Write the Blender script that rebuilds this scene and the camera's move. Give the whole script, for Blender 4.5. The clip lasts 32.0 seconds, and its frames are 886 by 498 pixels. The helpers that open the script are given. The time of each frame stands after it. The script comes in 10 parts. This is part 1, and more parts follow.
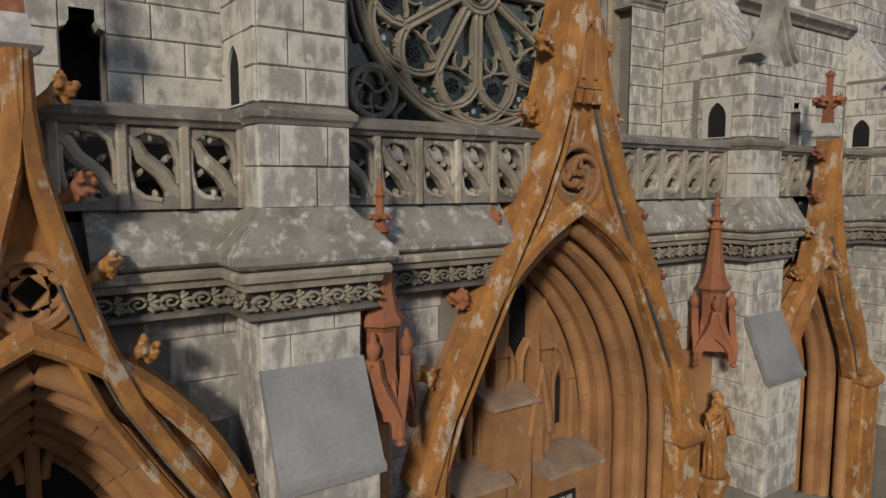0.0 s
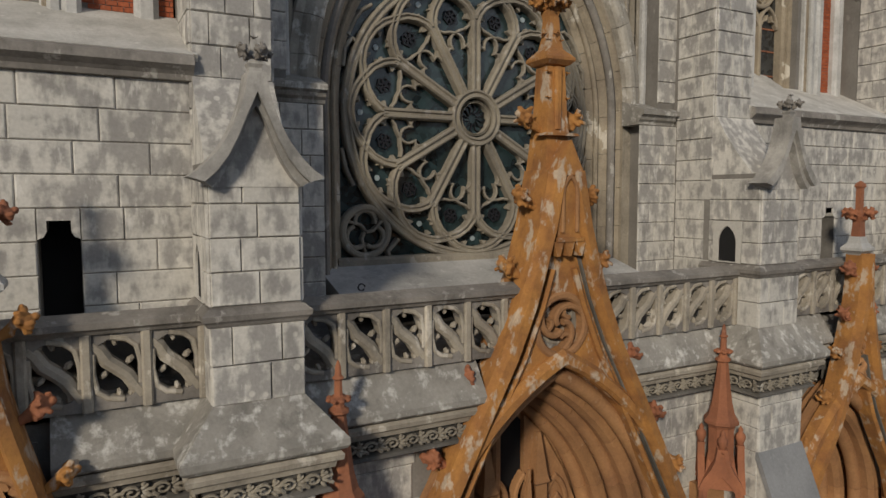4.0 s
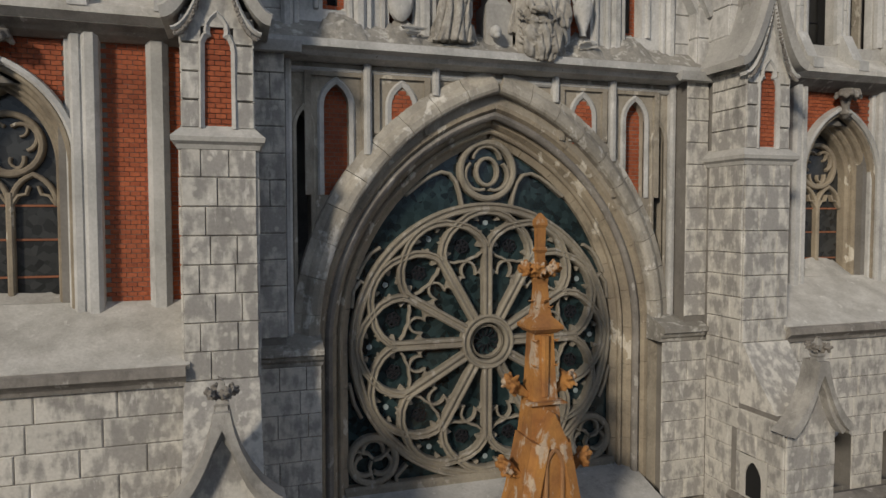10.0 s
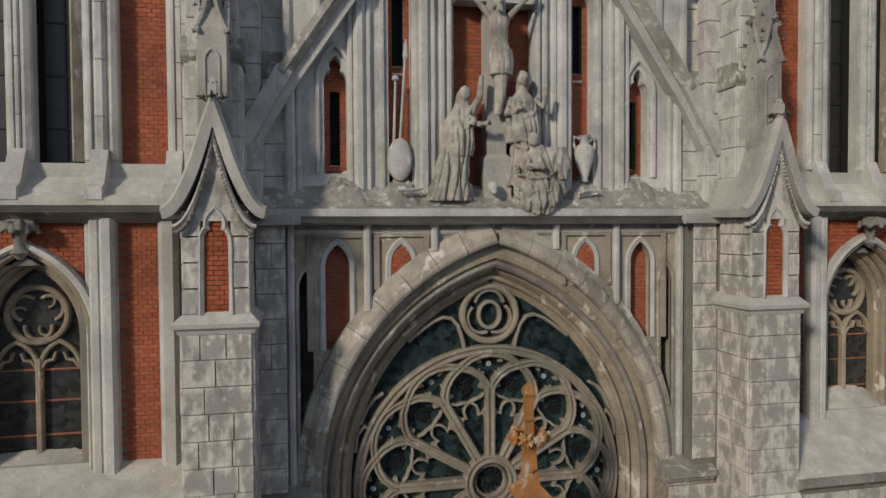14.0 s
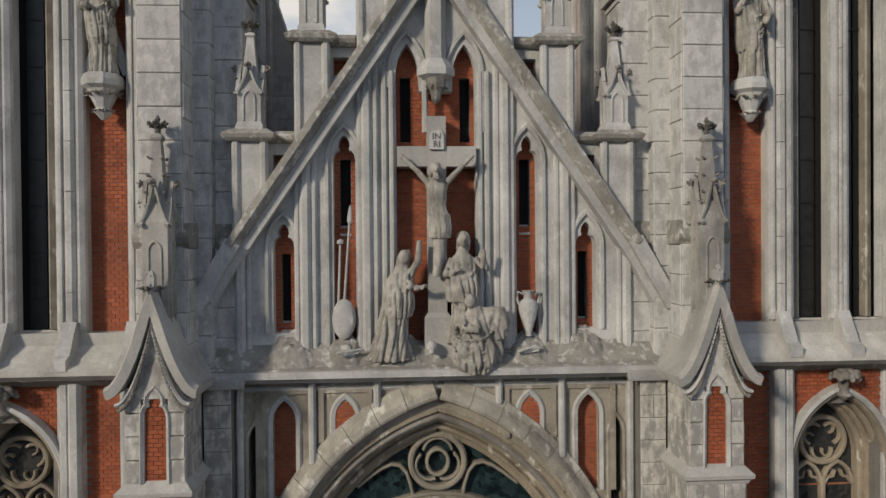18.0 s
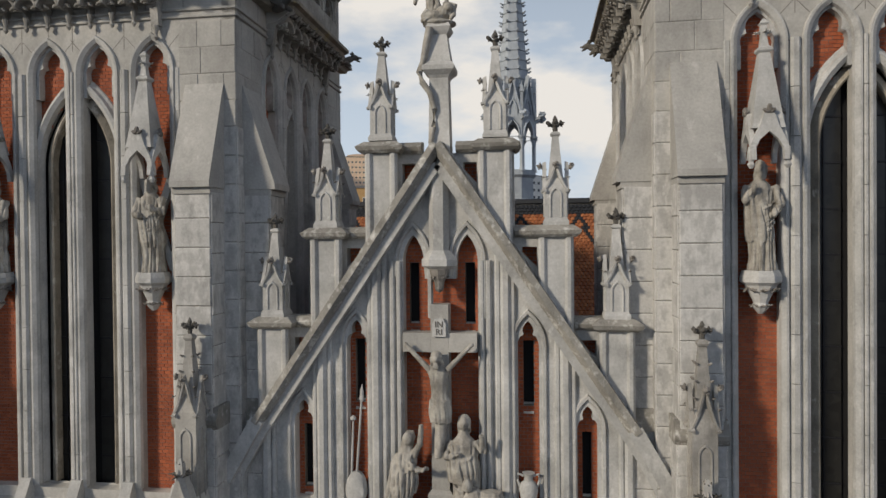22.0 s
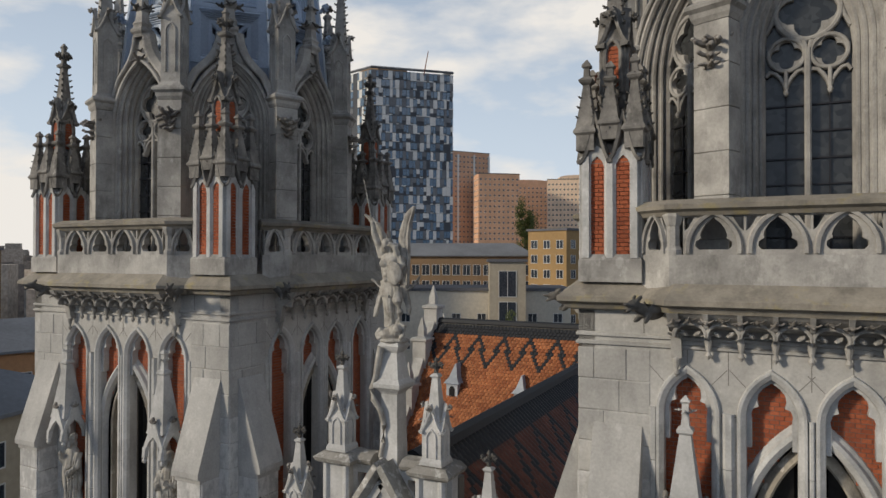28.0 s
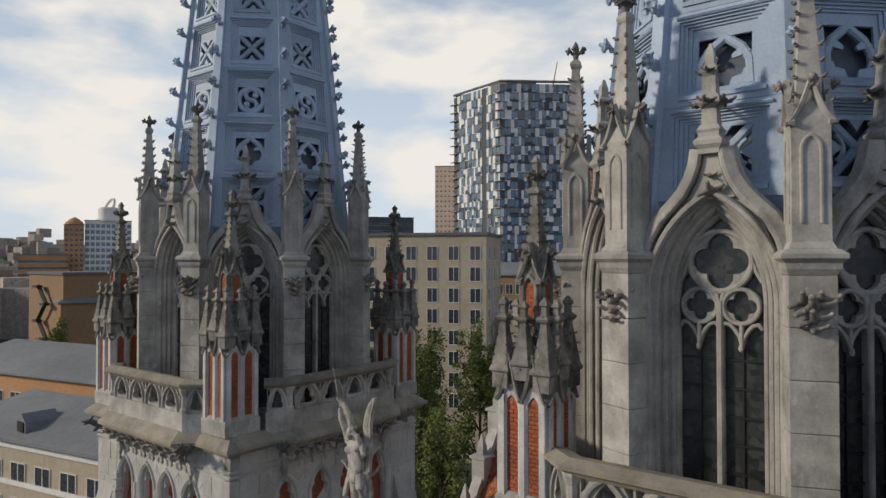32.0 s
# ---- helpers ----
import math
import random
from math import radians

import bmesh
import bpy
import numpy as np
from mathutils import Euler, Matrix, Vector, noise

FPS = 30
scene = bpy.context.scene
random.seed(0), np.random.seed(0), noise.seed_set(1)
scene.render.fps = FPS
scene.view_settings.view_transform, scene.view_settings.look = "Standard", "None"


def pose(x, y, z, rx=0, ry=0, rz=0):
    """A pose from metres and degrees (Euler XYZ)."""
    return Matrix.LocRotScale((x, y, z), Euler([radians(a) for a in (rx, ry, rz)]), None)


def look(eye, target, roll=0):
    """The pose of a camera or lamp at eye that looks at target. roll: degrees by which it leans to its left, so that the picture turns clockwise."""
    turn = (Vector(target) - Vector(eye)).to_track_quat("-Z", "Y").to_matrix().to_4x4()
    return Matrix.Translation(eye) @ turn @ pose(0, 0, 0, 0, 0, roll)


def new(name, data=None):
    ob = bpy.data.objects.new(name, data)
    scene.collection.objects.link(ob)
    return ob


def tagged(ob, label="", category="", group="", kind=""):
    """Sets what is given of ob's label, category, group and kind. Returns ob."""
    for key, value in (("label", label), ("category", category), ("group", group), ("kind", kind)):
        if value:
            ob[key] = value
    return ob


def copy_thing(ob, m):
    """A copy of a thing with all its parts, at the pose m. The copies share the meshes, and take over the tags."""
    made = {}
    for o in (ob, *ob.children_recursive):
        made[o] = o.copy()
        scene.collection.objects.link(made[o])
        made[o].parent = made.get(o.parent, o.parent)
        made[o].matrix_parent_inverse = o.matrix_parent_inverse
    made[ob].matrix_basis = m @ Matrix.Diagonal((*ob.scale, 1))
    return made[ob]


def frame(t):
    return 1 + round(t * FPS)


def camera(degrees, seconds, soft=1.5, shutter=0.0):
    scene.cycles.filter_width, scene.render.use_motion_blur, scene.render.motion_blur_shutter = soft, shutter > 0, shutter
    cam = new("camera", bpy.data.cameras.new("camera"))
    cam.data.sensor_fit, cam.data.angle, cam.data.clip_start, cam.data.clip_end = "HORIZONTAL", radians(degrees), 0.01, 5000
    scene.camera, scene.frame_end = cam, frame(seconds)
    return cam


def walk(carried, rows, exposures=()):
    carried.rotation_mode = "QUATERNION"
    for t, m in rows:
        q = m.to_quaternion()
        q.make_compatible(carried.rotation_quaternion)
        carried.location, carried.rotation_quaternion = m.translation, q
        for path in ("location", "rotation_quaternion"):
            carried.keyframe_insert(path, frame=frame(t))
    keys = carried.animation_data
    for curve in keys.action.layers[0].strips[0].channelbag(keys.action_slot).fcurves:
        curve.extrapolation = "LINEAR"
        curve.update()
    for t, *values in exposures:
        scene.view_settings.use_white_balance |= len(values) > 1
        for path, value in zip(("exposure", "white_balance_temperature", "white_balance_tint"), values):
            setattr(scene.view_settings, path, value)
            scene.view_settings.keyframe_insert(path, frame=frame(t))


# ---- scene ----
cam = camera(66.91, 32.0)
# seconds, eye x y z, heading (right of north), pitch, roll
PATH = [
    (0.0, -7.471, -9.214, 9.914, 35.04, -5.79, 0.15),
    (0.5, -7.296, -9.309, 10.139, 34.10, -5.51, -0.02),
    (1.0, -7.111, -9.384, 10.374, 33.26, -5.37, -0.01),
    (1.5, -6.924, -9.454, 10.631, 32.39, -5.28, -0.03),
    (2.0, -6.768, -9.526, 10.888, 31.59, -5.25, -0.02),
    (2.5, -6.618, -9.622, 11.152, 30.74, -5.15, -0.01),
    (3.0, -6.482, -9.742, 11.412, 29.87, -5.03, -0.03),
    (3.5, -6.343, -9.852, 11.660, 29.00, -4.74, -0.11),
    (5.5, -5.853, -10.174, 12.795, 26.27, -4.15, -0.06),
    (6.0, -5.764, -10.217, 13.085, 25.73, -4.01, -0.06),
    (6.5, -5.636, -10.289, 13.371, 24.91, -3.74, -0.08),
    (7.0, -5.488, -10.350, 13.677, 23.91, -3.64, -0.05),
    (7.5, -5.327, -10.389, 13.994, 22.90, -3.46, -0.11),
    (8.0, -5.163, -10.438, 14.272, 21.95, -3.29, -0.18),
    (8.5, -4.994, -10.518, 14.575, 21.00, -3.04, -0.16),
    (9.0, -4.802, -10.601, 14.893, 19.97, -2.90, -0.09),
    (9.5, -4.576, -10.701, 15.226, 18.69, -2.83, -0.02),
    (10.0, -4.379, -10.829, 15.538, 17.52, -2.71, -0.07),
    (10.5, -4.206, -10.945, 15.838, 16.53, -2.49, -0.08),
    (11.0, -4.052, -11.040, 16.123, 15.73, -2.41, -0.10),
    (11.5, -3.939, -11.149, 16.389, 15.00, -2.25, -0.12),
    (12.0, -3.840, -11.227, 16.649, 14.29, -2.08, -0.18),
    (12.5, -3.734, -11.245, 16.958, 13.66, -2.05, -0.24),
    (13.0, -3.607, -11.276, 17.265, 12.96, -2.01, -0.26),
    (13.5, -3.466, -11.301, 17.595, 12.32, -1.87, -0.32),
    (14.0, -3.286, -11.327, 17.925, 11.68, -1.75, -0.35),
    (14.5, -3.093, -11.363, 18.268, 11.12, -1.64, -0.37),
    (16.5, -2.021, -11.677, 19.513, 8.01, -1.28, -0.43),
    (17.0, -1.613, -11.776, 19.816, 6.70, -1.04, -0.48),
    (17.5, -1.134, -11.908, 20.135, 5.26, -0.79, -0.50),
    (18.0, -0.664, -12.084, 20.460, 3.65, -0.57, -0.48),
    (18.5, -0.268, -12.286, 20.823, 2.08, -0.42, -0.43),
    (19.0, 0.076, -12.430, 21.209, 0.63, -0.41, -0.53),
    (19.5, 0.377, -12.520, 21.657, -0.65, -0.59, -0.55),
    (20.0, 0.641, -12.557, 22.090, -1.86, -0.76, -0.53),
    (20.5, 0.897, -12.595, 22.522, -3.09, -0.79, -0.53),
    (21.0, 1.164, -12.600, 22.942, -4.46, -0.70, -0.52),
    (21.5, 1.480, -12.617, 23.413, -6.14, -0.62, -0.54),
    (22.0, 1.866, -12.619, 23.920, -8.10, -0.67, -0.54),
    (22.5, 2.284, -12.604, 24.399, -10.05, -0.49, -0.48),
    (23.0, 2.692, -12.515, 24.829, -11.90, -0.23, -0.53),
    (23.5, 3.095, -12.449, 25.234, -13.74, 0.22, -0.46),
    (24.0, 3.451, -12.344, 25.673, -15.43, 0.41, -0.33),
    (24.5, 3.776, -12.236, 26.149, -16.91, 0.61, -0.29),
    (25.0, 4.109, -12.123, 26.672, -18.18, 0.67, -0.26),
    (25.5, 4.487, -12.018, 27.225, -19.36, 0.67, -0.29),
    (27.5, 6.502, -11.622, 29.305, -24.87, 0.69, 0.06),
    (28.0, 6.987, -11.473, 29.806, -26.52, 0.70, 0.10),
    (28.5, 7.479, -11.317, 30.344, -28.18, 0.70, 0.12),
    (29.0, 7.936, -11.129, 30.869, -29.79, 0.73, 0.09),
    (29.5, 8.395, -10.938, 31.405, -31.41, 0.81, 0.10),
    (30.0, 8.814, -10.770, 31.925, -32.88, 0.84, 0.11),
    (30.5, 9.243, -10.590, 32.446, -34.33, 0.89, 0.11),
    (31.0, 9.663, -10.388, 32.927, -35.77, 0.91, 0.06),
    (31.5, 10.087, -10.177, 33.393, -37.17, 0.93, 0.00),
    (32.0, 10.463, -9.972, 33.774, -38.34, 0.98, -0.03),
]
EXPOSURES = [(0, -0.14), (4, -0.15), (10, -0.17), (18, -0.12), (24, -0.04), (32, 0.0)]


def shot(x, y, z, heading, pitch, roll):
    a, b = radians(heading), radians(pitch)
    return look((x, y, z), (x + math.sin(a) * math.cos(b), y + math.cos(a) * math.cos(b), z + math.sin(b)), roll)


walk(cam, [(row[0], shot(*row[1:])) for row in PATH], EXPOSURES)
# END CAMERA
# ---------------------------------------------------------------- light
SUN_AZ, SUN_EL = radians(-46), radians(22)   # bearing left of the way to the facade, height
world = bpy.data.worlds.new("sky")
scene.world = world
world.use_nodes = True
wn, wl = world.node_tree.nodes, world.node_tree.links
wn.clear()
w_out = wn.new("ShaderNodeOutputWorld")
w_bg = wn.new("ShaderNodeBackground")
w_sky = wn.new("ShaderNodeTexSky")
w_sky.sky_type = "NISHITA"
w_sky.sun_disc = False
w_sky.sun_elevation = SUN_EL
w_sky.sun_rotation = radians(180) + SUN_AZ
w_sky.dust_density = 1.0
w_tc = wn.new("ShaderNodeTexCoord")
w_map = wn.new("ShaderNodeMapping")
w_map.inputs["Scale"].default_value = (1.0, 1.0, 2.5)
w_noise = wn.new("ShaderNodeTexNoise")
w_noise.inputs["Scale"].default_value = 3.1
w_noise.inputs["Detail"].default_value = 8
w_noise.inputs["Roughness"].default_value = 0.52
w_ramp = wn.new("ShaderNodeValToRGB")
w_ramp.color_ramp.elements[0].position = 0.45
w_ramp.color_ramp.elements[0].color = (0.04, 0.04, 0.04, 1)
w_ramp.color_ramp.elements[1].position = 0.58
w_mix = wn.new("ShaderNodeMix")
w_mix.data_type = "RGBA"
w_mix.inputs[7].default_value = (10.6, 10.1, 9.4, 1)
w_sep = wn.new("ShaderNodeSeparateXYZ")
w_low = wn.new("ShaderNodeMapRange")             # clouds stand dense towards the horizon, the zenith is clear
w_low.inputs["From Min"].default_value, w_low.inputs["From Max"].default_value = 0.42, 0.85
w_low.inputs["To Min"].default_value, w_low.inputs["To Max"].default_value = 1.0, 0.12
w_mul = wn.new("ShaderNodeMath")
w_mul.operation = "MULTIPLY"
wl.new(w_tc.outputs["Generated"], w_sep.inputs["Vector"])
wl.new(w_sep.outputs["Z"], w_low.inputs["Value"])
wl.new(w_ramp.outputs["Color"], w_mul.inputs[0])
wl.new(w_low.outputs["Result"], w_mul.inputs[1])
wl.new(w_tc.outputs["Generated"], w_map.inputs["Vector"])
wl.new(w_map.outputs["Vector"], w_noise.inputs["Vector"])
wl.new(w_noise.outputs["Fac"], w_ramp.inputs["Fac"])
wl.new(w_mul.outputs[0], w_mix.inputs[0])
w_haze = wn.new("ShaderNodeMapRange")            # pale air low over the horizon
w_haze.inputs["From Min"].default_value, w_haze.inputs["From Max"].default_value = 0.1, 0.72
w_haze.inputs["To Min"].default_value, w_haze.inputs["To Max"].default_value = 0.85, 0.0
w_air = wn.new("ShaderNodeMix")
w_air.data_type = "RGBA"
w_air.inputs[7].default_value = (8.2, 9.3, 10.7, 1)
wl.new(w_sep.outputs["Z"], w_haze.inputs["Value"])
wl.new(w_haze.outputs["Result"], w_air.inputs[0])
wl.new(w_sky.outputs["Color"], w_air.inputs[6])
wl.new(w_air.outputs[2], w_mix.inputs[6])
w_front = wn.new("ShaderNodeMapRange")           # added cloud gradient: dims the unseen sky towards +x and -y to deepen shade
w_front.inputs["From Min"].default_value, w_front.inputs["From Max"].default_value = -0.8, 0.72
w_front.inputs["To Min"].default_value, w_front.inputs["To Max"].default_value = 0.0, 1.0
w_tone = wn.new("ShaderNodeMix")
w_tone.data_type = "RGBA"
w_tone.inputs[6].default_value = (3.3, 4.55, 6.7, 1)
w_tone.inputs[7].default_value = (11.2, 10.7, 10.0, 1)
w_dot = wn.new("ShaderNodeVectorMath")
w_dot.operation = "DOT_PRODUCT"
w_dot.inputs[1].default_value = (-0.55, 0.83, 0.0)
wl.new(w_tc.outputs["Generated"], w_dot.inputs[0])
wl.new(w_dot.outputs["Value"], w_front.inputs["Value"])
wl.new(w_front.outputs["Result"], w_tone.inputs[0])
wl.new(w_tone.outputs[2], w_mix.inputs[7])
wl.new(w_mix.outputs[2], w_bg.inputs["Color"])
w_bg.inputs["Strength"].default_value = 0.077
wl.new(w_bg.outputs["Background"], w_out.inputs["Surface"])

sun = new("sun", bpy.data.lights.new("sun", "SUN"))
sun.data.energy = 2.8
sun.data.angle = radians(7)
sun.data.color = (1.0, 0.88, 0.71)
sun.matrix_world = look((math.sin(SUN_AZ) * math.cos(SUN_EL) * 80, -math.cos(SUN_AZ) * math.cos(SUN_EL) * 80, 80 * math.sin(SUN_EL) + 15), (0, 0, 15))


# ---------------------------------------------------------------- materials
def nodes_of(name, rough=0.85, metal=0.0):
    m = bpy.data.materials.new(name)
    m.use_nodes = True
    nt = m.node_tree
    b = nt.nodes["Principled BSDF"]
    b.inputs["Roughness"].default_value = rough
    b.inputs["Metallic"].default_value = metal
    return m, nt, b


def rgba(c):
    return (c[0], c[1], c[2], 1)


def weathered(name, base, dark, light, rough=0.88, blotch=1.1, grain=22, streak=0.5, patch=0.62, patch_w=0.06, patch_amt=0.6, vary=0.18, bump=0.25, pscale=4.6, pstretch=0.55, soot=0.0):
    """Stone or render: broad stains, streaks that run down, pale worn patches, fine grain; each piece a little different."""
    m, nt, b = nodes_of(name, rough)
    N, L = nt.nodes, nt.links
    geo = N.new("ShaderNodeNewGeometry")
    info = N.new("ShaderNodeObjectInfo")

    def noise_at(scale, detail=5, stretch=None, rough_=0.6):
        n = N.new("ShaderNodeTexNoise")
        n.inputs["Scale"].default_value = scale
        n.inputs["Detail"].default_value = detail
        n.inputs["Roughness"].default_value = rough_
        if stretch:
            mp = N.new("ShaderNodeMapping")
            mp.inputs["Scale"].default_value = stretch
            L.new(geo.outputs["Position"], mp.inputs["Vector"])
            L.new(mp.outputs["Vector"], n.inputs["Vector"])
        else:
            L.new(geo.outputs["Position"], n.inputs["Vector"])
        return n

    def ramp(src, a, z):
        r = N.new("ShaderNodeMapRange")
        r.inputs["From Min"].default_value, r.inputs["From Max"].default_value = a, z
        L.new(src, r.inputs["Value"])
        return r.outputs["Result"]

    def mix(fac, a, c):
        x = N.new("ShaderNodeMix")
        x.data_type = "RGBA"
        if isinstance(fac, float):
            x.inputs[0].default_value = fac
        else:
            L.new(fac, x.inputs[0])
        for sock, v in ((6, a), (7, c)):
            if isinstance(v, tuple):
                x.inputs[sock].default_value = rgba(v)
            else:
                L.new(v, x.inputs[sock])
        return x.outputs[2]

    big = noise_at(blotch, 6)
    fine = noise_at(grain, 6)
    run = noise_at(3.0, 4, (1.0, 1.0, 0.16))
    pt = noise_at(pscale, 5, (1.0, 1.0, pstretch), 0.62)
    col = mix(ramp(big.outputs["Fac"], 0.36, 0.66), base, dark)
    s = N.new("ShaderNodeMath")
    s.operation = "MULTIPLY"
    L.new(ramp(run.outputs["Fac"], 0.5, 0.74), s.inputs[0])
    s.inputs[1].default_value = streak
    col = mix(s.outputs[0], col, dark)
    p = N.new("ShaderNodeMath")
    p.operation = "MULTIPLY"
    L.new(ramp(pt.outputs["Fac"], patch, patch + patch_w), p.inputs[0])
    p.inputs[1].default_value = patch_amt
    col = mix(p.outputs[0], col, light)
    if soot:
        grime = noise_at(2.3, 8, (1.0, 1.0, 0.5), 0.72)
        q = N.new("ShaderNodeMath")
        q.operation = "MULTIPLY"
        L.new(ramp(grime.outputs["Fac"], 0.52, 0.66), q.inputs[0])
        q.inputs[1].default_value = soot
        col = mix(q.outputs[0], col, tuple(0.42 * w for w in dark))
    hsv = N.new("ShaderNodeHueSaturation")
    L.new(col, hsv.inputs["Color"])
    v = N.new("ShaderNodeMath")
    v.operation = "MULTIPLY_ADD"
    L.new(info.outputs["Random"], v.inputs[0])
    v.inputs[1].default_value = 2 * vary
    v.inputs[2].default_value = 1 - vary
    g = N.new("ShaderNodeMath")
    g.operation = "MULTIPLY_ADD"
    L.new(fine.outputs["Fac"], g.inputs[0])
    g.inputs[1].default_value = 0.5
    g.inputs[2].default_value = 0.75
    vg = N.new("ShaderNodeMath")
    vg.operation = "MULTIPLY"
    L.new(v.outputs[0], vg.inputs[0])
    L.new(g.outputs[0], vg.inputs[1])
    L.new(vg.outputs[0], hsv.inputs["Value"])
    L.new(hsv.outputs["Color"], b.inputs["Base Color"])
    bp = N.new("ShaderNodeBump")
    bp.inputs["Strength"].default_value = bump
    bp.inputs["Distance"].default_value = 0.02
    L.new(fine.outputs["Fac"], bp.inputs["Height"])
    L.new(bp.outputs["Normal"], b.inputs["Normal"])
    return m


def block_stone(name, pale, grey, bright):
    """Squared stone with a limewashed, weathered face: each block grey in its middle and bleached towards its joints, with slanting worn flecks and round pale spots."""
    m, nt, b = nodes_of(name, 0.88)
    N, L = nt.nodes, nt.links
    geo = N.new("ShaderNodeNewGeometry")
    info = N.new("ShaderNodeObjectInfo")
    tc = N.new("ShaderNodeTexCoord")
    sep = N.new("ShaderNodeSeparateXYZ")
    L.new(tc.outputs["Generated"], sep.inputs["Vector"])

    def calc(op, *vals):
        n = N.new("ShaderNodeMath")
        n.operation = op
        for i, v in enumerate(vals):
            if isinstance(v, float):
                n.inputs[i].default_value = v
            else:
                L.new(v, n.inputs[i])
        return n.outputs[0]

    def noise_at(scale, detail, mapping=None, rough_=0.6):
        n = N.new("ShaderNodeTexNoise")
        n.inputs["Scale"].default_value = scale
        n.inputs["Detail"].default_value = detail
        n.inputs["Roughness"].default_value = rough_
        src = geo.outputs["Position"]
        if mapping:
            mp = N.new("ShaderNodeMapping")
            mp.inputs["Rotation"].default_value = mapping[0]
            mp.inputs["Scale"].default_value = mapping[1]
            L.new(src, mp.inputs["Vector"])
            src = mp.outputs["Vector"]
        L.new(src, n.inputs["Vector"])
        return n.outputs["Fac"]

    def step(src, a, z):
        r = N.new("ShaderNodeMapRange")
        r.interpolation_type = "SMOOTHSTEP"
        r.inputs["From Min"].default_value, r.inputs["From Max"].default_value = a, z
        L.new(src, r.inputs["Value"])
        return r.outputs["Result"]

    def mix(fac, a, c):
        x = N.new("ShaderNodeMix")
        x.data_type = "RGBA"
        L.new(fac, x.inputs[0])
        for sock, v in ((6, a), (7, c)):
            if isinstance(v, tuple):
                x.inputs[sock].default_value = rgba(v)
            else:
                L.new(v, x.inputs[sock])
        return x.outputs[2]

    inner = calc("MULTIPLY", calc("MULTIPLY", sep.outputs["X"], calc("SUBTRACT", 1.0, sep.outputs["X"])), calc("MULTIPLY", sep.outputs["Z"], calc("SUBTRACT", 1.0, sep.outputs["Z"])))
    cloud = noise_at(4.6, 5)
    fleck = noise_at(1.0, 3, ((0.0, 0.6, 0.0), (8.5, 8.5, 3.0)), 0.5)
    broad = noise_at(0.4, 2)
    m1 = calc("ADD", calc("MULTIPLY", cloud, 0.5), calc("MULTIPLY", fleck, 0.5))
    m1 = calc("ADD", m1, calc("MULTIPLY", calc("SUBTRACT", broad, 0.5), 0.4))
    m1 = calc("ADD", m1, calc("MULTIPLY", calc("SUBTRACT", info.outputs["Random"], 0.5), 0.06))
    m1 = calc("ADD", m1, calc("MULTIPLY", inner, 1.5))
    col = mix(calc("MULTIPLY", step(m1, 0.45, 0.63), 0.95), pale, grey)
    spots = N.new("ShaderNodeTexVoronoi")
    spots.inputs["Scale"].default_value = 4.2
    L.new(geo.outputs["Position"], spots.inputs["Vector"])
    col = mix(calc("MULTIPLY", step(spots.outputs["Distance"], 0.2, 0.1), 0.8), col, pale)
    col = mix(calc("MULTIPLY", step(noise_at(7.0, 4, ((0.0, 0.0, 0.0), (1.0, 1.0, 0.35))), 0.6, 0.7), 0.5), col, bright)
    grime = noise_at(2.1, 8, ((0.0, 0.0, 0.0), (1.0, 1.0, 0.45)), 0.7)
    col = mix(calc("MULTIPLY", step(grime, 0.55, 0.7), 0.5), col, tuple(0.42 * w for w in grey))
    fine = noise_at(24.0, 6)
    hsv = N.new("ShaderNodeHueSaturation")
    L.new(col, hsv.inputs["Color"])
    L.new(calc("MULTIPLY", calc("MULTIPLY_ADD", info.outputs["Random"], 0.2, 0.9), calc("MULTIPLY_ADD", fine, 0.5, 0.75)), hsv.inputs["Value"])
    L.new(hsv.outputs["Color"], b.inputs["Base Color"])
    bp = N.new("ShaderNodeBump")
    bp.inputs["Strength"].default_value = 0.3
    bp.inputs["Distance"].default_value = 0.02
    L.new(calc("ADD", fine, cloud), bp.inputs["Height"])
    L.new(bp.outputs["Normal"], b.inputs["Normal"])
    return m


STONE = block_stone("grey limestone", (0.545, 0.527, 0.487), (0.285, 0.275, 0.262), (0.72, 0.705, 0.67))
STONE_HIGH = block_stone("pale tower ashlar", (0.53, 0.522, 0.505), (0.38, 0.374, 0.362), (0.62, 0.615, 0.6))
DRESSED = weathered("pale dressed stone", (0.545, 0.541, 0.528), (0.355, 0.354, 0.344), (0.675, 0.674, 0.66), patch=0.6, patch_amt=0.4, vary=0.07, streak=0.5, soot=0.42)
SMOOTH = weathered("smooth cast stone", (0.475, 0.463, 0.437), (0.32, 0.313, 0.297), (0.605, 0.596, 0.572), blotch=0.7, patch=0.62, patch_amt=0.35, vary=0.08, streak=0.4, bump=0.15, soot=0.25)
# sooty stone; on the arch roll the dark tone paints in hollow shade
WORN_SHADE = weathered("soot-stained and shade-dark stone", (0.27, 0.25, 0.225), (0.13, 0.12, 0.11), (0.5, 0.485, 0.45), patch=0.58, patch_amt=0.55, vary=0.06, bump=0.4, soot=0.5)
SOOTY = weathered("sooted turret stone", (0.27, 0.255, 0.232), (0.1, 0.095, 0.088), (0.46, 0.445, 0.41), blotch=2.6, patch=0.6, patch_amt=0.5, vary=0.06, bump=0.35, soot=0.7)
# dark carving stone; some recess backs wear it as painted shade
CARVED = weathered("carved dark stone and recess shade", (0.15, 0.14, 0.125), (0.07, 0.066, 0.06), (0.33, 0.31, 0.28), patch=0.62, patch_amt=0.4, vary=0.1, bump=0.4)
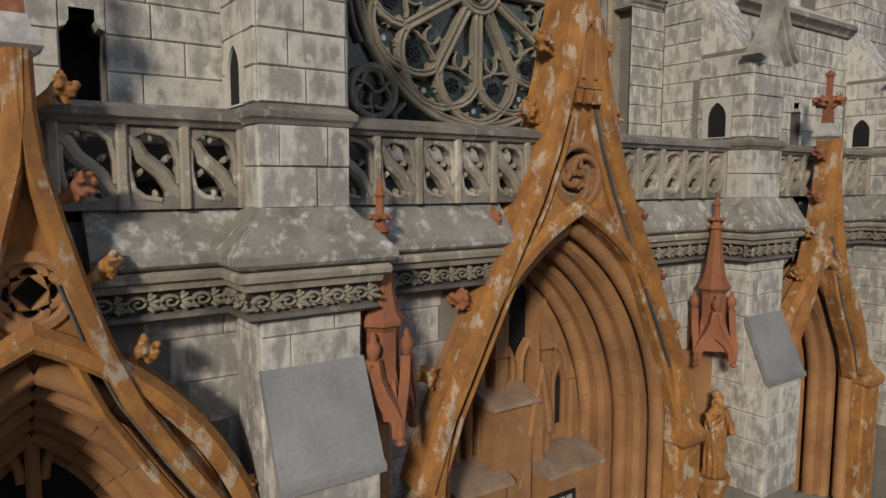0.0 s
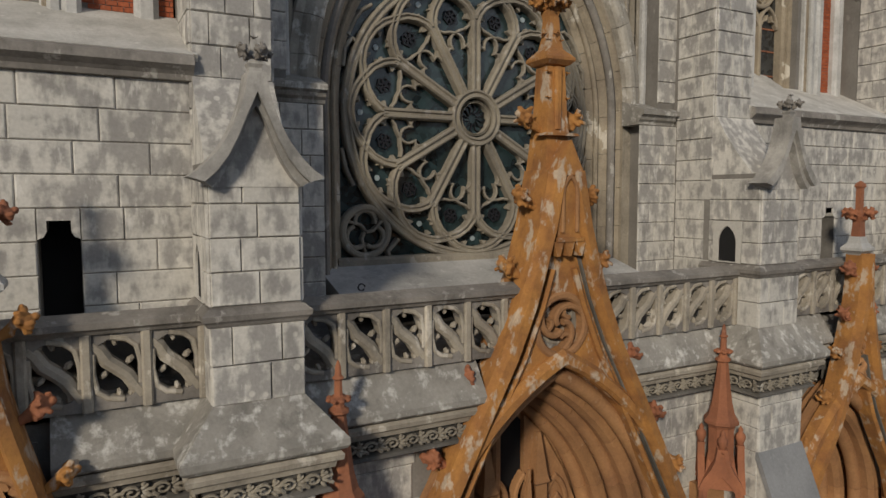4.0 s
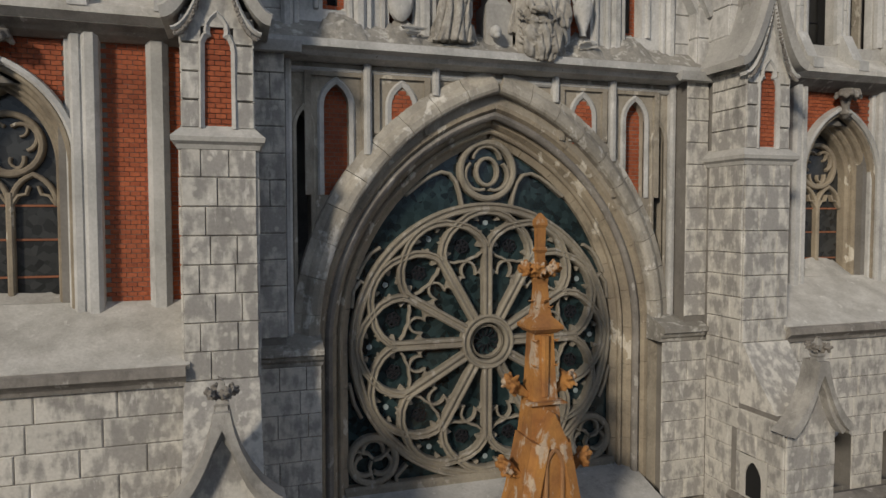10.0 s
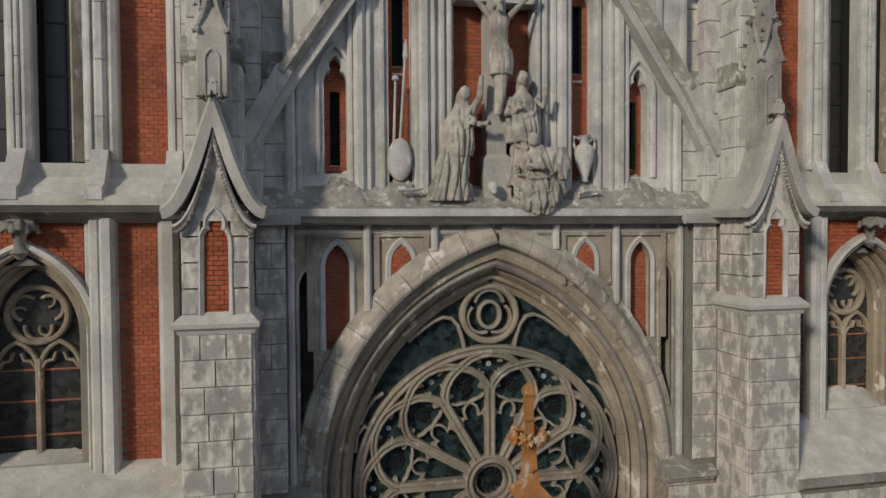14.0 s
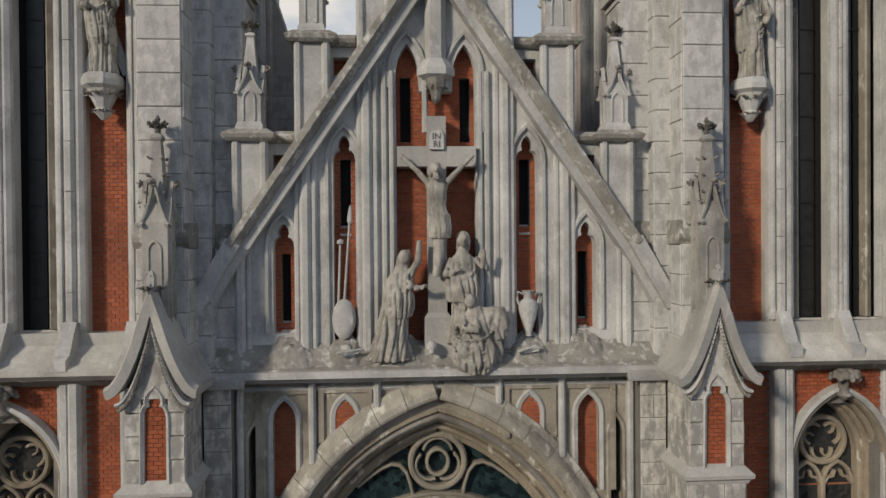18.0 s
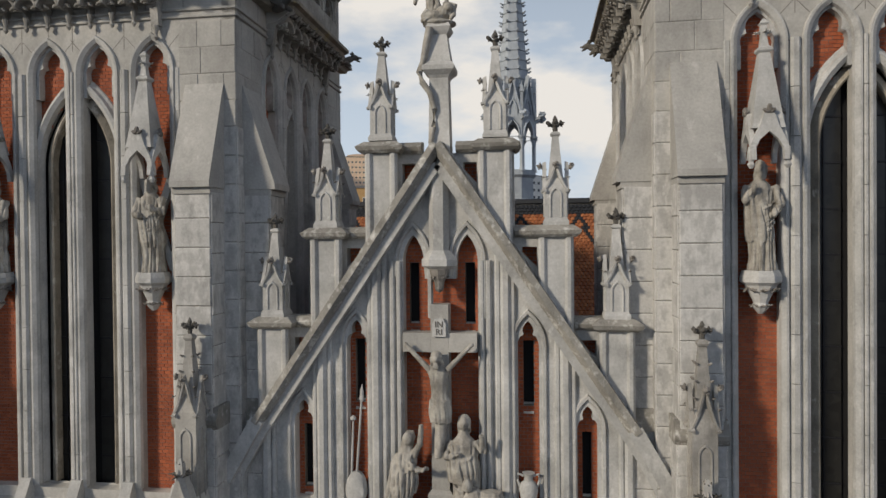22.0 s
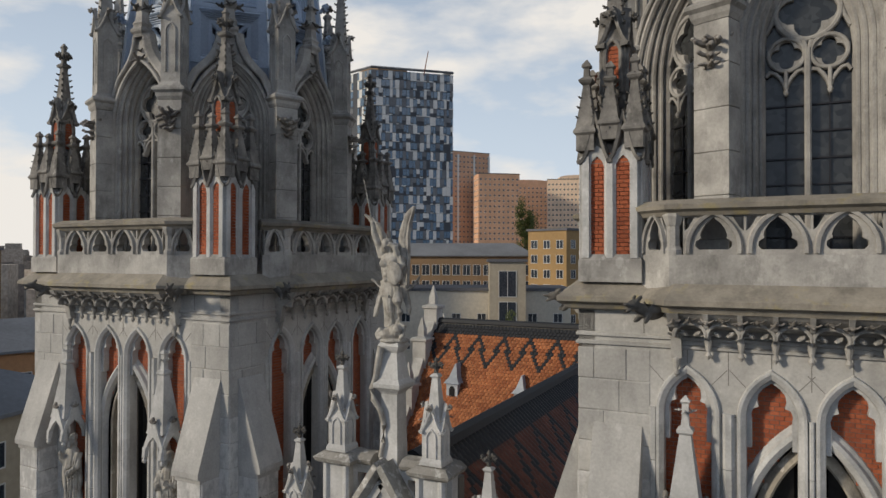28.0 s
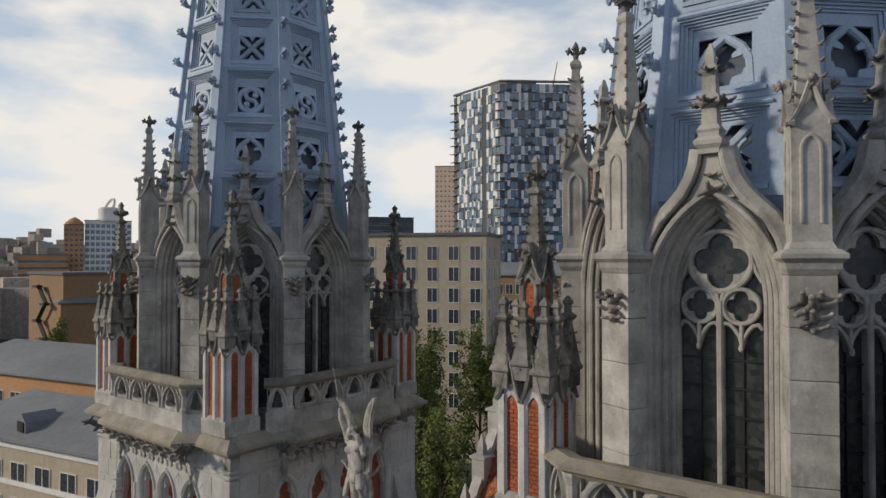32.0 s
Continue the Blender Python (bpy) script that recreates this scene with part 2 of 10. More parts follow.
MOSSY = weathered("mossy coping stone", (0.29, 0.262, 0.215), (0.17, 0.155, 0.13), (0.29, 0.245, 0.115), blotch=1.6, patch=0.57, patch_w=0.1, patch_amt=0.65, pscale=2.6, pstretch=1.0, bump=0.45, soot=0.4)
TERRA = weathered("ochre painted terracotta", (0.425, 0.2, 0.052), (0.25, 0.11, 0.038), (0.5, 0.43, 0.34), blotch=2.2, patch=0.555, patch_w=0.07, patch_amt=0.75, vary=0.07, streak=0.6, pscale=4.2, pstretch=0.55, bump=0.5, soot=0.4)
TERRA_IN = weathered("bare orange terracotta", (0.395, 0.208, 0.09), (0.25, 0.125, 0.058), (0.52, 0.38, 0.26), blotch=1.2, patch=0.64, patch_amt=0.4, vary=0.1, streak=0.4, soot=0.2)
TERRA_RED = weathered("red terracotta", (0.345, 0.133, 0.064), (0.19, 0.075, 0.042), (0.42, 0.24, 0.16), patch=0.64, patch_amt=0.4, vary=0.1)
LEAD = weathered("blue-grey sheet metal", (0.36, 0.445, 0.57), (0.27, 0.34, 0.45), (0.52, 0.56, 0.61), rough=0.6, blotch=0.6, patch=0.6, patch_w=0.15, patch_amt=0.4, streak=0.5, bump=0.06)
LEDGE = weathered("flaking ledge stone", (0.33, 0.315, 0.285), (0.21, 0.2, 0.18), (0.66, 0.65, 0.62), blotch=1.5, patch=0.53, patch_w=0.14, patch_amt=0.75, pscale=6.0, pstretch=0.8, streak=0.3, vary=0.1, bump=0.5, soot=0.55)
SLATE = weathered("dull zinc", (0.26, 0.265, 0.272), (0.19, 0.195, 0.2), (0.36, 0.36, 0.36), rough=0.7, patch_amt=0.3, bump=0.05)
TRACERY = weathered("brown-grey tracery stone", (0.30, 0.27, 0.215), (0.19, 0.17, 0.14), (0.46, 0.44, 0.4), patch=0.59, patch_amt=0.5, vary=0.03, soot=0.45)
ORDERS = weathered("stained arch stone", (0.39, 0.352, 0.29), (0.22, 0.197, 0.162), (0.62, 0.58, 0.51), patch=0.59, patch_w=0.05, patch_amt=0.65, pscale=3.4, pstretch=0.6, vary=0.03, soot=0.6)
HOOD = weathered("pale worn hood stone", (0.46, 0.43, 0.375), (0.25, 0.232, 0.2), (0.66, 0.645, 0.61), patch=0.56, patch_w=0.06, patch_amt=0.65, pscale=3.0, pstretch=0.7, vary=0.12, soot=0.5)
REVEAL = weathered("brown-stained reveal stone", (0.35, 0.3, 0.225), (0.2, 0.168, 0.128), (0.62, 0.58, 0.5), patch=0.62, patch_w=0.03, patch_amt=0.8, pscale=2.6, pstretch=0.6, vary=0.03, soot=0.55)
HIGH = weathered("tower-top stone", (0.435, 0.419, 0.39), (0.225, 0.217, 0.203), (0.57, 0.558, 0.53), blotch=1.3, patch=0.62, patch_w=0.05, patch_amt=0.35, vary=0.08, streak=0.4, soot=0.5)
PLASTER = weathered("dry lime mortar", (0.58, 0.565, 0.53), (0.4, 0.385, 0.355), (0.7, 0.685, 0.65), blotch=2.2, bump=0.5)
FIGURE = weathered("stained statue stone", (0.46, 0.44, 0.4), (0.24, 0.225, 0.2), (0.6, 0.585, 0.55), blotch=4.0, patch=0.6, patch_amt=0.4, vary=0.05, streak=0.7, bump=0.4, soot=0.6)
DUSTY = weathered("dusty terracotta", (0.3, 0.22, 0.155), (0.2, 0.14, 0.1), (0.36, 0.32, 0.28), blotch=2.5, bump=0.5)
MORTAR = weathered("dark joint mortar", (0.22, 0.208, 0.19), (0.15, 0.14, 0.128), (0.3, 0.285, 0.26))


def plain(name, c, rough=0.7, metal=0.0, amount=0.15, scale=8):
    m, nt, b = nodes_of(name, rough, metal)
    n = nt.nodes.new("ShaderNodeTexNoise")
    n.inputs["Scale"].default_value = scale
    n.inputs["Detail"].default_value = 4
    g = nt.nodes.new("ShaderNodeNewGeometry")
    nt.links.new(g.outputs["Position"], n.inputs["Vector"])
    x = nt.nodes.new("ShaderNodeMix")
    x.data_type = "RGBA"
    x.inputs[6].default_value = rgba([v * (1 - amount) for v in c])
    x.inputs[7].default_value = rgba([min(1, v * (1 + amount)) for v in c])
    nt.links.new(n.outputs["Fac"], x.inputs[0])
    nt.links.new(x.outputs[2], b.inputs["Base Color"])
    return m


def by_island(name, a, c, rough=0.85, grain=30):
    """A colour between two, different for each loose piece of the mesh."""
    m, nt, b = nodes_of(name, rough)
    g = nt.nodes.new("ShaderNodeNewGeometry")
    n = nt.nodes.new("ShaderNodeTexNoise")
    n.inputs["Scale"].default_value = grain
    nt.links.new(g.outputs["Position"], n.inputs["Vector"])
    n2 = nt.nodes.new("ShaderNodeTexNoise")
    n2.inputs["Scale"].default_value = 0.9
    nt.links.new(g.outputs["Position"], n2.inputs["Vector"])
    x = nt.nodes.new("ShaderNodeMix")
    x.data_type = "RGBA"
    x.inputs[6].default_value, x.inputs[7].default_value = rgba(a), rgba(c)
    nt.links.new(g.outputs["Random Per Island"], x.inputs[0])
    h = nt.nodes.new("ShaderNodeHueSaturation")
    ad = nt.nodes.new("ShaderNodeMath")
    ad.operation = "ADD"
    nt.links.new(n.outputs["Fac"], ad.inputs[0])
    nt.links.new(n2.outputs["Fac"], ad.inputs[1])
    nt.links.new(x.outputs[2], h.inputs["Color"])
    nt.links.new(ad.outputs[0], h.inputs["Value"])
    nt.links.new(h.outputs["Color"], b.inputs["Base Color"])
    return m


BRICK = by_island("red brick", (0.26, 0.062, 0.024), (0.37, 0.1, 0.04))
# interior shade put into a near-black colour; sign and portal panes share it
DARK = plain("near-black for unlit interiors", (0.008, 0.008, 0.009), 0.9)
# darker copy of the spire metal for the shade inside its openings
LEAD_SHADE = plain("sheet metal in painted shade", (0.1, 0.12, 0.155), 0.7)
IRON = plain("dark iron", (0.03, 0.03, 0.035), 0.5, 0.6)


def glassy(name, a, c, rough=0.16):
    m, nt, b = nodes_of(name, rough)
    g = nt.nodes.new("ShaderNodeNewGeometry")
    v = nt.nodes.new("ShaderNodeTexVoronoi")
    v.inputs["Scale"].default_value = 9
    nt.links.new(g.outputs["Position"], v.inputs["Vector"])
    r = nt.nodes.new("ShaderNodeValToRGB")
    r.color_ramp.elements[0].color, r.color_ramp.elements[1].color = rgba(a), rgba(c)
    s = nt.nodes.new("ShaderNodeSeparateColor")
    nt.links.new(v.outputs["Color"], s.inputs["Color"])
    nt.links.new(s.outputs["Red"], r.inputs["Fac"])
    nt.links.new(r.outputs["Color"], b.inputs["Base Color"])
    n = nt.nodes.new("ShaderNodeTexNoise")
    n.inputs["Scale"].default_value = 2.5
    nt.links.new(g.outputs["Position"], n.inputs["Vector"])
    bp = nt.nodes.new("ShaderNodeBump")
    bp.inputs["Strength"].default_value = 0.077
    nt.links.new(n.outputs["Fac"], bp.inputs["Height"])
    nt.links.new(bp.outputs["Normal"], b.inputs["Normal"])
    b.inputs["Specular IOR Level"].default_value = 0.6
    return m


STAINED = glassy("stained glass", (0.006, 0.012, 0.014), (0.03, 0.055, 0.06), 0.18)
PANE = glassy("old window glass", (0.018, 0.019, 0.02), (0.05, 0.053, 0.054), 0.26)


NIGHT = glassy("dim bell-chamber glass", (0.006, 0.006, 0.006), (0.016, 0.016, 0.015), 0.35)


# ---------------------------------------------------------------- building blocks
def V(x, y, z):
    return Vector((x, y, z))


def box(bm, x0, x1, y0, y1, z0, z1):
    v = [bm.verts.new(p) for p in ((x0, y0, z0), (x1, y0, z0), (x1, y1, z0), (x0, y1, z0), (x0, y0, z1), (x1, y0, z1), (x1, y1, z1), (x0, y1, z1))]
    for f in ((0, 3, 2, 1), (4, 5, 6, 7), (0, 1, 5, 4), (1, 2, 6, 5), (2, 3, 7, 6), (3, 0, 4, 7)):
        bm.faces.new([v[i] for i in f])
    return bm


def loft(bm, rings, cap=True, close=True):
    """Skin through rings of equal length; each ring is a closed loop of points."""
    vs = [[bm.verts.new(p) for p in r] for r in rings]
    n = len(vs[0])
    for a, b in zip(vs, vs[1:]):
        for i in range(n):
            j = (i + 1) % n
            if len({a[i], a[j], b[j], b[i]}) == 4:
                bm.faces.new((a[i], a[j], b[j], b[i]))
    if cap:
        bm.faces.new(vs[0][::-1])
        bm.faces.new(vs[-1])
    return bm


def ring(cx, cy, z, r, n, turn=0.0, sx=1.0, sy=1.0):
    return [V(cx + sx * r * math.cos(turn + 2 * math.pi * i / n), cy + sy * r * math.sin(turn + 2 * math.pi * i / n), z) for i in range(n)]


def lathe(bm, prof, n=12, cx=0.0, cy=0.0, turn=0.0, sx=1.0, sy=1.0):
    """Turned shape from (radius, height) pairs, bottom up."""
    return loft(bm, [ring(cx, cy, z, max(r, 0.002), n, turn, sx, sy) for r, z in prof])


def square(bm, prof, cx=0.0, cy=0.0, sy=1.0):
    """Square turned shape from (half width, height) pairs."""
    return loft(bm, [[V(cx - w, cy - w * sy, z), V(cx + w, cy - w * sy, z), V(cx + w, cy + w * sy, z), V(cx - w, cy + w * sy, z)] for w, z in prof])


def slab(bm, pts, d0, d1, plane="xz"):
    """A polygon drawn in a plane, given thickness across it."""
    if plane == "xz":
        at = lambda a, b, d: V(a, d, b)
    elif plane == "yz":
        at = lambda a, b, d: V(d, a, b)
    else:
        at = lambda a, b, d: V(a, b, d)
    a = [bm.verts.new(at(p, q, d0)) for p, q in pts]
    b = [bm.verts.new(at(p, q, d1)) for p, q in pts]
    bm.faces.new(a)
    bm.faces.new(b[::-1])
    n = len(pts)
    for i in range(n):
        j = (i + 1) % n
        bm.faces.new((a[j], a[i], b[i], b[j]))
    return bm


def sweep(bm, path, prof, closed=False, plane="xz"):
    """Runs a closed profile of (out, depth) pairs along a path in a plane; out lies to the left of the way."""
    n = len(path)
    rings = []
    for i, (a, b) in enumerate(path):
        p0 = path[i - 1] if i or closed else None
        p1 = path[(i + 1) % n] if i < n - 1 or closed else None
        ds = []
        for u, v in ((p0, (a, b)), ((a, b), p1)):
            if u and v:
                d = Vector((v[0] - u[0], v[1] - u[1]))
                if d.length > 1e-7:
                    ds.append(d.normalized())
        t = (ds[0] + ds[-1])
        t = t.normalized() if t.length > 1e-6 else ds[0]
        k = 1 / max(0.35, t.dot(ds[0]))
        nx, nz = -t.y * k, t.x * k
        r = []
        for o, d in prof:
            x, z = a + nx * o, b + nz * o
            r.append(V(x, d, z) if plane == "xz" else V(d, x, z) if plane == "yz" else V(x, z, d))
        rings.append(r)
    if closed:
        rings.append(rings[0])
    vs = [[bm.verts.new(p) for p in r] for r in (rings[:-1] if closed else rings)]
    if closed:
        vs.append(vs[0])
    m = len(prof)
    for a, b in zip(vs, vs[1:]):
        for i in range(m):
            j = (i + 1) % m
            bm.faces.new((a[i], a[j], b[j], b[i]))
    if not closed:
        bm.faces.new(vs[0][::-1])
        bm.faces.new(vs[-1])
    return bm


def cut_path(path, n, gap=0.01):
    """Cuts a path into n runs of equal length with a small gap between them."""
    at = [0.0]
    for (a, b), (c, d) in zip(path, path[1:]):
        at.append(at[-1] + math.hypot(c - a, d - b))

    def point(q):
        for (u, v), (p, r) in zip(zip(at, at[1:]), zip(path, path[1:])):
            if q <= v + 1e-9:
                f = (q - u) / (v - u)
                return (p[0] + (r[0] - p[0]) * f, p[1] + (r[1] - p[1]) * f)
        return path[-1]

    runs = []
    for i in range(n):
        q0, q1 = at[-1] * i / n + gap / 2, at[-1] * (i + 1) / n - gap / 2
        runs.append([point(q0)] + [p for p, q in zip(path, at) if q0 + 0.01 < q < q1 - 0.01] + [point(q1)])
    return runs


def rect(o0, o1, d0, d1):
    return [(o0, d0), (o1, d0), (o1, d1), (o0, d1)]


def rib(w, d0, d1, c=0.4):
    """A bar of half width w with chamfered front edges, front at d0, back at d1."""
    e = w * c
    return [(-w, d1), (-w, d0 + e), (-w + e, d0), (w - e, d0), (w, d0 + e), (w, d1)]


def arc(cx, cz, r, a0, a1, n):
    return [(cx + r * math.cos(radians(a0 + (a1 - a0) * i / n)), cz + r * math.sin(radians(a0 + (a1 - a0) * i / n))) for i in range(n + 1)]


def pointed(w, rise, zs=0.0, cx=0.0, n=10):
    """A pointed arch from its right springing over the apex to its left springing."""
    c = (rise * rise - w * w) / (2 * w)
    r = w + c
    top = math.degrees(math.atan2(rise, c))
    right = arc(-c, 0, r, 0, top, n)
    pts = [(cx + x, zs + z) for x, z in right]
    return pts + [(cx - x, zs + z) for x, z in right[-2::-1]]


def lancet(w, zb, zs, rise, cx=0.0, n=10):
    """A closed opening: straight sides and a pointed head, counter-clockwise."""
    return [(cx - w, zb), (cx + w, zb)] + pointed(w, rise, zs, cx, n)


def trefoil_head(w, zb, zs, rise, cx=0.0):
    """A lancet whose head has two cusps and a small round top."""
    k = w * 0.42
    t = zs + rise
    pts = [(cx - w, zb), (cx + w, zb), (cx + w, zs)]
    pts += [(cx + w * 0.92, zs + rise * 0.2), (cx + w * 0.72, zs + rise * 0.36), (cx + k, zs + rise * 0.42)]
    pts += [(cx + k * 1.25, zs + rise * 0.58), (cx + k * 1.1, zs + rise * 0.75), (cx + k * 0.6, zs + rise * 0.9), (cx, t)]
    return pts + [(2 * cx - x, z) for x, z in pts[-2:1:-1]]


def plate(outer, holes, d0, d1, bevel=0.0):
    """A flat stone plate in the xz plane with openings cut through it, as a mesh."""
    cu = bpy.data.curves.new("plate", "CURVE")
    cu.dimensions = "2D"
    cu.fill_mode = "BOTH"
    cu.extrude = (d1 - d0) / 2 - bevel
    cu.bevel_depth = bevel
    cu.bevel_resolution = 0
    cu.offset = -bevel
    for pts in [outer] + list(holes):
        s = cu.splines.new("POLY")
        s.points.add(len(pts) - 1)
        for p, (a, b) in zip(s.points, pts):
            p.co = (a, b, 0, 1)
        s.use_cyclic_u = True
    ob = bpy.data.objects.new("plate", cu)
    me = bpy.data.meshes.new_from_object(ob)
    bpy.data.objects.remove(ob)
    bpy.data.curves.remove(cu)
    me.transform(Matrix(((1, 0, 0, 0), (0, 0, -1, (d0 + d1) / 2), (0, 1, 0, 0), (0, 0, 0, 1))))
    return me


def mesh_of(bm, name, mat, smooth=None):
    if isinstance(bm, bpy.types.Mesh):
        me = bm
        me.name = name
    else:
        bmesh.ops.recalc_face_normals(bm, faces=bm.faces)
        me = bpy.data.meshes.new(name)
        bm.to_mesh(me)
        bm.free()
    if not me.materials:
        me.materials.append(mat)
    if smooth:
        for p in me.polygons:
            p.use_smooth = True
        me.set_sharp_from_angle(angle=radians(smooth))
    return me


def part(name, bm, mat, parent, label="", at=None, smooth=None, kind=""):
    """One mesh object under a thing or under a part."""
    ob = new(name, mesh_of(bm, name, mat, smooth))
    ob.parent = parent
    if at is not None:
        ob.matrix_basis = at if isinstance(at, Matrix) else Matrix.Translation(at)
    return tagged(ob, label=label, kind=kind)


def thing(name, at, label, category, group="", kind=""):
    e = new(name)
    e.empty_display_size = 0.1
    e.matrix_basis = at if isinstance(at, Matrix) else Matrix.Translation(at)
    return tagged(e, label, category, group, kind)


def solid(name, bm, mat, label, category, group="", kind="", at=None, smooth=None):
    ob = new(name, mesh_of(bm, name, mat, smooth))
    if at is not None:
        ob.matrix_basis = at if isinstance(at, Matrix) else Matrix.Translation(at)
    return tagged(ob, label, category, group, kind)


def BM():
    return bmesh.new()


BLOCKS = {}


def block_mesh(mat):
    """A stone block of unit size with chamfered front edges; x along the wall, y out of it (towards -y), z up."""
    if mat.name not in BLOCKS:
        bm = BM()
        a = [bm.verts.new(p) for p in ((0, 0, 0), (1, 0, 0), (1, 0, 1), (0, 0, 1))]
        b = [bm.verts.new(p) for p in ((0.008, -0.6, 0.012), (0.992, -0.6, 0.012), (0.992, -0.6, 0.988), (0.008, -0.6, 0.988))]
        c = [bm.verts.new(p) for p in ((0.022, -1, 0.035), (0.978, -1, 0.035), (0.978, -1, 0.965), (0.022, -1, 0.965))]
        for s, t in ((a, b), (b, c)):
            for i in range(4):
                j = (i + 1) % 4
                bm.faces.new((s[i], s[j], t[j], t[i]))
        bm.faces.new(c)
        BLOCKS[mat.name] = mesh_of(bm, "block", mat)
    return BLOCKS[mat.name]


def ashlar(parent, x0, x1, z0, z1, y, course=0.37, length=0.62, mat=None, turn=0.0, seed=1, skip=None, proud=0.022, joint=0.008, origin=(0, 0)):
    """Courses of single blocks on a wall face in the parent's space. turn: degrees about the vertical through origin."""
    rnd = random.Random(seed)
    me = block_mesh(mat or STONE)
    rows = max(1, round((z1 - z0) / course))
    h = (z1 - z0) / rows
    rot = Matrix.Translation((origin[0], origin[1], 0)) @ Matrix.Rotation(radians(turn), 4, "Z")
    for r in range(rows):
        x = x0
        first = True
        while x < x1 - 0.02:
            w = length * rnd.uniform(0.75, 1.3)
            if first and r % 2:
                w *= 0.55
            first = False
            if x1 - (x + w) < length * 0.4:
                w = x1 - x
            zc, xc = z0 + (r + 0.5) * h, x + w / 2
            if not (skip and skip(xc, zc, w, h)):
                ob = new("stone_block", me)
                ob.parent = parent
                p = proud + rnd.uniform(-0.006, 0.006)
                ob.matrix_basis = rot @ Matrix.Translation((x + joint / 2, y, z0 + r * h + joint / 2)) @ Matrix.Diagonal((w - joint, p, h - joint, 1))
            x += w


def brickwork(x0, x1, z0, z1, y, skip=None, seed=3, cuts=()):
    """A field of real bricks with recessed joints, joined into one mesh; front towards -y."""
    rnd = random.Random(seed)
    vs, fs = [], []
    ch, bl, j = 0.07, 0.14, 0.01
    rows = int(math.ceil((z1 - z0) / ch))
    for r in range(rows):
        za, zb = z0 + r * ch, min(z0 + (r + 1) * ch - j, z1)
        if zb - za < 0.01:
            continue
        x = x0 - (bl / 2 if r % 2 else 0)
        while x < x1:
            a, b = max(x, x0), min(x + bl - j, x1)
            x += bl
            for c0, c1, lo, hi in cuts:
                if lo < (za + zb) / 2 < hi and a < c1 and b > c0:
                    if a < c0:
                        b = c0
                    elif b > c1:
                        a = c1
                    else:
                        b = a
            if b - a < 0.012 or (skip and skip((a + b) / 2, (za + zb) / 2)):
                continue
            f = y - 0.012 + rnd.uniform(-0.003, 0.003)
            k = len(vs)
            vs += [(a, y, za), (b, y, za), (b, y, zb), (a, y, zb), (a, f, za), (b, f, za), (b, f, zb), (a, f, zb)]
            fs += [(k + 4, k + 5, k + 6, k + 7), (k, k + 1, k + 5, k + 4), (k + 1, k + 2, k + 6, k + 5), (k + 2, k + 3, k + 7, k + 6), (k + 3, k, k + 4, k + 7)]
    me = bpy.data.meshes.new("bricks")
    me.from_pydata(vs, [], fs)
    return me


def tube(bm, pts, r0, r1, n=8):
    rings = []
    for i, p in enumerate(pts):
        a = Vector(pts[max(0, i - 1)])
        b = Vector(pts[min(len(pts) - 1, i + 1)])
        q = (b - a).to_track_quat("Z", "Y").to_matrix()
        r = r0 + (r1 - r0) * i / (len(pts) - 1)
        rings.append([Vector(p) + q @ V(r * math.cos(2 * math.pi * k / n), r * math.sin(2 * math.pi * k / n), 0) for k in range(n)])
    loft(bm, rings)


def lobe(bm, at, aim, length, width, thick, sub=1):
    """A flattened leaf lobe that points along aim."""
    m = Matrix.Translation(at) @ Vector(aim).to_track_quat("X", "Z").to_matrix().to_4x4() @ Matrix.Diagonal((length, width, thick, 1))
    bmesh.ops.create_icosphere(bm, subdivisions=sub, radius=1.0, matrix=m)


def clump(seed, size=0.16, n=5):
    """A knot of carved leaves: curled lobes with rolled tips round a bud."""
    rnd = random.Random(seed)
    bm = BM()
    lobe(bm, (0, 0, 0.05 * size), (0, 0, 1), size * 0.42, size * 0.34, size * 0.34)
    for i in range(n):
        a = 2 * math.pi * i / n + rnd.uniform(-0.25, 0.25)
        up = rnd.uniform(-0.5, 0.7)
        d = Vector((math.cos(a), math.sin(a), up)).normalized()
        lobe(bm, d * size * 0.5, d, size * 0.42, size * 0.26, size * 0.16)
        t = d * size * 0.86 + V(0, 0, size * rnd.uniform(-0.12, 0.2))
        lobe(bm, t, d, size * 0.17, size * 0.2, size * 0.17)
    for v in bm.verts:
        v.co += Vector((rnd.uniform(-1, 1), rnd.uniform(-1, 1), rnd.uniform(-1, 1))) * size * 0.04
    return bm


def fused(bm, voxel):
    """Melts overlapping lobes into one carved surface."""
    bmesh.ops.recalc_face_normals(bm, faces=bm.faces)
    me = bpy.data.meshes.new("carving")
    bm.to_mesh(me)
    bm.free()
    ob = bpy.data.objects.new("carving", me)
    scene.collection.objects.link(ob)
    md = ob.modifiers.new("melt", "REMESH")
    md.mode, md.voxel_size, md.use_smooth_shade = "VOXEL", voxel, True
    dg = bpy.context.evaluated_depsgraph_get()
    out = bpy.data.meshes.new_from_object(ob.evaluated_get(dg))
    bpy.data.objects.remove(ob)
    bpy.data.meshes.remove(me)
    return out


CROCKETS = {}


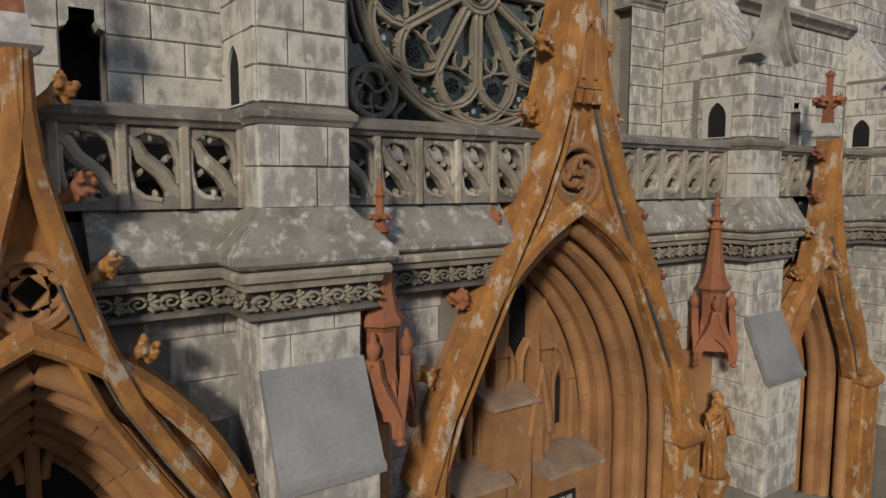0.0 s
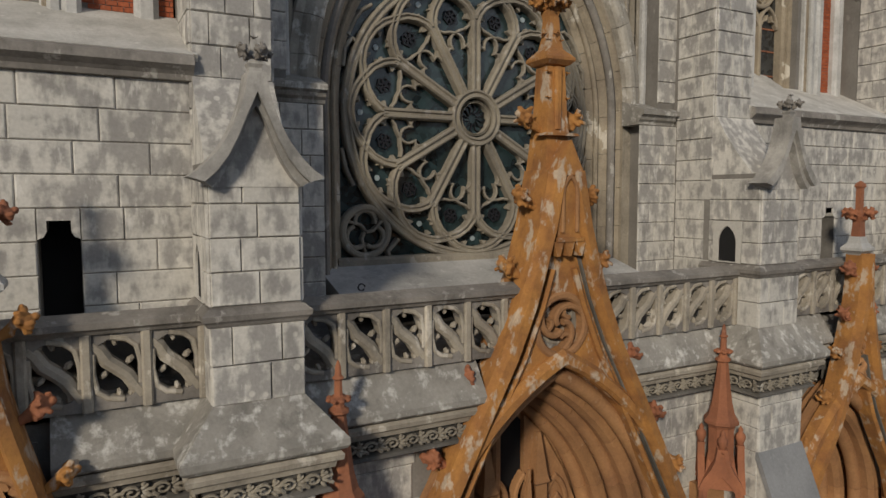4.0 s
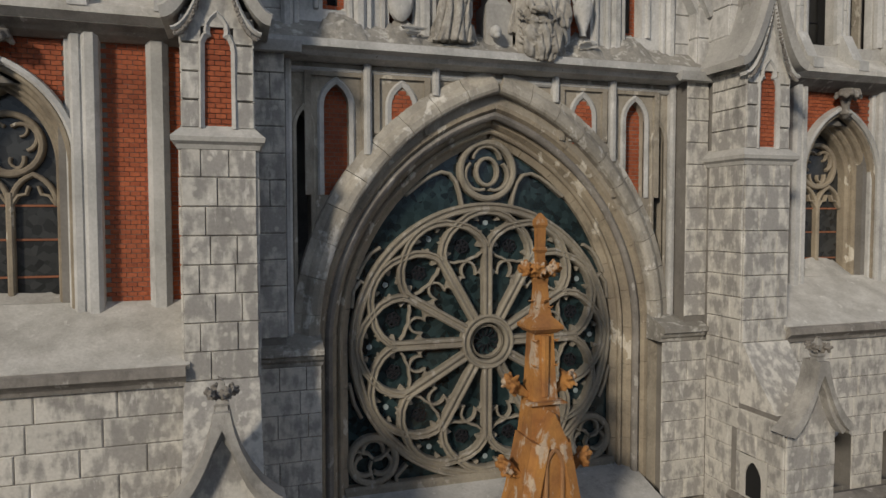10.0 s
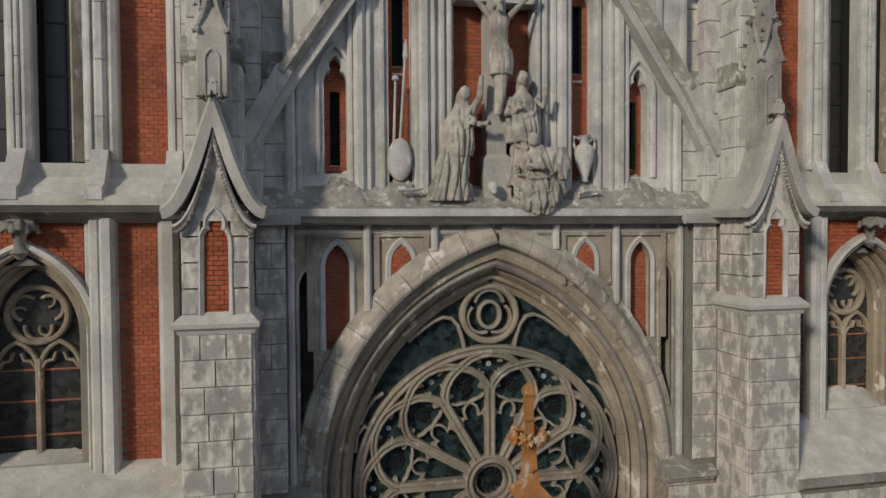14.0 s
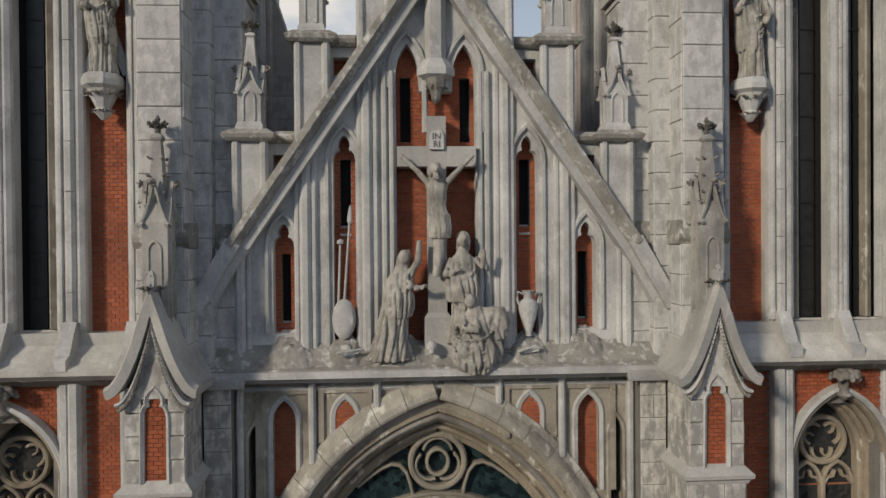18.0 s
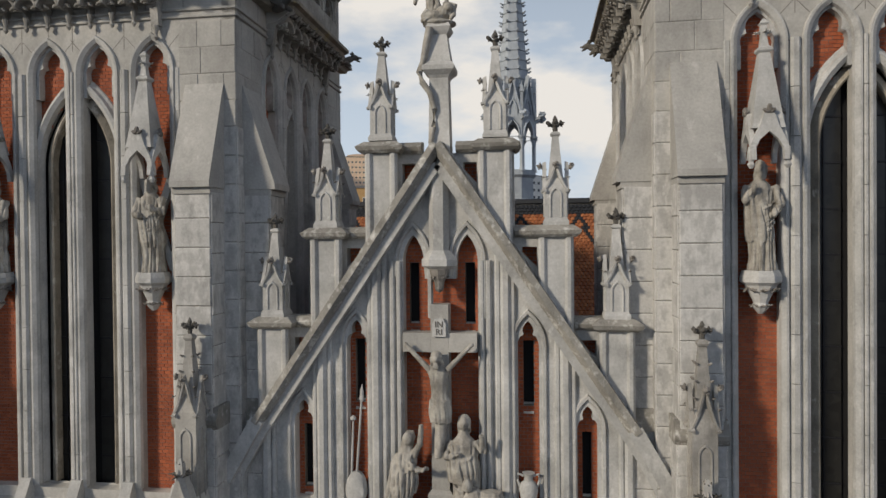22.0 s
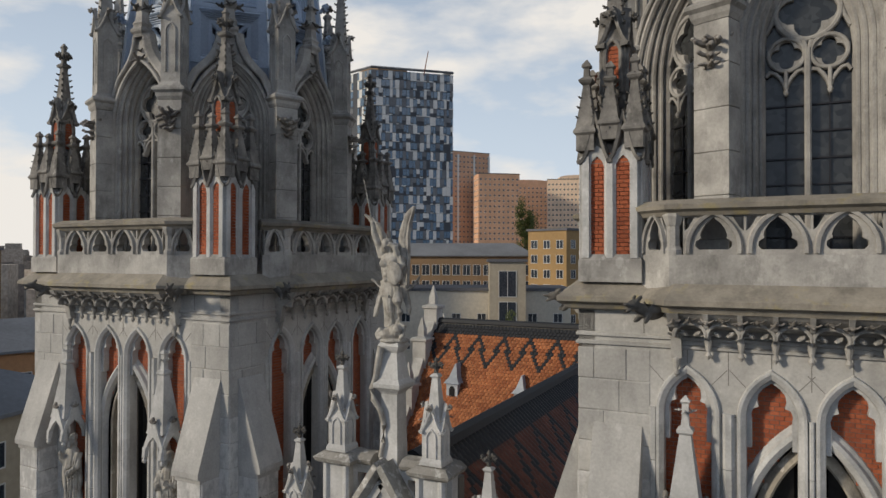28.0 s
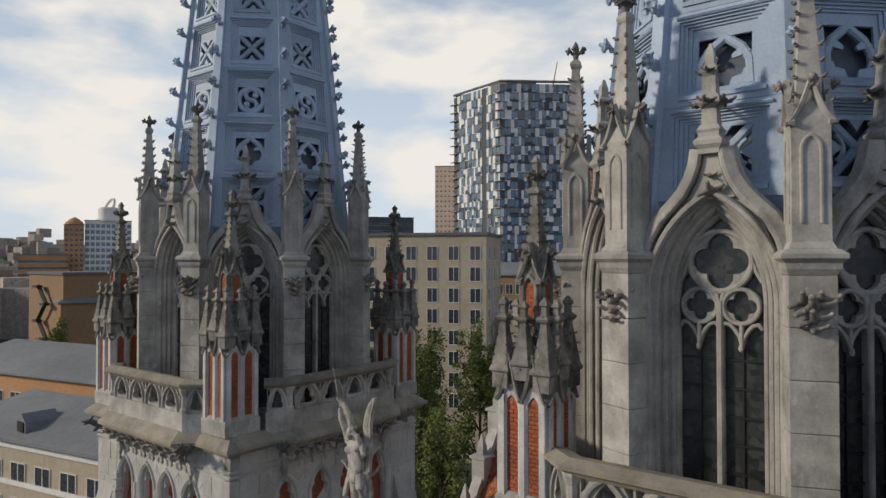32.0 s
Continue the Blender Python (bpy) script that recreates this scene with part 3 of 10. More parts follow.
def crocket(name, parent, mat, x, y, z, size, turn=0.0, k=0):
    """A leaf on a stem that grows out along local x and curls up; turn about the vertical."""
    key = (mat.name, k)
    if key not in CROCKETS:
        rnd = random.Random(70 + k)
        bm = BM()
        tube(bm, [(-0.15, 0, -0.42), (0.12, 0, -0.3), (0.34, 0, -0.08), (0.5, 0, 0.06)], 0.15, 0.12, 7)
        c = V(0.58, 0, 0.06)
        lobe(bm, c, (1, 0, 0.2), 0.3, 0.26, 0.22, 2)
        for i in range(11):
            a = 2 * math.pi * i / 11 + rnd.uniform(-0.2, 0.2)
            d = Vector((rnd.uniform(-0.3, 0.7), math.cos(a), math.sin(a) * 0.85)).normalized()
            lobe(bm, c + d * 0.27, d, 0.17, 0.14, 0.1)
            lobe(bm, c + d * 0.38 + V(rnd.uniform(-0.04, 0.08), 0, rnd.uniform(-0.05, 0.05)), d, 0.075, 0.1, 0.085)
        lobe(bm, c + V(0.3, 0, 0.1), (1, 0, 0.5), 0.14, 0.15, 0.13)
        lobe(bm, V(0.3, 0, -0.26), (0.6, 0, 1), 0.16, 0.13, 0.12)
        for v in bm.verts:
            v.co += Vector((rnd.uniform(-1, 1), rnd.uniform(-1, 1), rnd.uniform(-1, 1))) * 0.025
        CROCKETS[key] = mesh_of(fused(bm, 0.045), "crocket", mat)
    ob = new(name, CROCKETS[key])
    ob.parent = parent
    ob.matrix_basis = Matrix.Translation((x, y, z)) @ Matrix.Rotation(turn, 4, "Z") @ Matrix.Diagonal((size, size, size, 1))
    return ob


CLUMPS = {}


def leaf_knot(mat, k=0):
    key = (mat.name, k)
    if key not in CLUMPS:
        CLUMPS[key] = mesh_of(fused(clump(11 + k, 0.5), 0.05), "leaf_knot", mat)
    return CLUMPS[key]


def knot(name, parent, mat, x, y, z, size, k=0, turn=0.0):
    ob = new(name, leaf_knot(mat, k))
    ob.parent = parent
    ob.matrix_basis = Matrix.Translation((x, y, z)) @ Matrix.Rotation(turn, 4, "Z") @ Matrix.Diagonal((size, size, size, 1))
    return ob


# ---------------------------------------------------------------- ground and core of the church
TX, TY, TH = 7.43, 3.28, 3.48          # towers: centre (both sides of x = 0), half width

ground_bm = BM()
box(ground_bm, -4000, 4000, -4000, 4000, -0.6, 0)
ASPHALT = weathered("street asphalt", (0.06, 0.06, 0.06), (0.045, 0.045, 0.045), (0.09, 0.09, 0.085), blotch=0.05, grain=3)
solid("ground", ground_bm, ASPHALT, "grey asphalt ground round the church", "ground", kind="structure")

# ---------------------------------------------------------------- the rose bay
ARCH_W, ARCH_ZS, ARCH_RISE = 2.6, 13.4, 3.55
outline = [(-3.95, 9.6), (3.95, 9.6), (3.95, 18.2), (-3.95, 18.2)]
opening = [(-3.08, 10.2), (3.08, 10.2)] + pointed(3.08, 4.0, ARCH_ZS, 0, 16)
LOW_LANCETS = [(-2.75, 15.9, 17.3, 0.36, 0.2), (2.75, 15.9, 17.3, 0.36, 0.2), (-1.67, 16.9, 17.34, 0.33, 0.18), (1.67, 16.9, 17.34, 0.33, 0.18)]
wall_rose = solid("wall_rose", plate(outline, [opening] + [lancet(w, zb, zs, r, cx, 6) for cx, zb, zs, r, w in LOW_LANCETS[:2]] + [lancet(0.11, 13.85, 16.95, 0.28, s * 3.27, 6) for s in (-1, 1)], 0.0, 0.9), ORDERS, "stained stone wall round the great rose window", "wall", kind="structure")
for cx, zb, zs, r, w in LOW_LANCETS:
    part("brick_panel", brickwork(cx - w - 0.02, cx + w + 0.02, max(zb - 0.05, 15.9), zs + r - 0.02, 0.16 if abs(cx) > 2 else -0.002, skip=None if abs(cx) > 2 else (lambda x, z, c=cx, s=zs, q=r, ww=w: abs(x - c) > ww * (1 if z < s else max(0.0, 1 - ((z - s) / q) ** 1.6)))), BRICK, wall_rose, "red brick filling of a small lancet", kind="stuff")
    if abs(cx) > 2:
        bm = BM()
        box(bm, cx - w - 0.05, cx + w + 0.05, 0.155, 0.3, zb - 0.1, zs + r + 0.05)
        part("mortar_bed", bm, MORTAR, wall_rose)
    bm = BM()
    sweep(bm, [(cx + w, zb)] + pointed(w, r, zs, cx, 6) + [(cx - w, zb)], [(0.0, -0.03), (-0.07, -0.045), (-0.1, -0.02), (-0.1, 0.03), (0.0, 0.03)])
    part("lancet_frame", bm, DRESSED, wall_rose)
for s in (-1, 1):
    # back darker than the wall: lancet shade put into its colour
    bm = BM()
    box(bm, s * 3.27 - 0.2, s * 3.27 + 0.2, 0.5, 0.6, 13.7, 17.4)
    part("recess_back", bm, CARVED, wall_rose, "back of a narrow blind lancet, recess shade in its colour")
    bm = BM()
    sweep(bm, [(s * 3.27 + 0.11, 13.85)] + pointed(0.11, 0.28, 16.95, s * 3.27, 6) + [(s * 3.27 - 0.11, 13.85)], [(0.0, -0.03), (-0.05, -0.04), (-0.07, -0.02), (-0.07, 0.03), (0.0, 0.03)])
    part("lancet_frame", bm, ORDERS, wall_rose)
for cx, zb, zs, r, w in LOW_LANCETS:
    bm = BM()
    q = w + 0.2
    sweep(bm, [(cx + q, zb), (cx + q, zs + r + 0.12), (cx - q, zs + r + 0.12), (cx - q, zb)], [(0.0, 0.02), (0.0, -0.05), (-0.1, -0.05), (-0.1, 0.02)])
    part("panel_surround", bm, ORDERS, wall_rose)
for cx in (-3.52, -2.25, -1.1, 1.1, 2.25, 3.52):
    bm = BM()
    zb = {3.52: 13.6, 2.25: 16.55, 1.1: 17.55}[abs(cx)]
    sweep(bm, [(cx, zb), (cx, 18.2)], rib(0.065, -0.13, 0.02, 0.6))
    part("colonnette", bm, DRESSED, wall_rose)
bm = BM()
sweep(bm, [(-4.0, 17.86), (4.0, 17.86)], [(-0.04, -0.03), (0.0, -0.06), (0.05, -0.03), (0.05, 0.02), (-0.04, 0.02)])
part("string_course", bm, DRESSED, wall_rose)

# moulded arch: outer hood and stepped orders
arch = thing("window_arch", (0, 0, ARCH_ZS), "deep pale stone pointed arch with stepped mouldings round the rose window", "arch")
hood_path = [(x, z - ARCH_ZS) for x, z in [(3.06, 13.42)] + pointed(3.06, 4.1, 13.55, 0, 18) + [(-3.06, 13.42)]]
for run in cut_path(hood_path, 20):
    bm = BM()
    sweep(bm, run, [(0.0, 0.03), (0.0, -0.14), (-0.03, -0.19), (-0.08, -0.21), (-0.18, -0.2), (-0.24, -0.16), (-0.3, -0.1), (-0.42, -0.06), (-0.44, 0.03)])
    part("hood_stone", bm, HOOD, arch)


def jambs(w, rise, zb):
    return [(x, z - ARCH_ZS) for x, z in [(w, zb)] + pointed(w, rise, ARCH_ZS, 0, 18) + [(-w, zb)]]


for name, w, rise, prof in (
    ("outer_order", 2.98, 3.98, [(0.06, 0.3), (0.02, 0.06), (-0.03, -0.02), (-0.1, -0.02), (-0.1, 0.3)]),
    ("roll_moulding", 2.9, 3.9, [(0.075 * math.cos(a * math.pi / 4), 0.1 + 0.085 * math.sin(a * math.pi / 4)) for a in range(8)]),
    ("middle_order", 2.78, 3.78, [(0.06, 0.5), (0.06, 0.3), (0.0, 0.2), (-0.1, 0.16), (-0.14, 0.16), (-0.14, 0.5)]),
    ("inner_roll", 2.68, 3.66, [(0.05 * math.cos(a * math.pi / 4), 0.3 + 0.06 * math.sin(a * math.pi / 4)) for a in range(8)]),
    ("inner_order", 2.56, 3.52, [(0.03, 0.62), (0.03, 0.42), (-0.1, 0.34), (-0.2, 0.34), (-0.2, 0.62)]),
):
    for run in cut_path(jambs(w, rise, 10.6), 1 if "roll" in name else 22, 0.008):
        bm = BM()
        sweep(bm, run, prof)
        # the roll is darker than its neighbours: hollow shade put into its colour
        part(name, bm, WORN_SHADE if name == "roll_moulding" else REVEAL, arch, "hollow moulding with its shade in the colour" if name == "roll_moulding" else "", smooth=50 if "roll" in name else None)
# ledges on which the hood lands
for s in (-1, 1):
    bm = BM()
    slab(bm, [(-0.6, 13.52), (-0.6, 13.44), (-0.53, 13.41), (-0.51, 13.35), (-0.46, 13.31), (-0.46, 13.26), (0.1, 13.26), (0.1, 13.78)], s * 3.05, s * 3.98, "yz")
    part("ledge", bm, LEDGE, wall_rose, "weathered sloping ledge")

# ---------------------------------------------------------------- rose window
rose = thing("rose_window", (0, 0.41, 13.3), "great stone rose window with twelve petals and dark stained glass", "window")
RO = 2.42


def polar(r, deg):
    return (r * math.sin(radians(deg)), r * math.cos(radians(deg)))


bm = BM()
glass_pts = [(x, z - 13.3) for x, z in lancet(2.62, 10.62, ARCH_ZS, 3.58, 0, 16)]
slab(bm, glass_pts, 0.11, 0.13)
part("glass", bm, STAINED, rose, "dark blue-green stained glass")


def twin(w, d0, d1):
    """A bar with two rolls and a groove between them."""
    return [(-w, d1), (-w, d0 + 0.04), (-w * 0.72, d0), (-w * 0.45, d0), (-w * 0.2, d0 + 0.035), (w * 0.2, d0 + 0.035), (w * 0.45, d0), (w * 0.72, d0), (w, d0 + 0.04), (w, d1)]


for nm, r, w, d in (("outer_ring", RO, 0.085, -0.07), ("hub_ring", 0.42, 0.08, -0.1), ("hub_inner_ring", 0.29, 0.025, -0.02)):
    bm = BM()
    sweep(bm, [polar(r, -360 * i / 72) for i in range(72)], twin(w, d, 0.12), closed=True)
    part(nm, bm, TRACERY, rose)
spoke_bm = BM()
sweep(spoke_bm, [(0, 0.47), (0, 1.78)], twin(0.088, -0.085, 0.12))
spoke_me = mesh_of(spoke_bm, "spoke", TRACERY)
half_arch = [polar(1.7, 29.2), polar(1.82, 27.6), polar(1.95, 24.6), polar(2.08, 20.2), polar(2.18, 15.0), polar(2.28, 9.6), polar(2.33, 4.8), polar(2.35, 0)]
arch_bm = BM()
sweep(arch_bm, half_arch + [(-x, z) for x, z in half_arch[-2::-1]], twin(0.066, -0.078, 0.12))
arch_me = mesh_of(arch_bm, "petal_arch", TRACERY)
cusp_bm = BM()
tre = [(0.225, 1.08), (0.215, 1.2), (0.17, 1.25), (0.12, 1.24), (0.135, 1.32), (0.12, 1.4), (0.075, 1.46), (0.0, 1.5)]
sweep(cusp_bm, tre + [(-x, z) for x, z in tre[-2::-1]], rib(0.02, 0.0, 0.12, 0.6))
for s in (-1, 1):
    sweep(cusp_bm, [(0, 1.5), (s * 0.12, 1.53), (s * 0.22, 1.535), (s * 0.32, 1.58)], rib(0.022, -0.01, 0.12, 0.6))
    for x, z, q in ((0.17, 1.25, 0.05), (0.25, 1.72, 0.075), (0.26, 1.95, 0.075), (0.1, 2.12, 0.06)):
        ux, uz = (1.0, 0.15) if z < 2 else (0.75, 0.66)
        slab(cusp_bm, [(s * (x + ux * 0.1 - uz * q), z + uz * 0.1 + ux * q), (s * (x + ux * 0.1 + uz * q), z + uz * 0.1 - ux * q), (s * (x + uz * 0.012), z - ux * 0.012), (s * (x - uz * 0.012), z + ux * 0.012)], 0.01, 0.11)
cusp_me = mesh_of(cusp_bm, "cusp", TRACERY)
spur_bm = BM()
for s in (-1, 1):
    for x, z, ux, uz, q in ((0.16, 2.18, 0.8, 0.6, 0.05), (0.1, 2.0, 0.9, -0.4, 0.05)):
        slab(spur_bm, [(s * (x + ux * 0.08 - uz * q), z + uz * 0.08 + ux * q), (s * (x + ux * 0.08 + uz * q), z + uz * 0.08 - ux * q), (s * (x + uz * 0.01), z - ux * 0.01), (s * (x - uz * 0.01), z + ux * 0.01)], 0.01, 0.11)
spur_me = mesh_of(spur_bm, "spandrel_cusp", TRACERY)
dot_bm = BM()
loft(dot_bm, [[V(0.05 * math.cos(a * 0.628), y, 2.14 + 0.05 * math.sin(a * 0.628)) for a in range(10)] for y in (0.1, 0.085)])
dot_me = mesh_of(dot_bm, "glass_roundel", plain("pale milky glass", (0.3, 0.36, 0.38), 0.2))
rosette_bm = BM()
for k in range(6):
    sweep(rosette_bm, [(0.075 * math.cos(k * 1.047) + 0.05 * math.cos(a * 1.047), 1.78 + 0.075 * math.sin(k * 1.047) + 0.05 * math.sin(a * 1.047)) for a in range(6)], rect(-0.01, 0.01, 0.07, 0.12), closed=True)
rosette_me = mesh_of(rosette_bm, "leaded_rosette", IRON)
for k in range(12):
    turn = Matrix.Rotation(radians(30 * k), 4, "Y")
    half = Matrix.Rotation(radians(30 * k + 15), 4, "Y")
    for nm, me, m in (("spoke", spoke_me, turn), ("petal_arch", arch_me, turn @ Matrix.Translation((0, -0.004 * (k % 2), 0))), ("cusp", cusp_me, half), ("spandrel_cusp", spur_me, turn), ("glass_roundel", dot_me, turn), ("leaded_rosette", rosette_me, half)):
        ob = new(nm, me)
        ob.parent = rose
        ob.matrix_basis = m
bm = BM()
for k in range(12):
    sweep(bm, [polar(0.08, 30 * k), polar(0.2, 30 * k + 15), polar(0.26, 30 * k)], rect(-0.008, 0.008, 0.07, 0.12))
part("hub_leading", bm, IRON, rose)
for nm, cx, cz, r in (("top_roundel", 0, 3.07, 0.5), ("corner_roundel", -2.1, -1.96, 0.4), ("corner_roundel", 2.1, -1.96, 0.4)):
    bm = BM()
    sweep(bm, [(cx + r * math.sin(-a * math.pi / 16), cz + r * math.cos(a * math.pi / 16)) for a in range(32)], rib(0.055, -0.06, 0.12, 0.6), closed=True)
    part(nm, bm, TRACERY, rose)
    bm = BM()
    if cx == 0:
        sweep(bm, [(cx + 0.2 * math.sin(-a * math.pi / 10), cz - 0.02 + 0.24 * math.cos(a * math.pi / 10)) for a in range(20)], rib(0.032, -0.03, 0.12, 0.6), closed=True)
        for k in range(3):
            a0 = 90 + 120 * k
            sweep(bm, arc(0.16 * math.cos(radians(a0)), cz + 0.16 * math.sin(radians(a0)), 0.27, a0 - 80, a0 + 80, 8), rib(0.026, -0.02, 0.12, 0.6))
    else:
        for k in range(3):
            a0 = 90 + 120 * k
            sweep(bm, arc(cx + 0.17 * math.cos(radians(a0)), cz + 0.17 * math.sin(radians(a0)), 0.18, a0 - 105, a0 + 105, 9), rib(0.032, -0.02, 0.12, 0.6))
            sweep(bm, [(cx + 0.02 * math.cos(radians(a0)), cz + 0.02 * math.sin(radians(a0))), (cx + 0.14 * math.cos(radians(a0 + 35)), cz + 0.14 * math.sin(radians(a0 + 35))), (cx + 0.36 * math.cos(radians(a0 + 60)), cz + 0.36 * math.sin(radians(a0 + 60)))], rib(0.024, -0.01, 0.12, 0.6))
    part("foil", bm, TRACERY, rose)
for s in (-1, 1):
    bm = BM()
    for pts in ([(0.47, 2.45), (0.51, 2.64), (0.58, 2.86), (0.7, 3.0), (0.86, 3.03), (1.04, 2.96), (1.22, 2.84), (1.5, 2.62)], [(1.95, 1.72), (2.12, 1.62), (2.24, 1.46), (2.36, 1.2)], [(2.1, 1.05), (2.3, 1.15), (2.42, 1.0), (2.45, 0.7)], [(2.3, -1.2), (2.42, -0.95), (2.5, -0.6)], [(1.5, -2.1), (1.7, -2.3), (1.66, -2.45)]):
        sweep(bm, [(s * x, z) for x, z in pts], rib(0.03, -0.03, 0.12, 0.6))
    part("spandrel_bar", bm, TRACERY, rose)
bm = BM()
sweep(bm, [(-2.6, -2.5), (2.6, -2.5)], rib(0.12, -0.1, 0.12, 0.4))
part("bottom_rail", bm, TRACERY, rose)
# sloping sill
bm = BM()
slab(bm, [(0.5, 10.86), (0.35, 10.8), (-0.95, 10.42), (-0.98, 10.2), (0.5, 10.2)], -2.95, 2.95, "yz")
sill = solid("window_sill", bm, DRESSED, "broad sloping pale stone sill under the rose window", "sill")
bm = BM()
sweep(bm, arc(-2.72, 10.62, 0.05, 0, 330, 11), rect(-0.008, 0.008, -0.98, -0.955))
part("iron_ring", bm, IRON, sill, "small iron ring")
bm = BM()
slab(bm, [(0.5, 10.3), (0.5, 9.7), (-1.72, 9.5), (-1.72, 9.62)], -11, 11, "yz")
solid("gallery_floor", bm, WORN_SHADE, "stone floor of the narrow gallery behind the balustrade", "floor", kind="structure")

# ---------------------------------------------------------------- upper gable with the crucifixion
GZ = 18.25
gable = thing("gable_wall", (0, 0, GZ), "tall stepped gable of pale stone with narrow brick lancets", "gable", kind="structure")
steps = [(-3.62, 18.2), (3.62, 18.2), (3.62, 22.25), (2.52, 22.25), (2.52, 23.98), (1.42, 23.98), (1.42, 25.6), (-1.42, 25.6), (-1.42, 23.98), (-2.52, 23.98), (-2.52, 22.25), (-3.62, 22.25)]
LAN = [(-2.75, 18.85, 20.4, 0.42, 0.19), (2.75, 18.85, 20.4, 0.42, 0.19), (-1.66, 18.6, 21.95, 0.45, 0.2), (1.66, 18.6, 21.95, 0.45, 0.2)]
mid = [(-0.72, 18.5), (0.72, 18.5)] + pointed(0.2, 0.5, 23.55, 0.52, 6) + [(0.3, 23.2), (-0.3, 23.2)] + pointed(0.2, 0.5, 23.55, -0.52, 6)
tri = [[(s * a, z) for a, z in pts] for s in (-1, 1) for pts in ([(2.62, 22.05), (2.92, 22.05), (2.92, 21.75), (2.62, 21.95)], [(1.56, 23.8), (1.84, 23.8), (1.84, 23.42), (1.56, 23.7)], [(0.46, 25.42), (0.72, 25.42), (0.72, 25.02), (0.46, 25.3)])]
holes = [trefoil_head(w, zb, zs, r, cx) for cx, zb, zs, r, w in LAN] + [mid] + tri
sh = lambda pts: [(x, z - GZ) for x, z in pts]
part("gable_front", plate(sh(steps), [sh(h) for h in holes], 0.08, 0.34), DRESSED, gable)
SLOTS = [(-2.75, 19.0, 20.3, 0.085), (2.75, 19.0, 20.3, 0.085), (-1.66, 20.75, 22.0, 0.1), (1.66, 20.75, 22.0, 0.1), (-0.55, 22.3, 23.5, 0.095), (0.55, 22.3, 23.5, 0.095)]
back = BM()
box(back, -3.5, 3.5, 0.56, 0.8, 0, 3.9)
box(back, -2.45, 2.45, 0.56, 0.8, 3.9, 5.6)
box(back, -1.35, 1.35, 0.56, 0.8, 5.6, 7.2)
part("gable_core", back, MORTAR, gable)
for cx, a, b, w in ((-2.75, 18.8, 20.85, 0.22), (2.75, 18.8, 20.85, 0.22), (-1.66, 18.5, 22.45, 0.23), (1.66, 18.5, 22.45, 0.23), (0, 18.4, 24.1, 0.75), (-2.77, 21.7, 22.1, 0.2), (2.77, 21.7, 22.1, 0.2), (-1.7, 23.4, 23.85, 0.2), (1.7, 23.4, 23.85, 0.2), (-0.6, 25.0, 25.45, 0.2), (0.6, 25.0, 25.45, 0.2)):
    part("brick_panel", brickwork(cx - w, cx + w, a - GZ, b - GZ, 0.36, cuts=[(c - q, c + q, lo - GZ, hi - GZ) for c, lo, hi, q in SLOTS], seed=int(a * 10 + cx)), BRICK, gable, "red brick filling", kind="stuff")
    here = [q for q in SLOTS if abs(q[0] - cx) < w and a < q[1] < b]
    lo, hi = (here[0][1], here[0][2]) if here else (b, b)
    bm = BM()
    box(bm, cx - w, cx + w, 0.355, 0.5, a - GZ, lo - GZ)
    if here:
        box(bm, cx - w, cx + w, 0.355, 0.5, hi - GZ, b - GZ)
        xs = [cx - w] + [v for q in sorted(here) for v in (q[0] - q[3], q[0] + q[3])] + [cx + w]
        for x0, x1 in zip(xs[::2], xs[1::2]):
            box(bm, x0, x1, 0.355, 0.5, lo - GZ, hi - GZ)
    part("mortar_bed", bm, MORTAR, gable)
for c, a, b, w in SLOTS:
    # near-black backing paints in the shade inside the slot
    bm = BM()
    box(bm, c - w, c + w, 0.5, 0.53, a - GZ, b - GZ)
    part("slot", bm, DARK, gable, "near-black back of a ventilation slot, shade in its colour")
    bm = BM()
    slab(bm, [(0.33, b * 0 + a - GZ - 0.16), (0.33, a - GZ - 0.14), (0.46, a - GZ + 0.03), (0.5, a - GZ + 0.03), (0.5, a - GZ - 0.16)], c - w, c + w, "yz")
    part("slot_sill", bm, PLASTER, gable)
for cx, zb, zs, r, w in LAN:
    bm = BM()
    sweep(bm, [(cx + w + 0.05, zb - GZ)] + pointed(w + 0.05, r + 0.1, zs - GZ, cx, 7) + [(cx - w - 0.05, zb - GZ)], [(0.0, 0.1), (-0.03, 0.02), (-0.08, 0.02), (-0.11, 0.1)])
    part("lancet_frame", bm, DRESSED, gable)
bm = BM()
for s in (-1, 1):
    sweep(bm, [(s * 0.52 + 0.27, 4.2)] + pointed(0.27, 0.62, 5.3, s * 0.52, 7) + [(s * 0.52 - 0.27, 5.0)], [(0.0, 0.1), (-0.03, 0.02), (-0.08, 0.02), (-0.11, 0.1)])
part("lancet_frame", bm, DRESSED, gable)
# clustered shafts
SLOPE = lambda x: 25.55 - 1.47 * abs(x)
for cx, w in ((-3.5, 0.09), (-3.36, 0.05), (-2.35, 0.1), (-2.2, 0.055), (-2.5, 0.05), (-1.25, 0.1), (-1.1, 0.06), (-0.93, 0.055), (-0.8, 0.05), (-1.38, 0.05)):
    for s in (-1, 1):
        bm = BM()
        x = s * cx
        top = SLOPE(cx) - 0.1 - GZ
        if abs(cx) < 1:
            top = 23.55 - GZ
        sweep(bm, [(x, 0.0), (x, top)], rib(w, -0.06 if w > 0.08 else 0.0, 0.12, 0.55))
        part("shaft", bm, DRESSED, gable)
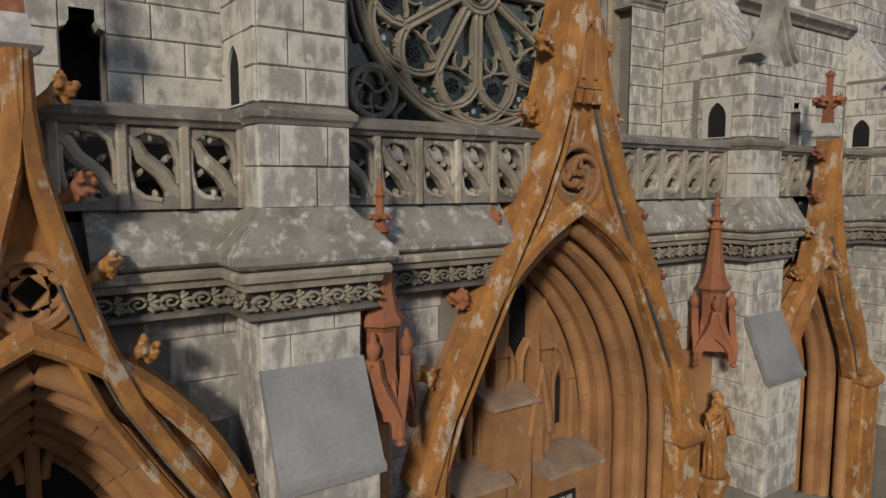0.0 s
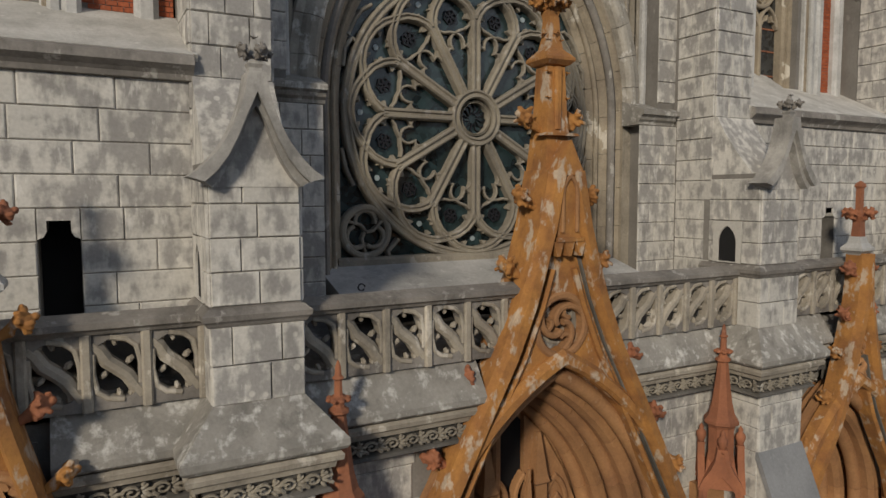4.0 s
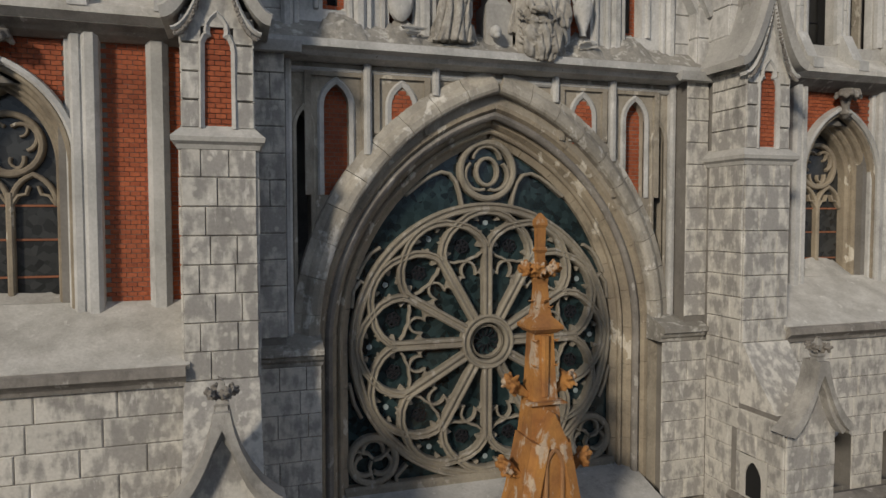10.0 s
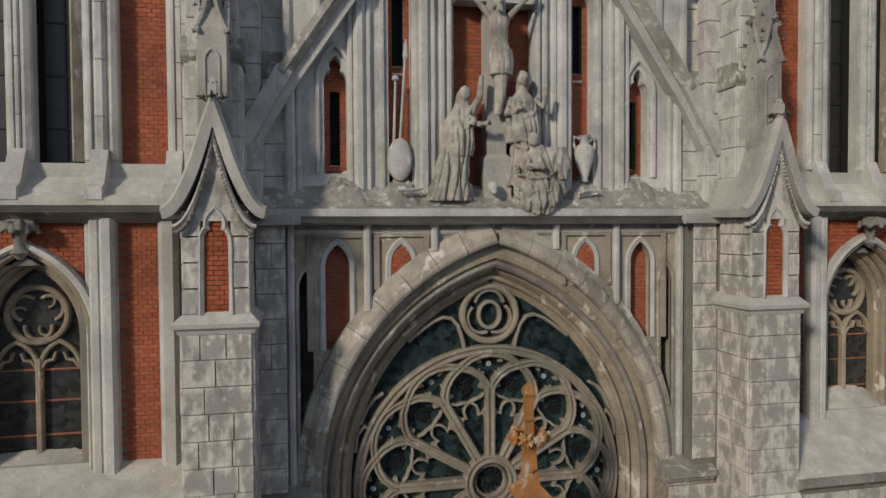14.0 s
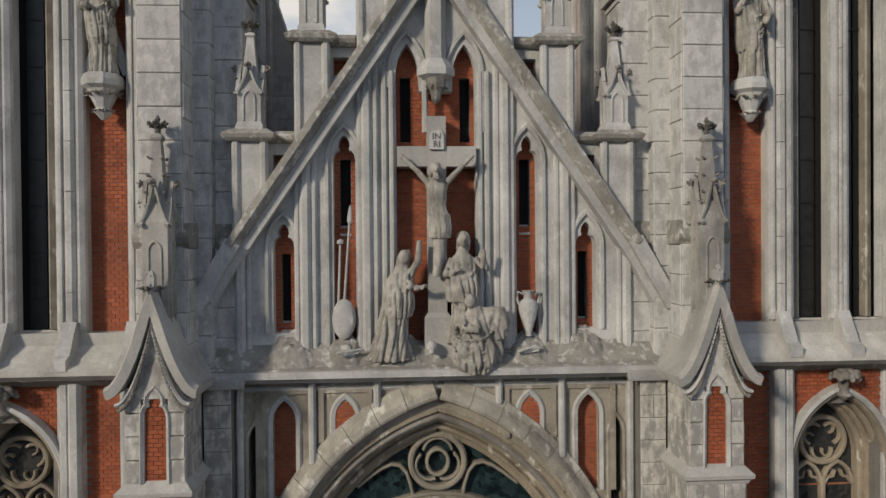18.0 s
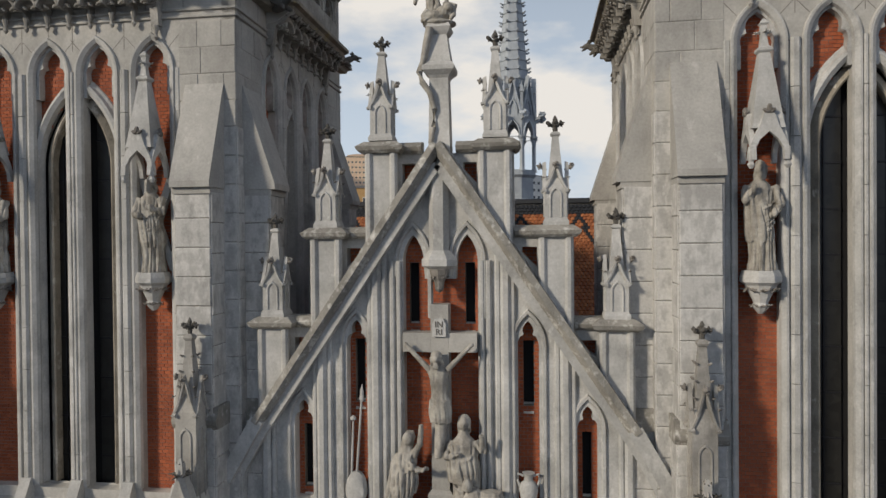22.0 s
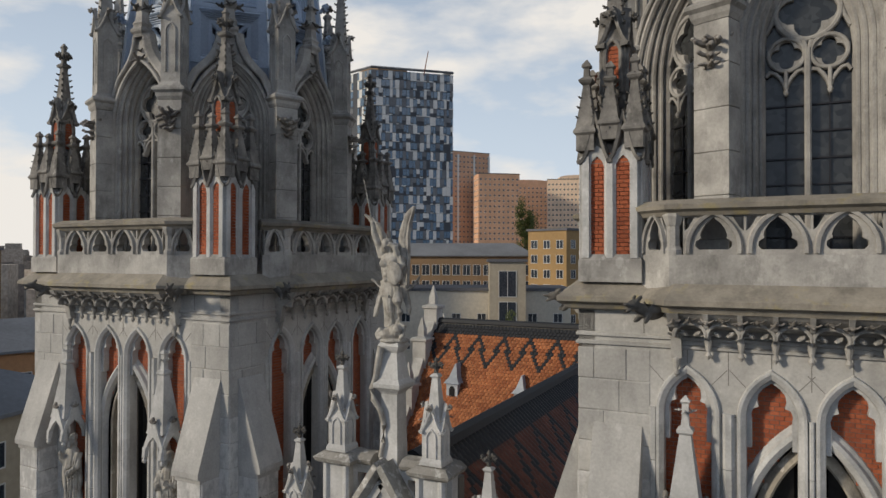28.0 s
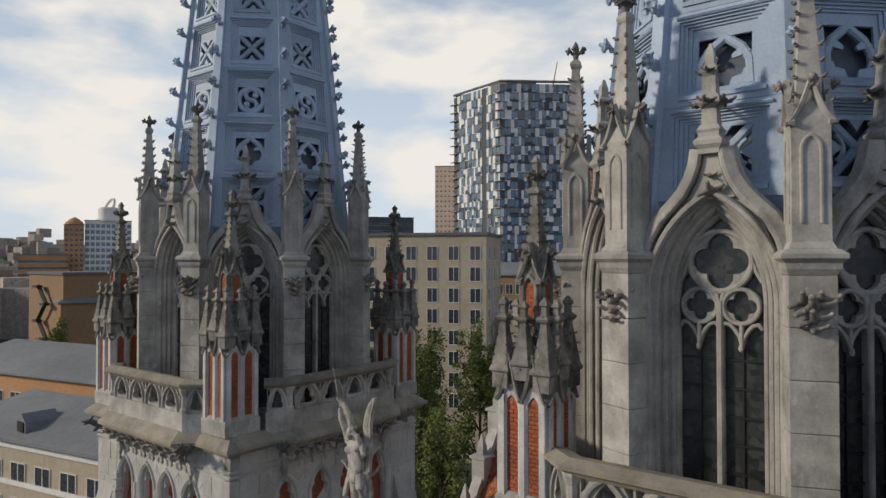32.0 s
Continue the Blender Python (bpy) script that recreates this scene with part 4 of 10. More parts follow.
# raking copings
for s in (-1, 1):
    bm = BM()
    p = [(0, 25.72 - GZ), (s * 3.6, 20.42 - GZ)]
    sweep(bm, p if s > 0 else p, [(s * 0.1, -0.34), (s * 0.13, 0.15), (-s * 0.12, 0.15), (-s * 0.12, -0.24), (-s * 0.02, -0.36)])
    part("raking_coping", bm, LEDGE, gable, "sloping weathered coping")
    bm = BM()
    p = [(0, 25.36 - GZ), (s * 3.56, 20.14 - GZ), (s * 4.2, 19.0 - GZ)]
    sweep(bm, p, [(s * 0.09, -0.2), (s * 0.09, 0.15), (-s * 0.08, 0.15), (-s * 0.08, -0.2)])
    part("raking_rib", bm, DRESSED, gable)
    bm = BM()
    sweep(bm, [(s * 3.56, 20.5 - GZ), (s * 4.25, 19.3 - GZ)], [(s * 0.13, -0.33), (s * 0.13, 0.4), (-s * 0.14, 0.4), (-s * 0.14, -0.33)])
    part("raking_foot", bm, DRESSED, gable)
# ledges and piers that carry the pinnacles
for s in (-1, 1):
    for cx, z in ((3.27, 22.25), (2.18, 23.98), (1.08, 25.6)):
        bm = BM()
        inner = cx - 0.75
        sweep(bm, [(s * inner, 0.02), (s * (cx - 0.36), 0.02), (s * (cx - 0.36), -0.24), (s * (cx + 0.38), -0.24), (s * (cx + 0.38), 0.5)][::1], [(0, z - GZ), (-0.0 * s, z - GZ), (-s * 0.06, z - GZ + 0.05), (-s * 0.09, z - GZ + 0.12), (s * 0.05, z - GZ + 0.22), (s * 0.3, z - GZ + 0.24), (s * 0.3, z - GZ)], plane="xy")
        part("ledge", bm, LEDGE, gable, "moulded ledge with sooty top")
        bm = BM()
        slab(bm, [(s * (cx - 0.24), SLOPE(cx - 0.24) - GZ), (s * (cx + 0.24), SLOPE(cx + 0.24) - GZ), (s * (cx + 0.24), z - GZ + 0.1), (s * (cx - 0.24), z - GZ + 0.1)], -0.16, 0.36)
        part("pier", bm, DRESSED, gable)
        for k in (-0.24, 0.24):
            bm = BM()
            sweep(bm, [(s * cx + k, SLOPE(cx + s * k) - GZ), (s * cx + k, z - GZ + 0.05)], rib(0.075, -0.22, -0.14, 0.6))
            part("shaft", bm, DRESSED, gable)
# long stone bed at the foot
bm = BM()
slab(bm, [(-0.42, -0.1), (-0.42, 0.02), (-0.3, 0.06), (0.1, 0.42), (0.1, -0.1)], -4.0, 4.0, "yz")
part("sloping_bed", bm, LEDGE, gable, "rough sloping mortar bed")
bm = BM()
sweep(bm, [(-4.0, -0.1), (4.0, -0.1)], [(0.1, -0.48), (-0.02, -0.48), (-0.06, -0.36), (-0.12, -0.3), (-0.16, -0.12), (-0.16, 0.05), (0.1, 0.05)])
part("cornice", bm, DRESSED, gable, "moulded string cornice")


# ---------------------------------------------------------------- towers: shafts with arcades, buttresses and balcony
def shaft_stones(parent, x, y, z0, z1, w, mat, depth=0.14, step=0.86, name="shaft_stone"):
    """A slender shaft of single drums with open joints."""
    n = max(1, round((z1 - z0) / step))
    h = (z1 - z0) / n
    bm = BM()
    sweep(bm, [(0, 0.006), (0, h - 0.006)], rib(w, -depth, 0.03, 0.5))
    me = mesh_of(bm, name, mat)
    for i in range(n):
        ob = new(name, me)
        ob.parent = parent
        ob.matrix_basis = Matrix.Translation((x, y, z0 + i * h))


gb = BM()
for at, aim, a, b, c in (((0, 0.0, 0), (0, -1, 0), 0.32, 0.15, 0.17), ((0, -0.3, 0.1), (0, -1, 0.5), 0.2, 0.11, 0.13), ((0, -0.48, 0.2), (0, -1, 0.1), 0.16, 0.12, 0.12), ((0, -0.64, 0.2), (0, -1, 0.25), 0.12, 0.07, 0.045), ((0, -0.6, 0.09), (0, -1, -0.4), 0.11, 0.06, 0.035), ((0.08, -0.42, 0.33), (0.5, 0.7, 1), 0.11, 0.04, 0.05), ((-0.08, -0.42, 0.33), (-0.5, 0.7, 1), 0.11, 0.04, 0.05), ((0.2, -0.02, 0.14), (0.6, 0.9, 0.7), 0.24, 0.05, 0.13), ((-0.2, -0.02, 0.14), (-0.6, 0.9, 0.7), 0.24, 0.05, 0.13), ((0.13, -0.25, -0.1), (0.3, -0.7, -0.7), 0.16, 0.06, 0.07), ((-0.13, -0.25, -0.1), (-0.3, -0.7, -0.7), 0.16, 0.06, 0.07)):
    lobe(gb, at, aim, a, b, c, 2)
GARGOYLE = mesh_of(fused(gb, 0.025), "gargoyle_body", CARVED)


def tower_shaft():
    t = thing("tower_shaft", (-TX, TY, 18.2), "square grey stone bell tower with tall brick and glass bays", "tower", "twin towers")
    H = TH
    # near-black box stands in for the shade inside the tower
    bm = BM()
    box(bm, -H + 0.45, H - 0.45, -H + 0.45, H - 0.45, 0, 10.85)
    part("core", bm, DARK, t, "near-black for unlit interiors")
    arcade = [lancet(0.36, 0.75, 9.15, 0.62, cx, 8) for cx in (-1.73, -0.53, 0.53, 1.73)]
    face = plate([(-H, 0), (H, 0), (H, 10.85), (-H, 10.85)], arcade, -H, -H + 0.28)
    face.materials.append(SMOOTH)
    for turn in (0, 90, -90):
        R = Matrix.Rotation(radians(turn), 4, "Z")
        side = new("arcade_wall", face)
        side.parent = t
        side.matrix_basis = R
        tagged(side, label="smooth stone wall with four tall pointed bays")
        big = lambda x, z: z > 7.4 + 1.55 * (1 - (abs(x) / 0.98) ** 1.55) if abs(x) < 0.98 else True
        for cx in (-1.73, 1.73):
            part("brick_panel", brickwork(cx - 0.38, cx + 0.38, 0.7, 9.8, -H + 0.24, seed=5 + turn), BRICK, side, "red brick bay", kind="stuff")
            bm = BM()
            box(bm, cx - 0.38, cx + 0.38, -H + 0.236, -H + 0.27, 0.7, 9.8)
            part("mortar_bed", bm, MORTAR, side)
        for cx in (-0.53, 0.53):
            part("brick_panel", brickwork(cx - 0.38, cx + 0.38, 7.3, 9.8, -H + 0.24, skip=lambda x, z: not big(x, z - 0.1), seed=9 + turn), BRICK, side, "red brick above the bell opening", kind="stuff")
        bm = BM()
        slab(bm, [(-0.9, 9.8), (-0.9, 7.6)] + [(x / 10, 7.4 + 1.55 * (1 - (abs(x / 10) / 0.98) ** 1.55)) for x in range(-9, 10)] + [(0.9, 7.6), (0.9, 9.8)], -H + 0.236, -H + 0.27)
        part("mortar_bed", bm, MORTAR, side)
        bm = BM()
        sweep(bm, [(0.9, 0.8)] + pointed(0.9, 1.7, 7.3, 0, 12) + [(-0.9, 0.8)], [(0.04, -H + 0.24), (0.02, -H + 0.12), (-0.06, -H + 0.07), (-0.12, -H + 0.1), (-0.15, -H + 0.17), (-0.2, -H + 0.2), (-0.24, -H + 0.27), (0.04, -H + 0.27)])
        part("bell_arch", bm, DRESSED, side)
        bm = BM()
        sweep(bm, [(0.68, 0.8)] + pointed(0.68, 1.42, 7.3, 0, 12) + [(-0.68, 0.8)], [(0.03, -H + 0.22), (0.0, -H + 0.2), (-0.06, -H + 0.24), (-0.14, -H + 0.3), (-0.14, -H + 0.39), (0.03, -H + 0.39)])
        part("inner_bell_arch", bm, ORDERS, side)
        for s in (-1, 1):
            bm = BM()
            box(bm, s * 0.53 - 0.3, s * 0.53 + 0.3, -H + 0.4, -H + 0.42, 0.6, 9.3)
            part("window_glass", bm, NIGHT, side, "dark tall glazing")
            for k in range(10):
                bm = BM()
                box(bm, s * 0.53 - 0.3, s * 0.53 + 0.3, -H + 0.375, -H + 0.4, 1.3 + 0.82 * k, 1.33 + 0.82 * k)
                part("glazing_bar", bm, IRON, side)
            bm = BM()
            box(bm, s * 0.53 - 0.012, s * 0.53 + 0.012, -H + 0.37, -H + 0.4, 0.6, 9.3)
            part("glazing_bar", bm, IRON, side)
        for cx in (-1.73, -0.53, 0.53, 1.73):
            bm = BM()
            sweep(bm, [(cx + 0.36, 0.8)] + pointed(0.36, 0.62, 9.15, cx, 9) + [(cx - 0.36, 0.8)], [(0.015, -H + 0.06), (0.0, -H - 0.01), (-0.07, -H - 0.055), (-0.11, -H - 0.055), (-0.13, -H + 0.02)])
            part("arch_mould", bm, DRESSED, side)
            half = [(0.275, 8.7), (0.275, 9.1), (0.29, 9.2), (0.255, 9.3), (0.18, 9.33), (0.2, 9.42), (0.185, 9.52), (0.11, 9.62), (0.0, 9.7)]
            rim = [(cx + x, z) for x, z in half] + [(cx - x, z) for x, z in half[-2::-1]]
            head = plate(lancet(0.37, 8.7, 9.15, 0.63, cx, 9)[1:] + [(cx - 0.37, 8.7)] + rim[::-1], [], -H + 0.07, -H + 0.26)
            part("cusped_head", head, DRESSED, side)
        # open joints of the arch stones and of the wall above them
        bm = BM()
        for cx in (-1.73, -0.53, 0.53, 1.73):
            for u, v in (((cx, 9.92), (cx, 10.14)), ((cx - 0.36, 9.62), (cx - 0.58, 9.86)), ((cx + 0.36, 9.62), (cx + 0.58, 9.86)), ((cx - 0.49, 9.15), (cx - 0.6, 9.15)), ((cx + 0.49, 9.15), (cx + 0.6, 9.15))):
                sweep(bm, [u, v], rect(-0.006, 0.006, -H - 0.003, -H + 0.01))
        for x in (-1.13, 0.0, 1.13):
            sweep(bm, [(x, 9.62), (x, 10.14)], rect(-0.006, 0.006, -H - 0.0032, -H + 0.01))
        for x in (-2.4, -1.6, -0.8, 0.8, 1.6, 2.4):
            sweep(bm, [(x, 10.37), (x, 10.7)], rect(-0.006, 0.006, -H - 0.003, -H + 0.01))
        part("open_joint", bm, MORTAR, side, "fine dark mortar joints", kind="stuff")
        for cx, w, d in ((-2.26, 0.07, 0.03), (-1.13, 0.085, 0.075), (0, 0.035, 0.06), (1.13, 0.085, 0.075), (2.26, 0.07, 0.03)):
            shaft_stones(side, cx, -H, 0.6, 9.2, w, DRESSED, d, 0.86)
        # weathered feet of the mullions on the sill
        for cx in (-2.2, -1.13, 0, 1.13, 2.2):
            bm = BM()
            slab(bm, [(-H - 0.5, 0.18), (-H - 0.5, 0.36), (-H - 0.36, 0.42), (-H - 0.1, 0.95), (-H + 0.05, 0.95), (-H + 0.05, 0.18)], cx - 0.12, cx + 0.12, "yz")
            part("mullion_foot", bm, DRESSED, side)
        bm = BM()
        slab(bm, [(-H - 0.48, 0.1), (-H - 0.48, 0.2), (-H - 0.3, 0.3), (-H + 0.3, 0.78), (-H + 0.3, 0.0), (-H - 0.3, 0.0)], -2.45, 2.45, "yz")
        part("sloping_sill", bm, PLASTER, side, "dusty sloping sill")
        # string courses and joints of the smooth band
        for z in (10.18, 10.32):
            bm = BM()
            sweep(bm, [(-H - 0.02, z), (H + 0.02, z)], [(0.05, -H + 0.01), (0.02, -H - 0.045), (-0.02, -H - 0.045), (-0.04, -H + 0.01)])
            part("string_course", bm, SMOOTH, side)
        ashlar(side, -H, -2.3, 8.0, 10.1, -H, 0.52, 0.6, SMOOTH, seed=70 + turn, proud=0.012)
        ashlar(side, 2.3, H, 8.0, 10.1, -H, 0.52, 0.6, SMOOTH, seed=71 + turn, proud=0.012)
    # corner buttresses, two at each corner
    for turn in (0, 90, -90):
        for s in (-1, 1):
            cx = s * 2.83
            M = Matrix.Rotation(radians(turn), 4, "Z")
            b = new("buttress")
            b.parent = t
            b.matrix_basis = M
            bm = BM()
            slab(bm, [(-H - 0.53, 0), (-H - 0.53, 6.9), (-H, 6.9), (-H, 0)], cx - 0.36, cx + 0.36, "yz")
            tagged(part("buttress_core", bm, MORTAR, b))
            ashlar(b, cx - 0.36, cx + 0.36, 0.1, 6.75, -H - 0.53, 0.56, 0.85, STONE_HIGH, seed=20 + turn + s)
            for q in (-1, 1):
                y0 = (-0.53, 0.0) if q > 0 else (0.0, 0.53)
                ashlar(b, *y0, 2.6, 6.7, -0.36, 0.56, 0.6, STONE_HIGH, turn=90 * q, seed=30 + turn + q, origin=(cx, -H))
                y0 = (-0.55, 0.0) if q > 0 else (0.0, 0.55)
                ashlar(b, *y0, 0.05, 2.2, -0.4, 0.54, 0.7, STONE_HIGH, turn=90 * q, seed=34 + turn + q, origin=(cx, -H))
            bm = BM()
            slab(bm, [(-H - 0.66, 6.78), (-H - 0.66, 6.9), (-H - 0.02, 8.85), (-H + 0.02, 8.85), (-H + 0.02, 6.78)], cx - 0.4, cx + 0.4, "yz")
            part("weathering_slab", bm, SMOOTH, b, "steep smooth weathering slab")
            bm = BM()
            box(bm, cx - 0.38, cx + 0.38, -H - 0.58, -H, 6.66, 6.78)
            part("neck_moulding", bm, SMOOTH, b)
            bm = BM()
            slab(bm, [(-H - 0.6, 2.3), (-H - 0.61, 2.38), (-H - 0.53, 2.5), (-H - 0.5, 2.62), (-H, 2.62), (-H, 2.2), (-H - 0.53, 2.2)], cx - 0.45, cx + 0.45, "yz")
            part("offset_moulding", bm, LEDGE, b)
            bm = BM()
            box(bm, cx - 0.4, cx + 0.4, -H - 0.55, -H, 0, 2.22)
            part("buttress_foot", bm, MORTAR, b)
            ashlar(b, cx - 0.4, cx + 0.4, 0.05, 2.2, -H - 0.55, 0.54, 0.6, STONE_HIGH, seed=40 + turn + s)
    # ashlar between buttress and corner
    for turn in (0, 90, -90):
        side_e = new("corner_stones")
        side_e.parent = t
        side_e.matrix_basis = Matrix.Rotation(radians(turn), 4, "Z")
        for a, b in ((-H, -3.2), (3.2, H), (2.3, 2.46), (-2.46, -2.3)):
            ashlar(side_e, a, b, 0.1, 8.0, -H, 0.56, 0.4, STONE_HIGH, seed=int(50 + a * 10 + turn))
    # cornice, stepping forward in the middle of each side
    C0, C1, CX = H + 0.3, H + 0.72, 1.98
    plan = []
    for k in range(4):
        R = Matrix.Rotation(radians(90 * k), 2)
        for p in ((-C0, -C0), (-CX - 0.42, -C0), (-CX, -C1), (CX, -C1), (CX + 0.42, -C0)):
            v = R @ Vector(p)
            plan.append((v.x, v.y))
    bm = BM()
    sweep(bm, plan, [(0.35, 10.72), (0.14, 10.76), (0.1, 10.84), (0.0, 10.88), (0.0, 10.96), (0.3, 11.2), (1.2, 11.24), (1.2, 10.72)], closed=True, plane="xy")
    part("cornice", bm, MOSSY, t, "weathered sloping cornice with moss stains")
    # corbels and gargoyles
    for turn in (0, 90, -90):
        cb = new("corbel_table")
        cb.parent = t
        cb.matrix_basis = Matrix.Rotation(radians(turn), 4, "Z")
        bm = BM()
        slab(bm, [(-H + 0.02, 10.46), (-H - 0.26, 10.52), (-H - 0.5, 10.7), (-H - 0.56, 10.76), (-H + 0.02, 10.76)], -CX, CX, "yz")
        part("corbel_cove", bm, HIGH, cb)
        n = 9
        for i in range(n):
            x = -CX + 0.1 + (2 * CX - 0.2) * i / (n - 1)
            big = i in (0, n - 1)
            lo = 9.72 if big else 10.02
            bm = BM()
            lathe(bm, [(0.012, lo), (0.05, lo + 0.06), (0.025, lo + 0.12), (0.045, lo + 0.19), (0.065, lo + 0.28), (0.04, lo + 0.33)], 8, x, -H - 0.1)
            slab(bm, [(-H + 0.02, lo + 0.3), (-H - 0.14, lo + 0.3), (-H - 0.2, 10.42), (-H - 0.46, 10.54), (-H - 0.62, 10.76), (-H + 0.02, 10.76)], x - (0.08 if big else 0.035), x + (0.08 if big else 0.035), "yz")
            part("corbel", bm, HIGH, cb)
            knot("corbel_flower", cb, WORN_SHADE, x, -H - 0.53, 10.62, 0.25, i % 3)
            knot("corbel_leaf", cb, HIGH, x, -H - 0.3, 10.4, 0.26 if big else 0.2, (i + 1) % 3)
            if i < n - 1:
                bm = BM()
                sweep(bm, pointed((2 * CX - 0.2) / (n - 1) / 2, 0.2, 10.4, x + (2 * CX - 0.2) / (n - 1) / 2, 5), rib(0.03, -H - 0.44, -H - 0.16, 0.4))
                for q in (-1, 1):
                    lobe(bm, (x + (2 * CX - 0.2) / (n - 1) / 2 + q * 0.1, -H - 0.3, 10.44), (-q, 0, -0.6), 0.08, 0.06, 0.04)
                part("corbel_arch", bm, HIGH, cb)
                knot("corbel_flower", cb, CARVED, x + (2 * CX - 0.2) / (n - 1) / 2, -H - 0.53, 10.65, 0.23, i % 3)
        for s in (-1, 1):
            g = new("gargoyle")
            g.parent = t
            g.matrix_basis = Matrix.Rotation(radians(turn), 4, "Z") @ Matrix.Translation((s * 2.2, -H - 0.4, 10.74)) @ Matrix.Rotation(radians(s * 32), 4, "Z") @ Matrix.Diagonal((0.62, 0.85, 0.7, 1))
            gm = new("gargoyle_body", GARGOYLE)
            gm.parent = g
    return t


left_shaft = tower_shaft()
copy_thing(left_shaft, Matrix.Translation((TX, TY, 18.2)))


# ---------------------------------------------------------------- balcony of each tower
def balcony():
    B = thing("balcony", (-TX, TY, 29.35), "pierced stone balcony parapet with pointed trefoil arches and mossy coping", "balcony", "tower balconies")
    P0, P1, PX = TH + 0.02, TH + 0.4, 1.95
    floor_bm = BM()
    box(floor_bm, -TH, TH, -TH, TH, -0.12, 0.05)
    part("floor_slab", floor_bm, SLATE, B)
    panel_h = 0.62

    def pierced(w):
        hole = [(x * 0.6, 0.08 + z * 0.76) for x, z in [(0.22, 0.0), (0.27, 0.07), (0.265, 0.16), (0.2, 0.215), (0.185, 0.23), (0.2, 0.28), (0.18, 0.38), (0.11, 0.52), (0, 0.64)]]
        k = w / 0.52
        hole = [(x * k * 0.95, z) for x, z in hole]
        hole = hole + [(-x, z) for x, z in hole[-2::-1]]
        return plate([(-w / 2, 0), (w / 2, 0), (w / 2, panel_h), (-w / 2, panel_h)], [hole[::-1]] + [[(s * w * 0.5 * q, z) for q, z in ((0.96, 0.58), (0.62, 0.58), (0.82, 0.42), (0.96, 0.36))] for s in (-1, 1)], 0.0, 0.16)

    w_mid = 3.5 / 4
    mid_me = pierced(w_mid)
    mid_me.materials.append(HIGH)
    w_dg = 0.5
    dg_me = pierced(w_dg)
    dg_me.materials.append(HIGH)
    arch_bm = BM()
    sweep(arch_bm, [(0.33, 0.02)] + pointed(0.33, 0.5, 0.1, 0, 7) + [(-0.33, 0.02)], [(0.0, 0.02), (-0.01, -0.05), (-0.06, -0.06), (-0.09, 0.02)])
    arch_me = mesh_of(arch_bm, "panel_arch", HIGH)
    dga_bm = BM()
    sweep(dga_bm, [(0.2, 0.02)] + pointed(0.2, 0.5, 0.1, 0, 7) + [(-0.2, 0.02)], [(0.0, 0.02), (-0.01, -0.05), (-0.05, -0.06), (-0.07, 0.02)])
    dga_me = mesh_of(dga_bm, "panel_arch", HIGH)
    col_bm = BM()
    lathe(col_bm, [(0.14, 0), (0.14, 0.08), (0.1, 0.14), (0.1, 0.44), (0.12, 0.47), (0.17, 0.6), (0.17, 0.64)], 8, turn=math.pi / 8)
    col_me = mesh_of(col_bm, "parapet_column", HIGH)
    for turn in (0, 90, 180, -90):
        S = new("parapet_side")
        S.parent = B
        S.matrix_basis = Matrix.Rotation(radians(turn), 4, "Z")
        bm = BM()
        sweep(bm, [(-2.45, -P0), (-PX, -P1), (PX, -P1), (2.45, -P0)], [(0.0, -0.15), (0.0, 0.5), (0.28, 0.5), (0.28, -0.15)], plane="xy")
        part("plinth", bm, HIGH, S)
        for i in range(4):
            x = -1.75 + w_mid * (i + 0.5)
            for nm, me in (("pierced_panel", mid_me), ("panel_arch", arch_me)):
                ob = new(nm, me)
                ob.parent = S
                ob.matrix_basis = Matrix.Translation((x, -P1 + 0.06, 0.5))
        for s in (-1, 1):
            ob = new("parapet_column", col_me)
            ob.parent = S
            ob.matrix_basis = Matrix.Translation((s * (PX - 0.05), -P1 + 0.12, 0.5))
            M = Matrix.Translation((s * 2.2, -(P0 + P1) / 2 + 0.04, 0.5)) @ Matrix.Rotation(s * math.atan2(P1 - P0, 0.5), 4, "Z")
            for nm, me in (("pierced_panel", dg_me), ("panel_arch", dga_me)):
                ob = new(nm, me)
                ob.parent = S
                ob.matrix_basis = M
        bm = BM()
        sweep(bm, [(-2.5, -P0), (-PX - 0.02, -P1 - 0.02), (PX + 0.02, -P1 - 0.02), (2.5, -P0)], [(0.02, 1.1), (-0.02, 1.16), (-0.09, 1.2), (-0.1, 1.27), (0.1, 1.36), (0.34, 1.33), (0.34, 1.1)], plane="xy")
        part("coping", bm, MOSSY, S, "mossy weathered coping")
    return B


left_balcony = balcony()
copy_thing(left_balcony, Matrix.Translation((TX, TY, 29.35)))


# ---------------------------------------------------------------- pinnacles
def ogee(w, h, n=7, p=1.9):
    """Right foot, up to the peak, down to the left foot; flaring at the feet."""
    r = [(w * (1 - i / n), h * (i / n) ** p) for i in range(n + 1)]
    return r + [(-x, z) for x, z in r[-2::-1]]


def bud(bm, x, y, z, r):
    """A small curled leaf bud, leaning out and up."""
    l = math.hypot(x, y) or 1
    m = Matrix.Translation((x + x / l * r * 0.6, y + y / l * r * 0.6, z)) @ Matrix.Diagonal((r, r, r * 0.75, 1))
    bmesh.ops.create_icosphere(bm, subdivisions=1, radius=1.0, matrix=m)
    m = Matrix.Translation((x + x / l * r * 1.5, y + y / l * r * 1.5, z + r * 0.6)) @ Matrix.Diagonal((r * 0.7, r * 0.7, r * 0.5, 1))
    bmesh.ops.create_icosphere(bm, subdivisions=1, radius=1.0, matrix=m)


